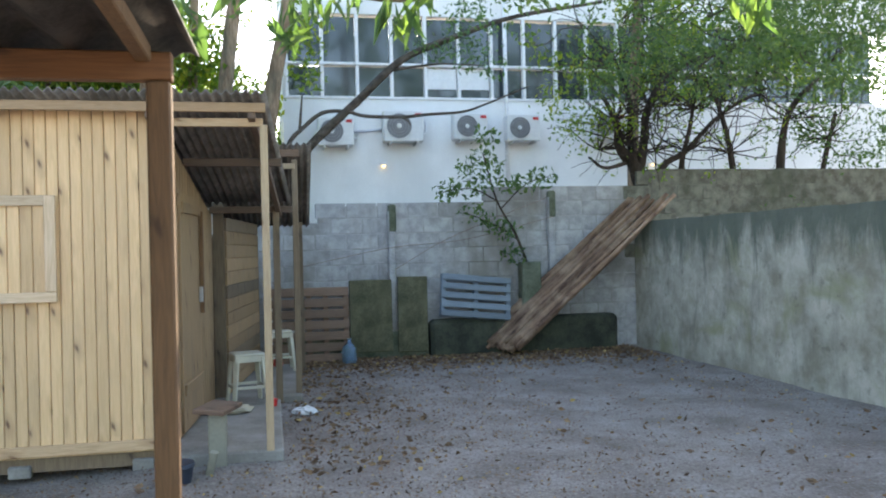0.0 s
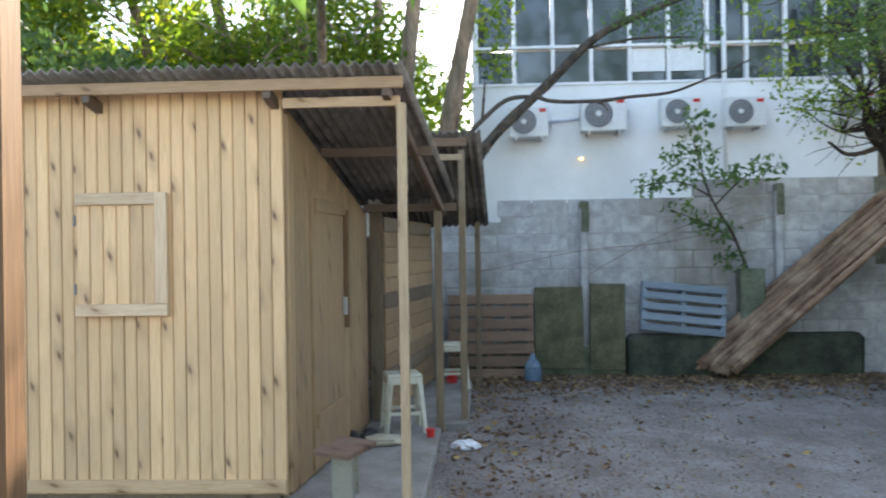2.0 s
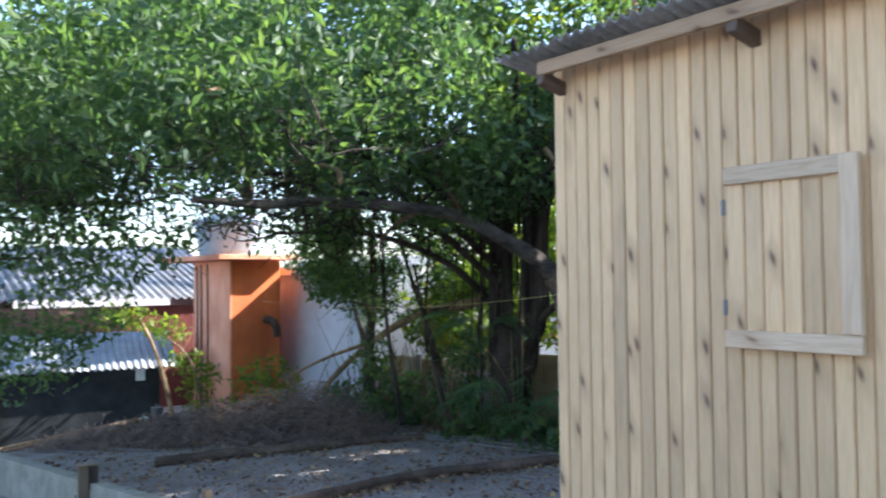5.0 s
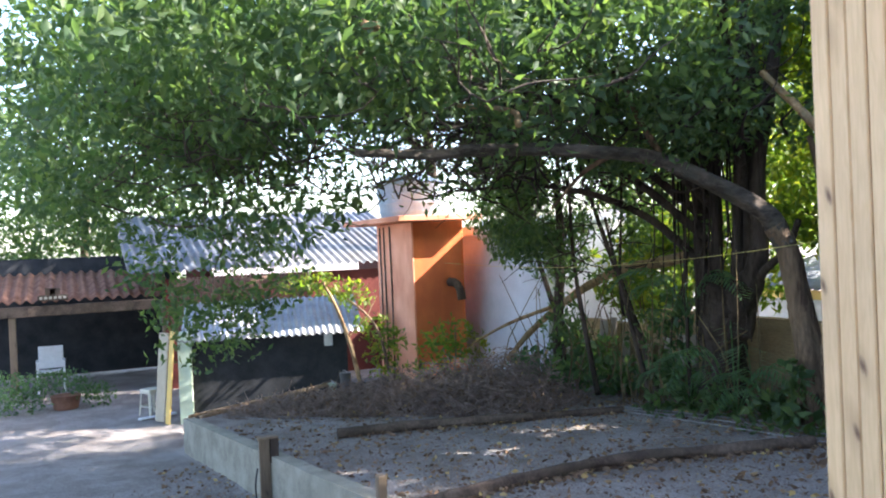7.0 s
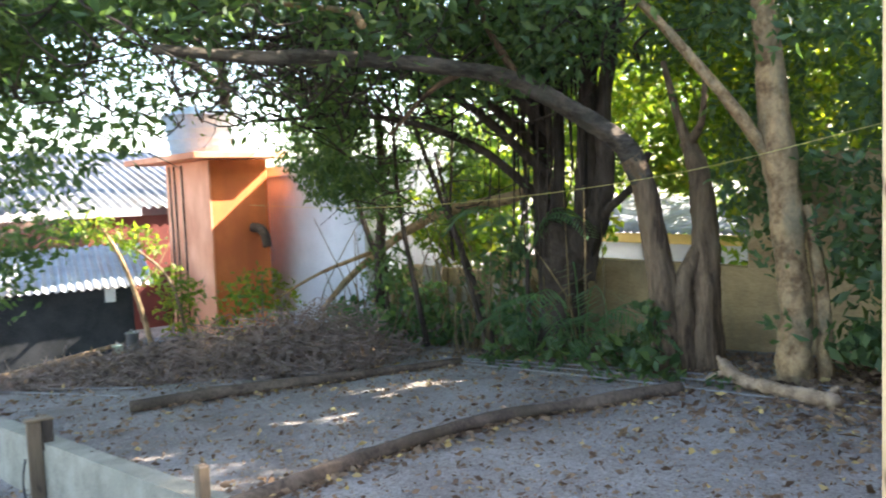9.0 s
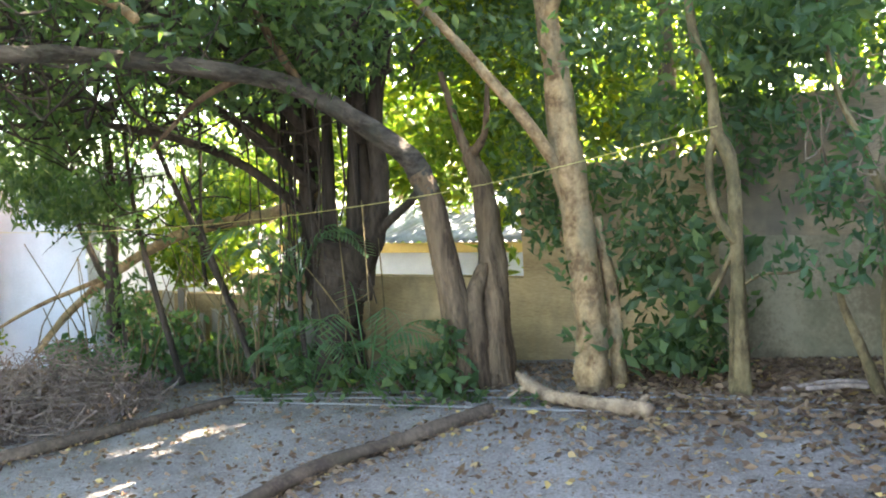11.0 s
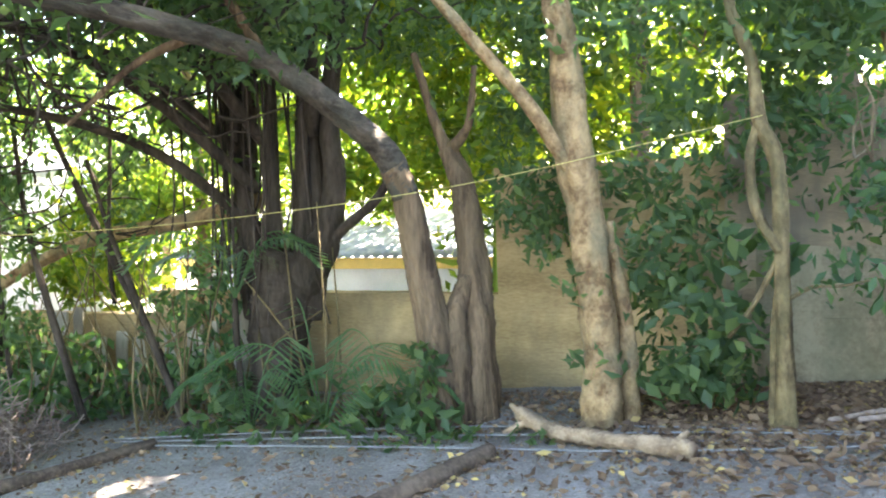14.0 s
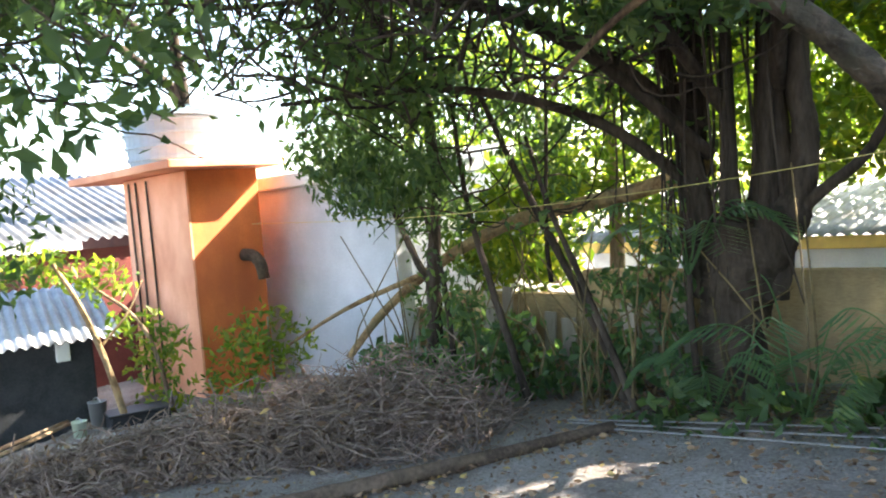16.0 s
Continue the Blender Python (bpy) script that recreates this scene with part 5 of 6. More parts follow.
leaves("crown", np.concatenate([clumps(layer((-19, 10.6, -0.6), (1.6, 13.4, 4.9), 2600, 0.3), 0.45, 20), canopy((-9.4, 6.2, 1.15), (-4.2, 8.4, 3.0), 280, 18, 0.34, 0.4), canopy((-12.0, 5.4, -0.1), (-9.4, 7.0, 1.7), 170, 18, 0.3, 0.46)]), 0.20, M["leaf_yellow"], woods)

leaves("over_wall", canopy((-5.5, 4.75, 0.8), (-3.2, 5.5, 2.3), 130, 16, 0.26, 0.44), 0.13, M["leaf_yellow"], woods)
leaves("low_crown", np.concatenate([canopy((-7.7, 5.0, 0.8), (-5.0, 6.4, 2.1), 120, 16, 0.28, 0.46), canopy((-10.8, 5.0, 0.0), (-7.6, 6.4, 1.7), 170, 16, 0.28, 0.46), canopy((-7.3, 4.9, 0.15), (-5.2, 5.8, 1.2), 46, 14, 0.22, 0.46)]), 0.15, M["leaf_yellow"], woods)
grove = thing("tree", (0, 0, 0), "dark trees standing behind the terrace", "tree")
for x, y in ((-22.5, -4.6), (-23.0, -1.8), (-22.0, -8.0)):
    Heap().tube([(x, y, -1.5), (x + 0.1, y, 1.2), (x, y + 0.2, 3.6)], [0.16, 0.07], 8, 8).made("trunk", M["bark"], grove)
leaves("crown", clumps(layer((-25, -10.5, -0.6), (-21.2, 0.6, 5.2), 1500, 0.32), 0.45, 20), 0.22, M["leaf"], grove)

for x, y, h_ in ((4.0, -13.0, 14.0), (8.2, -14.0, 15.0), (12.6, -13.0, 14.5), (16.8, -14.0, 15.0)):
    yard = thing("tree", (0, 0, 0), "tall dark leafy tree at the open side of the yard", "tree", "trees at the open side")
    Heap().tube([(x, y, -0.4), (x + 0.2, y, h_ * 0.3), (x - 0.1, y + 0.2, h_ * 0.75)], [0.28, 0.2, 0.08], 10, 14, 0.04).made("trunk", M["dark_bark"], yard)
    leaves("crown", canopy((x - 2.8, y - 1.8, h_ * 0.3), (x + 2.8, y + 1.8, h_), 360, 16, 0.5, 0.46), 0.28, M["leaf_dark"], yard)

bn = thing("banana_plant", (0, 0, 0), "bright green banana plant with broad leaves beyond the fence", "plant")
leaves("leaf", np.array([(-6.0 + 0.12 * i, 5.5 + 0.1 * math.sin(i * 2), 0.5 + 0.16 * (i % 6)) for i in range(12)]), 0.75, M["leaf_yellow"], bn, 0.6, 0.34)
Heap().tube([(-5.5, 5.5, -0.5), (-5.45, 5.5, 0.9)], [0.09, 0.06], 10, 6).made("stem", M["leaf_yellow"], bn)

# branch that reaches across the front of the white building
stems = [([(0.80, 5.5, -0.3), (0.84, 5.45, 1.3), (0.92, 5.35, 2.1), (1.06, 5.3, 2.46), (1.32, 5.3, 2.78), (1.87, 5.3, 3.29), (2.47, 5.3, 3.84), (3.15, 5.3, 4.15), (4.08, 5.3, 4.48), (5.3, 5.2, 4.7)], [0.085, 0.075, 0.068, 0.062, 0.058, 0.052, 0.046, 0.04, 0.03, 0.02])]
limbs = [([(0.92, 5.35, 2.5), (0.97, 5.3, 2.74), (1.14, 5.3, 2.92), (1.4, 5.3, 3.12), (1.72, 5.28, 3.14), (1.94, 5.26, 3.08), (2.45, 5.25, 3.07), (2.82, 5.25, 3.11), (3.28, 5.25, 3.15), (3.66, 5.25, 3.28), (4.2, 5.2, 3.5)], [0.034, 0.03, 0.027, 0.025, 0.022, 0.02, 0.016, 0.010]),
         ([(2.40, 5.25, 3.07), (2.50, 5.22, 3.03), (2.56, 5.2, 2.95)], [0.016, 0.008]),
         ([(1.10, 5.3, 2.9), (1.12, 5.3, 3.15), (1.14, 5.3, 3.35)], [0.02, 0.01]),
         ([(2.3, 5.3, 3.7), (2.9, 5.1, 3.75), (3.5, 4.9, 3.7)], [0.02, 0.008])]
crown = [canopy((2.5, 4.4, 3.65), (4.6, 5.6, 4.7), 80, 16, 0.22, 0.45), clumps([(3.3, 5.0, 3.75), (3.0, 5.05, 3.9), (3.6, 4.9, 3.65), (3.4, 5.0, 4.0), (2.7, 5.1, 3.95)], 0.22, 40)]
tree("tree", "bare leaning branch reaching over the wall", stems, limbs, crown, "leaf_dark", "grey_bark", 0.085)

# crooked bush on the wall corner
stems = [([(5.95, 5.3, -0.2), (5.92, 5.25, 1.5), (5.84, 5.2, 1.95), (5.72, 5.15, 2.36), (5.45, 5.05, 2.66), (5.35, 4.95, 3.0), (5.05, 4.8, 3.4)], [0.14, 0.12, 0.10, 0.075, 0.045, 0.02]),
         ([(5.74, 5.15, 2.3), (5.62, 5.1, 2.8), (5.62, 5.05, 3.27), (5.31, 4.95, 3.95)], [0.06, 0.05, 0.035, 0.02]),
         ([(5.78, 5.15, 2.3), (5.84, 5.1, 2.8), (5.88, 5.05, 3.2), (6.2, 5.0, 3.66), (7.06, 4.9, 4.06), (7.94, 4.8, 4.24)], [0.07, 0.055, 0.045, 0.035, 0.02]),
         ([(5.88, 5.2, 1.9), (6.15, 5.15, 2.4), (6.5, 5.15, 2.62), (7.04, 5.1, 3.14), (7.7, 5.0, 3.5)], [0.06, 0.045, 0.03, 0.015]),
         ([(6.75, 5.35, 1.2), (6.7, 5.3, 1.8), (6.45, 5.2, 2.35), (6.55, 5.1, 3.0), (6.63, 5.0, 3.74)], [0.06, 0.05, 0.03, 0.02]),
         ([(7.35, 5.3, 1.2), (7.28, 5.25, 2.35), (7.04, 5.15, 3.2), (6.7, 5.05, 3.7)], [0.055, 0.045, 0.03, 0.015]),
         ([(8.05, 5.35, 1.2), (8.05, 5.3, 1.95), (8.17, 5.25, 3.1), (8.64, 5.15, 3.7)], [0.085, 0.07, 0.045, 0.03]),
         ([(8.9, 5.4, 1.2), (8.75, 5.3, 2.1), (8.95, 5.2, 3.2)], [0.06, 0.045, 0.025]),
         ([(5.6, 5.12, 2.45), (5.2, 5.0, 2.36), (4.95, 4.95, 2.5)], [0.03, 0.015])]
bush = tree("tree", "crooked many-branched shrub tree leaning over the wall corner", stems, [], [], bark="dark_bark")
h, tips = twiggy([(5.5, 5.0, 2.7), (5.35, 4.95, 3.0), (5.62, 5.1, 3.1), (5.9, 5.05, 3.2), (6.2, 5.0, 3.6), (6.5, 5.15, 2.6), (7.0, 5.1, 3.1), (5.3, 4.95, 3.8), (6.6, 5.1, 3.2), (7.2, 5.2, 2.6), (7.1, 4.9, 4.0), (7.6, 5.0, 3.4), (8.2, 5.2, 3.1), (8.8, 5.2, 2.8), (5.1, 4.95, 2.6), (6.0, 5.1, 2.6)], 1.3, 13, 0.12, 0.011, 0.5)
h.made("branchwork", M["dark_bark"], bush)
leaves("outer_crown", np.concatenate([clumps(tips[::4], 0.2, 8), canopy((4.2, 4.3, 2.5), (5.6, 5.1, 4.1), 60, 16, 0.2, 0.4)]), 0.075, M["leaf_yellow"], bush)
leaves("crown", np.concatenate([canopy((5.2, 2.4, 3.2), (9.8, 5.6, 4.9), 400, 16, 0.26, 0.48), clumps(layer((4.4, 0.2, 2.9), (9.6, 4.4, 4.3), 2300, 0.40), 0.24, 13), clumps(layer((0.6, -1.6, 3.1), (6.0, 0.8, 4.2), 900, 0.42), 0.24, 14), canopy((7.6, 4.4, 2.2), (11.0, 6.0, 4.2), 240, 18, 0.25),
                                canopy((5.8, 4.9, 1.6), (9.0, 5.6, 2.2), 30, 14, 0.2)]), 0.075, M["leaf"], bush)
inner_twigs(bush, (4.2, 2.6, 3.2), (8.6, 5.2, 4.4), 40, 1.0, 0.010, "dark_bark")

far = thing("tree", (0, 0, 0), "sunlit yellow-green trees beyond the building", "tree")
Heap().tube([(6.5, 6.9, -0.3), (6.5, 6.9, 3), (6.6, 6.8, 5.5)], [0.12, 0.06], 8, 8).made("trunk", M["bark"], far)
leaves("crown", np.concatenate([canopy((4.6, 5.8, 3.5), (10.8, 7.8, 5.6), 420, 18, 0.3, 0.5)]), 0.12, M["leaf_yellow"], far)

# sapling in front of the block wall
sp = tree("sapling", "small leafy sapling growing in front of the block wall", [([(4.15, 4.78, -0.1), (4.08, 4.75, 0.7), (3.85, 4.7, 1.4), (3.55, 4.6, 1.9), (3.35, 4.5, 2.5)], [0.022, 0.015, 0.008])],
          [([(3.85, 4.7, 1.4), (3.5, 4.6, 1.6), (3.1, 4.5, 1.75)], [0.01, 0.004]), ([(3.55, 4.6, 1.9), (3.2, 4.5, 2.05), (2.75, 4.4, 2.0)], [0.01, 0.004]), ([(3.6, 4.6, 1.8), (3.9, 4.5, 2.1), (4.2, 4.4, 2.2)], [0.01, 0.004])],
          [clumps([(2.85, 4.4, 2.02), (3.05, 4.45, 2.05), (3.3, 4.5, 2.1), (3.3, 4.5, 2.45), (3.5, 4.55, 2.3), (3.15, 4.5, 2.3), (3.4, 4.5, 2.7), (3.7, 4.5, 2.1), (4.1, 4.4, 2.2), (3.9, 4.5, 2.1), (3.2, 4.5, 1.75), (3.5, 4.6, 1.62), (3.7, 4.65, 1.5), (3.75, 4.7, 1.2)], 0.21, 48)], "leaf", "dark_bark", 0.095)

# leaves that hang into view by the shelter
hang = thing("tree", (0, 0, 0), "overhanging branch with long drooping leaves", "tree")
Heap().tube([(-0.95, 6.1, -0.3), (-0.95, 6.1, 2.6), (-0.7, 4.8, 4.3), (-0.2, 2.2, 4.9), (0.1, -0.4, 3.9), (0.4, -1.2, 2.75), (0.9, -1.3, 2.70), (1.5, -1.4, 2.62), (2.6, -1.8, 2.75), (3.4, -1.7, 2.8)], [0.07, 0.06, 0.045, 0.03, 0.02, 0.010, 0.006], 7, 60).made("branch", M["bark"], hang)
for x, y, z in ((0.28, -1.3, 2.46), (0.33, -1.3, 2.36), (0.22, -1.32, 2.4), (0.54, -1.36, 2.53), (0.8, -1.4, 2.40), (0.84, -1.4, 2.33), (0.97, -1.42, 2.47), (1.1, -1.44, 2.52), (1.3, -1.5, 2.42), (1.42, -1.52, 2.38), (1.48, -1.55, 2.5), (3.2, -1.85, 2.38), (3.05, -1.85, 2.46)):
    leaves("leaf_spray", clumps([(x, y, z + 0.06)], 0.10, 9), 0.21, M["leaf"], hang, 2.2, 0.22)


# ---------------------------------------------------------------- things on the ground
def stool(x, y, z, turn, label):
    s = thing("stool", (x, y, z), label, "stool", "plastic stools on the porch", turn)
    seat = bmesh.new()
    box(seat, (0, 0, 0.425), (0.27, 0.27, 0.025), 0.012)
    part("seat", seat, M["plastic"], s)
    ap = bmesh.new()
    for a in range(4):
        box(ap, (0, 0, 0), (0.25, 0.012, 0.05), 0.003, pose(0, 0, 0, 0, 0, 90 * a) @ Matrix.Translation((0, 0.125, 0.39)))
    part("apron", ap, M["plastic"], s)
    for a in range(4):
        lg = bmesh.new()
        q = pose(0, 0, 0, 0, 0, 90 * a + 45)
        top, bot, wid = 0.165, 0.215, 0.055
        vs = [lg.verts.new(q @ Vector(p)) for p in ((top, -wid / 2, 0.41), (top, wid / 2, 0.41), (top - 0.02, wid / 2, 0.41), (top - 0.02, -wid / 2, 0.41), (bot, -wid / 3, 0), (bot, wid / 3, 0), (bot - 0.02, wid / 3, 0), (bot - 0.02, -wid / 3, 0))]
        for f in ((0, 1, 2, 3), (7, 6, 5, 4), (0, 4, 5, 1), (1, 5, 6, 2), (2, 6, 7, 3), (3, 7, 4, 0)):
            lg.faces.new([vs[i] for i in f])
        bmesh.ops.recalc_face_normals(lg, faces=lg.faces)
        bmesh.ops.bevel(lg, geom=list(lg.edges), offset=0.004, segments=1, affect="EDGES")
        part("leg", lg, M["plastic"], s)
    for a in range(4):
        st = bmesh.new()
        box(st, (0, 0, 0), (0.25, 0.012, 0.025), 0.003, pose(0, 0, 0, 0, 0, 90 * a) @ Matrix.Translation((0, 0.137, 0.15)))
        part("stretcher", st, M["plastic"], s)
    return s


stool(0.47, 1.72, 0.005, 14, "cream plastic stool standing on the concrete porch")
stool(-14.7, -1.05, -1.375, 30, "white plastic stool standing on the lower yard")
stool(0.77, 3.72, 0.0, 5, "cream plastic stool beside the older shed")

cap = thing("stub_post", (0.30, 0.04, 0), "short grey-painted stub post with a slanting board on top", "post")
slab_part("stub", (0.03, -0.17, 0.085), (0.115, 0.05, 0.37), M["kerb_wall"], cap, 0.006)
slab_part("foot", (0.0, -0.36, -0.02), (0.05, 0.04, 0.2), M["kerb_wall"], cap, 0.006, pose(0, 0, 0, 12, 14, 0))
o = slab_part("cap_board", (0, 0, 0), (0.21, 0.34, 0.032), M["plank"], cap)
o.matrix_basis = pose(0.03, -0.06, 0.288, 0, 4, -18)
slab_part("rear_leg", (0.03, 0.06, 0.135), (0.10, 0.05, 0.26), M["kerb_wall"], cap, 0.006)

shoes = thing("shoe", (0.15, 1.32, 0.005), "worn black shoe lying on the porch", "shoe")
for dx, dy, t in ((0, 0, 20), (0.1, 0.08, -15)):
    b = bmesh.new()
    bmesh.ops.create_uvsphere(b, u_segments=14, v_segments=8, radius=0.5)
    bmesh.ops.scale(b, vec=(0.11, 0.26, 0.11), verts=b.verts)
    for v_ in b.verts:
        v_.co.z = max(v_.co.z, -0.03) + 0.03
        if v_.co.y < 0:
            v_.co.z *= 0.75
    bmesh.ops.transform(b, matrix=pose(dx, dy, 0, 0, 0, t), verts=b.verts)
    part("upper", b, M["dark"], shoes, smooth=True)


def crumple(name, at, size, material, label, category, flat=0.3, seed=0):
    b = bmesh.new()
    bmesh.ops.create_icosphere(b, subdivisions=3, radius=0.5)
    for v_ in b.verts:
        d = 1 + 0.45 * noise.noise(v_.co * 5 + Vector((seed, 0, 0))) + 0.2 * noise.noise(v_.co * 13)
        v_.co = Vector((v_.co.x * size[0] * d, v_.co.y * size[1] * d, (v_.co.z * d + 0.35) * size[2]))
    ob = part(name, b, material)
    ob.location = at
    return tagged(ob, label, category)


crumple("cloth", (0.38, 1.27, 0.01), (0.26, 0.2, 0.07), M["cloth"], "crumpled beige cloth on the porch slab", "cloth", seed=3)
crumple("plastic_wrap", (0.95, 1.45, gz(0.9, 1.4)), (0.2, 0.12, 0.08), M["paper"], "crumpled white plastic wrap on the sand", "litter", seed=8)
crumple("rag", (0.75, 3.95, 0.0), (0.1, 0.1, 0.14), M["red"], "small red rag by the stool", "cloth", seed=5)
cup = thing("cup", (0.69, 1.5, 0.005), "small red plastic cup on the porch edge", "cup")
bm = bmesh.new()
bmesh.ops.create_cone(bm, cap_ends=True, segments=18, radius1=0.027, radius2=0.034, depth=0.06, matrix=pose(0, 0, 0.03))
part("wall", bm, M["red"], cup)


def pallet(name, at, w, h, rx, rz, ry, material, rows, stiles, label, gap=0.5):
    p = thing(name, at, label, "pallet")
    p.matrix_basis = pose(*at, rx, ry, rz)
    sh_ = h / (rows + (rows - 1) * gap)
    for i in range(rows):
        slab_part("slat", (0, -0.045, sh_ / 2 + i * sh_ * (1 + gap)), (w, 0.018, sh_), material, p, 0.003)
        if i % 2 == 0:
            slab_part("rear_slat", (0, 0.05, sh_ / 2 + i * sh_ * (1 + gap)), (w, 0.018, sh_), material, p, 0.003)
    for s in stiles:
        slab_part("bearer", (s * w, 0, h / 2), (0.06, 0.07, h), material, p, 0.004)
    return p


pallet("pallet", (1.16, 4.72, gz(1, 4.7)), 0.95, 0.93, -5, 0, 0, M["old_slat"], 7, (-0.45, -0.02, 0.2, 0.46), "brown wooden pallet leaning on the block wall", 0.3)
pallet("pallet", (3.25, 4.70, 0.40), 0.92, 0.55, -14, 0, 6, M["blue_slat"], 5, (-0.47, 0.0, 0.47), "grey-blue wooden pallet tilted on a mossy ledge", 0.55)
for x0, x1, z0, z1, r in ((1.65, 2.19, 0.02, 0.93, 0), (2.255, 2.64, 0.0, 0.96, 1)):
    bd = thing("board_sheet", ((x0 + x1) / 2, 4.82, z0), "mossy green-brown sheet leaning on the wall", "board", "sheets on the wall")
    bd.matrix_basis = pose((x0 + x1) / 2, 4.76, z0, -4, r, 0)
    slab_part("sheet", (0, 0, (z1 - z0) / 2), (x1 - x0, 0.02, z1 - z0), M["green_board"], bd, 0.005)
led = thing("ledge", (0, 0, 0), "mossy concrete ledge at the foot of the wall, one block darkened as shade", "ledge", kind="structure")
part("ledge_block", box(bmesh.new(), (1.70, 4.90, 0.06), (1.9, 0.18, 0.40), 0.03), M["moss"], led)
# this block carries the poles' shadow in its colour
part("ledge_block", box(bmesh.new(), (3.95, 4.84, 0.14), (2.55, 0.26, 0.50), 0.05), M["shaded_moss"], led)
cp = thing("concrete_pillar", (0, 0, 0), "mossy square concrete block standing by the wall", "pillar")
part("shaft", box(bmesh.new(), (4.02, 4.78, 0.75), (0.26, 0.2, 0.72), 0.015), M["moss"], cp)
for x, z1 in ((2.22, 1.86), (4.38, 2.02)):
    fp = thing("fence_post", (x, 4.93, 0), "stained concrete fence post against the wall", "post")
    part("shaft", box(bmesh.new(), (0, 0, z1 / 2 - 0.05), (0.085, 0.09, z1), 0.01), M["block"], fp)
    part("cap", box(bmesh.new(), (0.01, -0.005, z1 - 0.15), (0.10, 0.10, 0.36), 0.02), M["moss"], fp)
wire = thing("wire", (0, 0, 0), "rusty sagging wire along the block wall", "wire")
Heap().tube([(1.0, 4.9, 1.1), (2.2, 4.88, 1.33), (3.2, 4.9, 1.42), (4.4, 4.88, 1.7)], [0.004], 4, 24).made("strand", M["twig"], wire)
Heap().tube([(2.25, 4.88, 1.05), (3.0, 4.9, 1.45), (4.3, 4.88, 1.95)], [0.004], 4, 24).made("strand", M["twig"], wire)

bt = thing("water_bottle", (1.60, 4.42, gz(1.6, 4.5)), "large empty blue-clear water bottle", "bottle")
prof = [(0.0, 0.0), (0.085, 0.0), (0.092, 0.02), (0.085, 0.07), (0.092, 0.09), (0.085, 0.14), (0.092, 0.16), (0.085, 0.2), (0.05, 0.25), (0.025, 0.27), (0.025, 0.3), (0.0, 0.3)]
an = np.linspace(0, 2 * np.pi, 20, endpoint=False)
v = [(r * math.cos(a), r * math.sin(a), z) for r, z in prof for a in an]
f = [(i * 20 + j, i * 20 + (j + 1) % 20, (i + 1) * 20 + (j + 1) % 20, (i + 1) * 20 + j) for i in range(len(prof) - 1) for j in range(20)]
raw("body", v, f, M["bottle"], bt, smooth=True)
part("cap", box(bmesh.new(), (0, 0, 0.305), (0.05, 0.05, 0.02), 0.006), M["blue_slat"], bt)

# long planks leaning on the wall corner
lo, hi_ = Vector((3.70, 4.40, 0.0)), Vector((5.88, 4.28, 1.93))
stack = thing("pole_stack", (0, 0, 0), "bundle of long bark-covered brown poles leaning on the wall", "poles")
ax = hi_ - lo
for r in range(2):
    for c_ in range(9 - r):
        q_ = c_ + r * 0.5
        o_ = Vector((-0.050 * q_, 0.052 * q_, 0.012 * math.sin(c_ * 2.7 + r) + 0.02 * (q_ > 5) - 0.06 * r + 0.03))
        jit = rng.uniform(-0.05, 0.05)
        a = lo + o_ + ax * (0.01 + abs(jit) * 0.3)
        b_ = lo + o_ + ax * ((0.80 if r else 0.98) + jit * 0.6) + Vector((0, 0.04 * math.sin(c_ * 2.1), 0))
        w_ = (b_ - a).length
        r0 = rng.uniform(0.034, 0.046)
        bend = rng.uniform(-0.015, 0.015)
        pl_ = Heap().tube([(-w_ / 2, 0, 0), (-w_ / 6, bend, 0.006), (w_ / 6, bend, 0), (w_ / 2, 0, 0)], [r0, r0 * 0.9, r0 * 0.75], 12, 30, 0.09, True, 0.07).made("pole", M["pole_bark"], stack)
        pl_.matrix_basis = along(a, b_)


# logs
def log(points, r0, r1, material, label, wob=0.1, rest=True):
    t = thing("log", (0, 0, 0), label, "log")
    pts = [(x, y, gz(x, y) + z) for x, y, z in points]
    Heap().tube(pts, [r0, (r0 + r1) / 2 * 1.05, r1], 16, 34, wob, True, 0.09).made("stem", material, t)
    return t


log([(-8.1, 0.12, 0.05), (-7.9, 1.0, 0.05), (-7.6, 1.8, 0.045), (-7.2, 2.95, 0.03)], 0.052, 0.04, M["log"], "long brown log lying on the sand bed", 0.06)
log([(-4.98, -0.42, 0.045), (-5.12, 0.6, 0.04), (-5.15, 1.5, 0.035), (-4.9, 2.2, 0.035), (-4.68, 2.85, 0.035)], 0.047, 0.05, M["log"], "long brown log lying across the sand", 0.07)
wlg = log([(-4.66, 3.36, 0.13), (-4.52, 3.26, 0.085), (-4.38, 3.17, 0.06), (-4.24, 3.12, 0.05), (-4.12, 3.09, 0.055)], 0.045, 0.042, M["dead_log"], "pale barkless log by the tree roots", 0.13)
for p_, r_ in (([(-4.58, 3.30, 0.10), (-4.68, 3.28, 0.05), (-4.74, 3.26, 0.02)], 0.03), ([(-4.64, 3.35, 0.12), (-4.73, 3.40, 0.17)], 0.03)):
    Heap().tube([(x, y, gz(x, y) + z) for x, y, z in p_], [r_, r_ * 0.6], 8, 8, 0.12).made("stub", M["dead_log"], wlg)
wlg = log([(-4.20, 3.08, 0.07), (-4.05, 3.02, 0.06), (-3.85, 2.96, 0.055), (-3.68, 2.91, 0.05), (-3.57, 2.87, 0.045)], 0.044, 0.05, M["dead_log"], "pale split log lying end to end with another", 0.13)
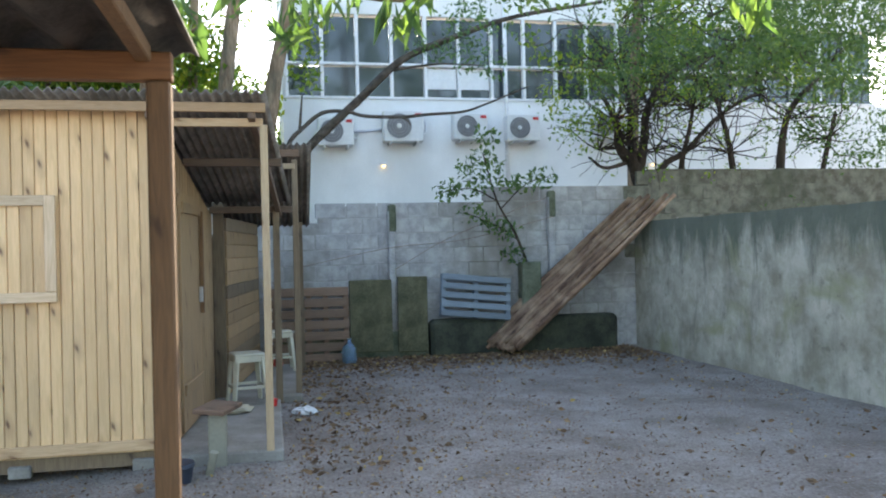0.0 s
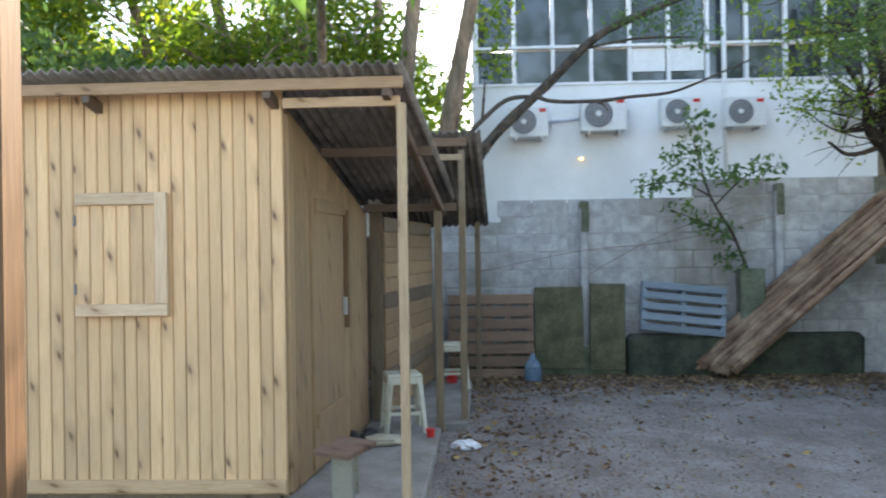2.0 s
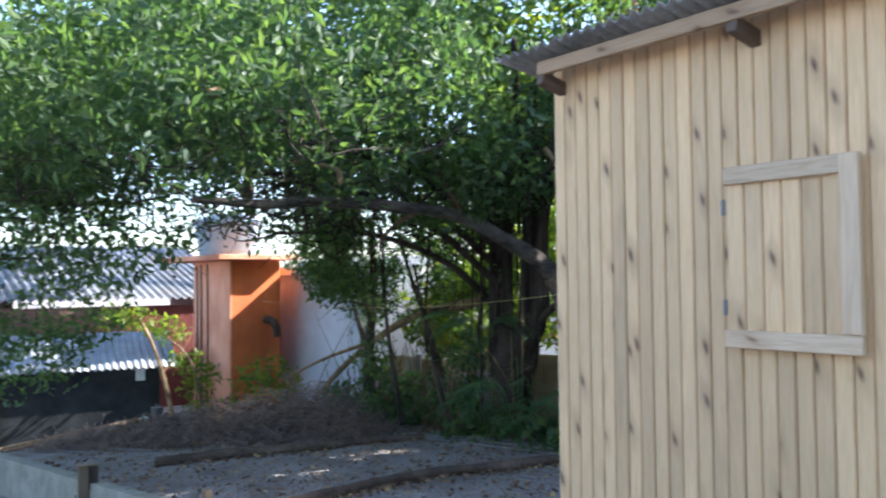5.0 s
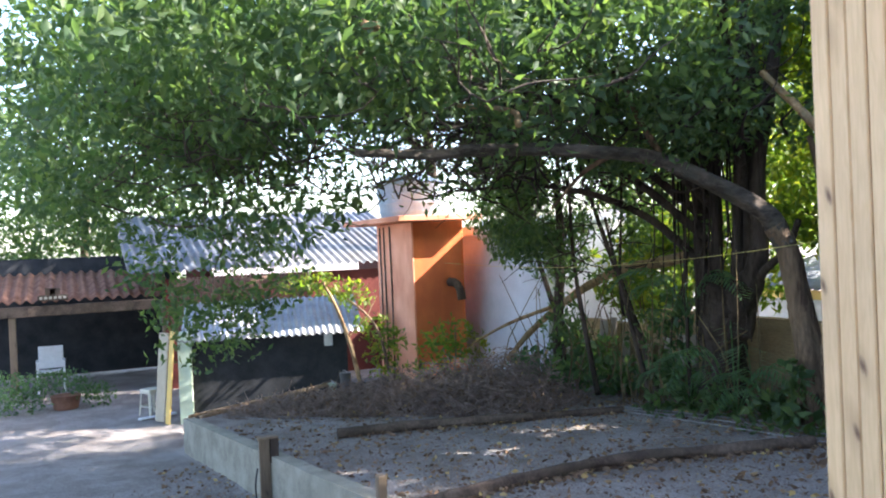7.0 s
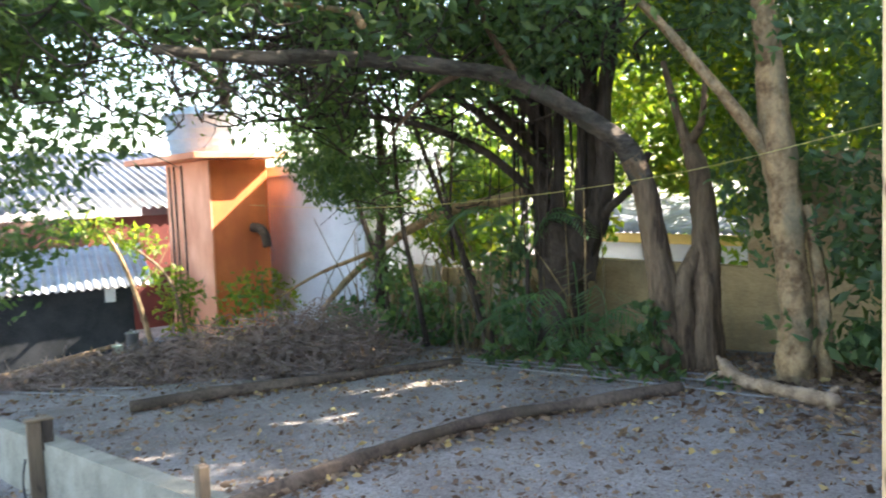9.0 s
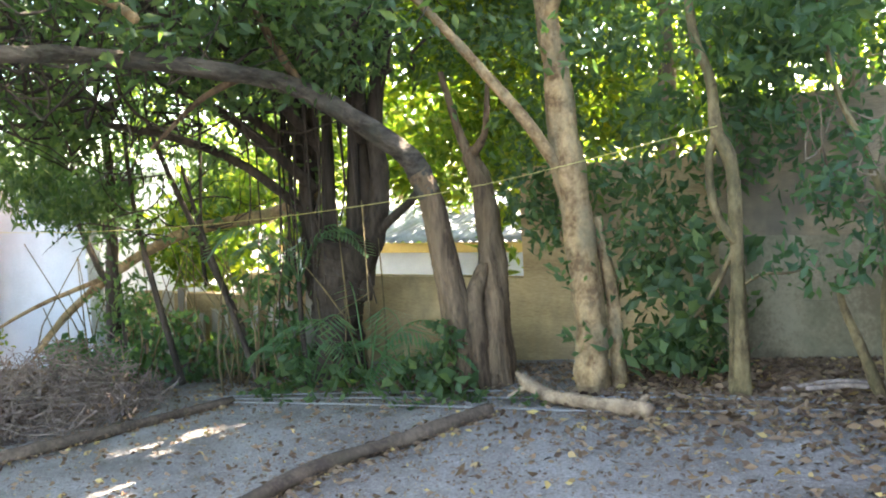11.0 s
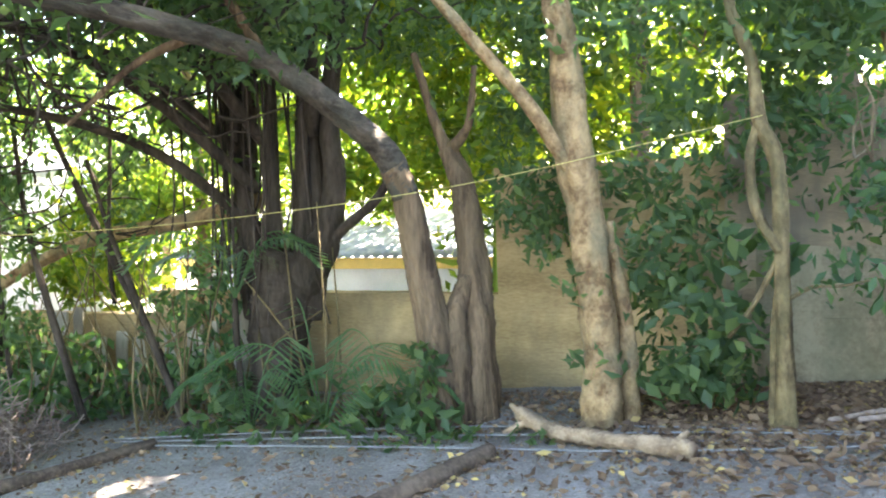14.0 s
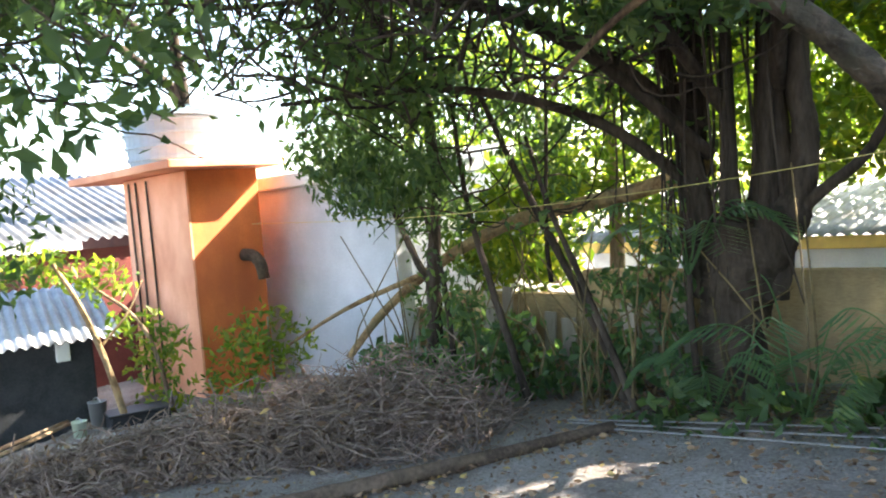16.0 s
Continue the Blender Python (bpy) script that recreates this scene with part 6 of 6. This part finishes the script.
Heap().tube([(x, y, gz(x, y) + z) for x, y, z in [(-3.66, 2.92, 0.07), (-3.6, 2.95, 0.13)]], [0.03, 0.015], 8, 6, 0.12).made("stub", M["dead_log"], wlg)
for pts in ([(-2.75, 3.5, 0.04), (-2.55, 3.55, 0.05), (-2.38, 3.5, 0.06)], [(-2.9, 3.52, 0.03), (-2.6, 3.62, 0.06), (-2.3, 3.6, 0.05)], [(-2.12, 3.52, 0.03), (-2.05, 3.5, 0.09)]):
    log(pts, 0.014, 0.018, M["twig"], "short pale stick lying in the leaf litter", 0.12)

stake = thing("stake", (-5.02, -0.44, gz(-5.0, -0.3)), "short brown stake at the end of the log", "stake")
slab_part("peg", (0, -0.1, 0.1), (0.06, 0.06, 0.30), M["old_post"], stake, 0.008)
sx_, sy_ = -7.45, float(wall_y(-7.45)) - 0.05
stk = thing("marker_post", (sx_, sy_, float(GZ + SLOPE * sx_) - 0.10), "weathered board post with a small cap on the low wall", "post")
slab_part("board", (0, 0, 0.02), (0.04, 0.095, 0.56), M["old_post"], stk, 0.005)
slab_part("cap", (0, 0.03, 0.305), (0.08, 0.18, 0.018), M["old_post"], stk, 0.004)
slab_part("panel", (0.02, 0.085, 0.19), (0.03, 0.075, 0.22), M["dark_bark"], stk, 0.004)
Heap().tube([(0.03, -0.08, -0.3), (0.05, -0.1, -0.1), (0.02, -0.07, 0.05)], [0.008], 5, 8).made("cord", M["dark"], stk)

# brush heap
heap = thing("brush_heap", (0, 0, 0), "long heap of dry brown brushwood", "brushwood", kind="stuff")
hp, lv = Heap(), []
for i in range(6800):
    t = rng.uniform(0, 1) ** 1.25
    cx, cy = -8.55 - 2.3 * t, 2.5 - 2.6 * t
    wd, ht = 0.78 - 0.35 * t, 0.62 * (1 - t) ** 0.8 + 0.06
    a, r = rng.uniform(0, 6.28), rng.uniform(0, 1) ** 0.5
    x, y = cx + wd * r * math.cos(a), cy + wd * r * math.sin(a) * 1.1
    z = gz(x, y) + ht * (1 - r * r) * rng.uniform(0.05, 1.05)
    d = rng.normal(0, 1, 3) * (1, 1, 0.5)
    d /= np.linalg.norm(d)
    ln = rng.uniform(0.12, 0.5)
    k_ = np.array((x, y, z))
    hp.tube([k_ - d * ln / 2, k_ + rng.normal(0, 0.04, 3), k_ + d * ln / 2], [rng.uniform(0.0022, 0.0065)], 3, 0, 0, False)
    lv.append(k_ + rng.normal(0, 0.05, 3))
hp.made("brush", M["twig"], heap)
leaves("dry_leaves", np.array(lv[:1800]), 0.09, M["litter"], heap, 0.2, 0.4)

# things left behind the heap and on the lower yard
crate = thing("crate", (-12.25, 1.92, -1.0), "black plastic crate with a white end label behind the heap", "crate")
crate.matrix_basis = pose(-12.25, 1.92, -1.0, 0, 0, 78)
part("bin", box(bmesh.new(), (0, 0, 0.10), (0.58, 0.34, 0.20), 0.02), M["dark"], crate)
part("rim", box(bmesh.new(), (0, 0, 0.205), (0.62, 0.38, 0.025), 0.008), M["dark"], crate)
part("end_label", box(bmesh.new(), (0.296, 0, 0.11), (0.008, 0.2, 0.12), 0.002), M["white_plastic"], crate)


def pail(x, y, r, h, material, label, category):
    p = thing(category, (x, y, gz(x, y)), label, category)
    k, prof = 20, [(0.0, 0.0), (r * 0.8, 0.0), (r, h), (r * 1.05, h), (r * 1.05, h * 1.04), (r * 0.93, h * 1.04), (r * 0.74, 0.03), (0.0, 0.03)]
    v_ = [(q * math.cos(6.2832 * j / k), q * math.sin(6.2832 * j / k), z_) for q, z_ in prof for j in range(k)]
    raw("body", v_, [(i * k + j, i * k + (j + 1) % k, (i + 1) * k + (j + 1) % k, (i + 1) * k + j) for i in range(len(prof) - 1) for j in range(k)], material, p, smooth=True)
    an_ = np.linspace(0, 3.14, 12)
    Heap().tube(np.stack([r * np.cos(an_), 0 * an_, h + r * 0.5 * np.sin(an_)], 1), [0.006], 5).made("handle", M["steel"], p)


pail(-12.2, 1.32, 0.07, 0.15, M["pale_green"], "small pale green plastic pail on the bed's edge", "pail")
pail(-12.5, 1.62, 0.09, 0.26, M["ac_grille"], "grey plastic bucket standing behind the heap", "bucket")
wbd = thing("board", (-14.35, -1.0, gz(-14.35, -1.0)), "white board lying flat on the lower yard", "board")
part("panel", box(bmesh.new(), (0, 0, 0.03), (0.10, 0.62, 0.03), 0.006, pose(0, 0, 0, 0, 0, 20)), M["white_plastic"], wbd)
tree("sapling", "slender pale-stemmed shrub leaning beside the hut", [([(-12.15, 1.78, gz(-12.15, 1.8) - 0.05), (-12.2, 1.62, -0.2), (-12.25, 1.45, 0.35), (-12.4, 1.3, 0.75)], [0.035, 0.028, 0.02])], [([(-12.2, 1.6, -0.1), (-12.2, 1.9, 0.2), (-12.25, 2.1, 0.5)], [0.015, 0.008])], [], bark="pale_bark")

# pipes and ropes on the ground
pipes = thing("pipes", (0, 0, 0), "thin grey pipes and ropes laid along the ground", "pipe")
for pts in ([(-7.75, 3.05), (-6.3, 3.28), (-4.9, 3.42), (-3.6, 3.4), (-2.6, 3.28)], [(-7.25, 2.92), (-6.0, 2.95), (-4.84, 2.95), (-3.8, 2.93), (-2.4, 3.1)], [(-7.6, 3.0), (-6.2, 3.12), (-4.8, 3.22), (-3.4, 3.3), (-2.3, 3.2)],
            [(-11.1, -0.55), (-10.0, 0.1), (-9.2, 0.55)], [(-11.1, -0.62), (-10.1, -0.2), (-8.9, 0.3)]):
    Heap().tube([(x, y, gz(x, y) + 0.025) for x, y in pts], [0.006], 6, 40).made("strand", M["rope"], pipes)
for dx_ in (0.0, 0.12):
    Heap().tube([(-10.85 + dx_, -0.95 + dx_, -0.76), (-11.6 + dx_, 0.0 + dx_, -0.80), (-12.75 + dx_, 1.4, -0.86)], [0.022, 0.018], 8, 20).made("pipe_length", M["dead_log"], pipes)
cord = thing("cord", (0, 0, 0), "taut yellow cord tied between the trees", "cord")
Heap().tube([(-3.22, 3.36, 1.47), (-5.0, 3.3, 1.16), (-7.0, 3.1, 0.98), (-9.0, 2.9, 0.93), (-11.2, 2.8, 0.98)], [0.0026], 5, 40).made("strand", M["yellow_rope"], cord)

# fallen leaves and pebbles
pts = [np.stack([rng.uniform(-1.2, 5.4, 650), rng.uniform(-4.5, 4.8, 650)], 1)]
pts.append(np.stack([rng.uniform(0.9, 5.4, 3600), 4.85 - np.abs(rng.normal(0, 0.7, 3600))], 1))
pts.append(np.stack([0.85 + np.abs(rng.normal(0, 0.5, 600)), rng.uniform(-0.6, 4.6, 600)], 1))
pts.append(np.stack([rng.uniform(-10, -1.4, 4200), rng.uniform(-1.5, 4.4, 4200)], 1))
for lx0, ly0, lx1, ly1 in ((-8.1, 0.2, -7.2, 2.95), (-4.98, -0.4, -5.15, 1.5), (-5.15, 1.5, -4.68, 2.85)):
    f_ = rng.uniform(0, 1, 420)
    pts.append(np.stack([lx0 + (lx1 - lx0) * f_ + rng.normal(0, 0.11, 420), ly0 + (ly1 - ly0) * f_ + rng.normal(0, 0.05, 420)], 1))
pts.append(np.stack([rng.uniform(-4.0, -1.0, 13000), 4.5 - np.abs(rng.normal(0, 0.85, 13000))], 1))
pts.append(np.stack([-1.0 - np.abs(rng.normal(0, 0.6, 4500)), rng.uniform(0.8, 4.5, 4500)], 1))
big_pts = np.stack([rng.uniform(-4.4, -1.1, 900), 4.3 - np.abs(rng.normal(0, 0.9, 900))], 1)
pts.append(np.stack([rng.uniform(-8, -3.8, 1800), 4.4 - np.abs(rng.normal(0, 0.55, 1800))], 1))
pts = np.concatenate(pts)
z = ground_z(pts[:, 0], pts[:, 1]) + rng.uniform(0.012, 0.03, len(pts))
lit = leaves("leaf_litter", np.column_stack([pts, z]), 0.058, M["litter"], None, 0.0, 0.5, 0.2)
big_z = ground_z(big_pts[:, 0], big_pts[:, 1]) + rng.uniform(0.02, 0.045, len(big_pts))
tagged(leaves("leaf_litter", np.column_stack([big_pts, big_z]), 0.10, M["litter"], None, 0.0, 0.45, 0.3), "large curled brown leaves heaped along the wall", "leaves", kind="stuff")
tagged(lit, "dry brown and yellow fallen leaves on the sand", "leaves", kind="stuff")

bits = np.concatenate([np.stack([rng.uniform(-9, 5.4, 16000), rng.uniform(-4.5, 4.6, 16000)], 1), np.stack([rng.uniform(-6, 3, 12000), rng.uniform(-2.5, 3.2, 12000)], 1)])
z = ground_z(bits[:, 0], bits[:, 1]) + rng.uniform(0.004, 0.014, len(bits))
tagged(leaves("debris", np.column_stack([bits, z]), 0.022, M["litter"], None, 0.0, 0.55, 0.3), "small bits of bark, twig and leaf on the sand", "debris", kind="stuff")

# undergrowth along the tan wall
und = thing("undergrowth", (0, 0, 0), "dense green weeds and seedlings along the wall", "plants", kind="stuff")
low_c = [(-9.9, 3.5, -0.45), (-9.4, 3.55, -0.45), (-9.0, 3.6, -0.4), (-9.6, 3.9, -0.2), (-8.9, 3.9, -0.2), (-8.5, 3.75, -0.5), (-10.3, 3.6, -0.5), (-9.2, 3.5, -0.6), (-8.2, 4.0, -0.4), (-7.7, 3.9, -0.35)]
vine_c = [(-7.15, 3.72, -0.3), (-7.2, 3.74, 0.0), (-7.1, 3.72, 0.3), (-7.25, 3.76, 0.55), (-7.05, 3.7, -0.45), (-7.5, 3.7, -0.2), (-7.45, 3.75, 0.25)]
far_c = [(-5.75, 3.5, -0.35), (-5.5, 3.4, -0.35), (-3.55, 3.5, 0.0), (-3.75, 3.6, -0.05), (-3.45, 3.55, 0.3), (-3.7, 3.7, 0.5), (-3.3, 3.6, 0.7)]
leaves("weeds", clumps(low_c, 0.34, 120), 0.14, M["leaf_dark"], und, 0.5, 0.5)
leaves("vine_leaves", clumps(vine_c, 0.22, 48), 0.12, M["leaf_dark"], und, 1.0, 0.5)
leaves("broad_weeds", clumps(far_c + [(-6.3, 3.35, -0.42), (-5.2, 3.2, -0.40), (-6.9, 3.3, -0.42)], 0.26, 60), 0.15, M["leaf"], und, 0.7, 0.55)
tufts = [(x, 3.1 + 0.14 * math.sin(x * 5), gz(x, 3.2) + 0.03) for x in np.arange(-7.3, -4.4, 0.22)]
leaves("seedlings", clumps(tufts, 0.10, 9), 0.10, M["leaf"], und, 0.3, 0.5)
st = Heap()
for i in range(60):
    x, y = rng.uniform(-10.3, -6.2), rng.uniform(3.3, 4.4)
    g = gz(x, y)
    st.tube([(x, y, g), (x + rng.normal(0, 0.1), y + rng.normal(0, 0.05), g + 0.5), (x + rng.normal(0, 0.3), y + rng.normal(0, 0.1), g + rng.uniform(0.7, 1.7))], [0.012, 0.005], 5, 6)
st.made("stems", M["moss_bark"], und)


def palm(x, y, s, k, label, rise=0.0):
    p = thing("fern_palm", (x, y, gz(x, y)), label, "plant", "palms by the wall")
    if rise:
        Heap().tube([(0.03, 0, 0), (0, 0, rise * 0.5), (0, 0, rise)], [0.028, 0.02], 8, 10, 0.04).made("stem", M["dark_bark"], p)
    for i in range(k):
        a = i * 2.4 + rng.uniform(-0.3, 0.3)
        ln, up = s * rng.uniform(0.75, 1.15), rng.uniform(0.75, 1.25)
        pts = spline([(0, 0, 0), (math.cos(a) * ln * 0.4, math.sin(a) * ln * 0.4, ln * up * 0.75), (math.cos(a) * ln * 0.85, math.sin(a) * ln * 0.85, ln * up * 0.8), (math.cos(a) * ln * 1.15, math.sin(a) * ln * 1.15, ln * up * 0.45)], 22)
        pts = pts + (0, 0, rise)
        h = Heap().add(*tube_data(pts, [0.008, 0.002], 4))
        side = np.array((-math.sin(a), math.cos(a), 0))
        fwd = np.array((math.cos(a), math.sin(a), 0))
        for j in range(4, 22):
            w = s * 0.30 * math.sin((j - 3) / 19.5 * 3.0) + 0.03
            for sg in (-1, 1):
                b0, tip = pts[j], pts[j] + sg * side * w + fwd * w * 0.5 + np.array((0, 0, -w * 0.35))
                h.add([b0 - fwd * 0.006, (b0 + tip) / 2 - fwd * 0.015, tip, (b0 + tip) / 2 + fwd * 0.015], [(0, 1, 2, 3)])
        h.made("frond", M["palm_leaf"], p, smooth=False)


palm(-6.15, 3.48, 0.80, 6, "green feathery palm seedling by the tree")
palm(-5.72, 3.46, 0.58, 5, "green feathery palm seedling by the tree")
palm(-6.75, 3.45, 0.55, 5, "low green palm seedling in the weeds")
palm(-6.95, 3.62, 0.62, 9, "slim palm with drooping fronds against the dark tree", 0.95)

# leaning saplings and a cut branch
for pts, r in (([(-8.3, 3.4, -0.6), (-8.7, 3.5, 0.3), (-9.0, 3.6, 1.0), (-9.2, 3.7, 1.9)], 0.035), ([(-7.3, 3.4, -0.55), (-7.75, 3.5, 0.3), (-8.1, 3.6, 0.9), (-8.3, 3.6, 1.5)], 0.03), ([(-9.3, 3.6, -0.7), (-9.5, 3.7, 0.4), (-9.9, 3.8, 1.3)], 0.03)):
    s = tree("sapling", "thin leaning sapling with sparse leaves", [(pts, [r, r * 0.5])], [], [clumps([pts[-1], pts[-2]], 0.4, 50)], "leaf", "dark_bark", 0.1)
tree("cut_branch", "long bent grey branch resting on the brush heap", [([(-10.95, 3.65, -0.5), (-10.72, 3.95, -0.07), (-10.3, 4.2, 0.30), (-9.68, 4.3, 0.62), (-8.9, 4.3, 0.84), (-7.86, 4.25, 0.97), (-6.95, 4.0, 1.12)], [0.035, 0.052, 0.062, 0.066])], [([(-10.2, 4.2, 0.35), (-10.8, 3.6, 0.05), (-11.35, 3.2, -0.3)], [0.032, 0.014])], [], bark="pale_bark")
shrub = thing("shrub", (0, 0, 0), "bright green shrub in front of the orange tower", "shrub")
leaves("crown", clumps([(-11.7, 3.1, -0.6), (-11.5, 3.3, -0.3), (-11.6, 3.0, -0.1), (-12.0, 2.8, -0.7), (-11.8, 2.9, -0.3)], 0.4, 110), 0.12, M["leaf_yellow"], shrub)
Heap().tube([(-11.6, 3.1, -0.95), (-11.55, 3.1, 0.0)], [0.015], 5, 5).made("stem", M["bark"], shrub)
shrub = thing("shrub", (0, 0, 0), "bright green climbing shrub beside the hut", "shrub")
leaves("crown", clumps([(-12.6, 1.9, 0.5), (-12.5, 1.6, 0.62), (-12.5, 2.1, 0.0), (-12.4, 2.2, -0.4), (-12.7, 1.3, 0.75), (-12.4, 2.3, -0.8), (-12.4, 2.35, -0.2), (-12.7, 1.0, 0.7)], 0.34, 110), 0.12, M["leaf_yellow"], shrub)
Heap().tube([(-12.2, 2.3, -1.0), (-12.3, 2.1, 0.0), (-12.6, 1.7, 0.5)], [0.03, 0.015], 6, 8).made("stem", M["bark"], shrub)

# ---------------------------------------------------------------- blocks of the back wall
def block_mesh(w, h, d, material):
    bm_ = box(bmesh.new(), (0, 0, 0), (w, d, h), 0.004)
    me = bpy.data.meshes.new("block")
    bm_.to_mesh(me)
    bm_.free()
    me.materials.append(material)
    return me


full, damp = block_mesh(0.385, 0.186, 0.06, M["block"]), block_mesh(0.385, 0.186, 0.06, M["damp_block"])
wb = bpy.data.objects["wall_back"]


def top_at(x):
    return 1.68 if x < 1.27 else 1.90 if x < 3.49 else 2.12 if x < 5.81 else 2.35


for r in range(13):
    z = -0.18 + r * 0.2
    x = 0.25 + (0.2 if r % 2 else 0.0)
    while x < 8.4:
        if z + 0.08 < top_at(x) + 0.02:
            ob = new("block", damp if x > 5.6 and z > 1.1 else full)
            ob.parent = wb
            ob.matrix_basis = pose(x, 5.0095 + rng.uniform(-0.002, 0.002), z, rng.uniform(-0.6, 0.6), 0, rng.uniform(-0.5, 0.5))
        x += 0.4


tub = thing("tub", (0.10, -0.42, gz(0.1, -0.4) - 0.005), "dark blue plastic tub with a lid by the shed", "tub")
bm = bmesh.new()
bmesh.ops.create_cone(bm, cap_ends=True, segments=24, radius1=0.09, radius2=0.105, depth=0.10, matrix=pose(0, 0, 0.05))
part("body", bm, M["tub"], tub)
bm = bmesh.new()
bmesh.ops.create_cone(bm, cap_ends=True, segments=24, radius1=0.115, radius2=0.108, depth=0.022, matrix=pose(0, 0, 0.111))
part("lid", bm, M["tub"], tub)
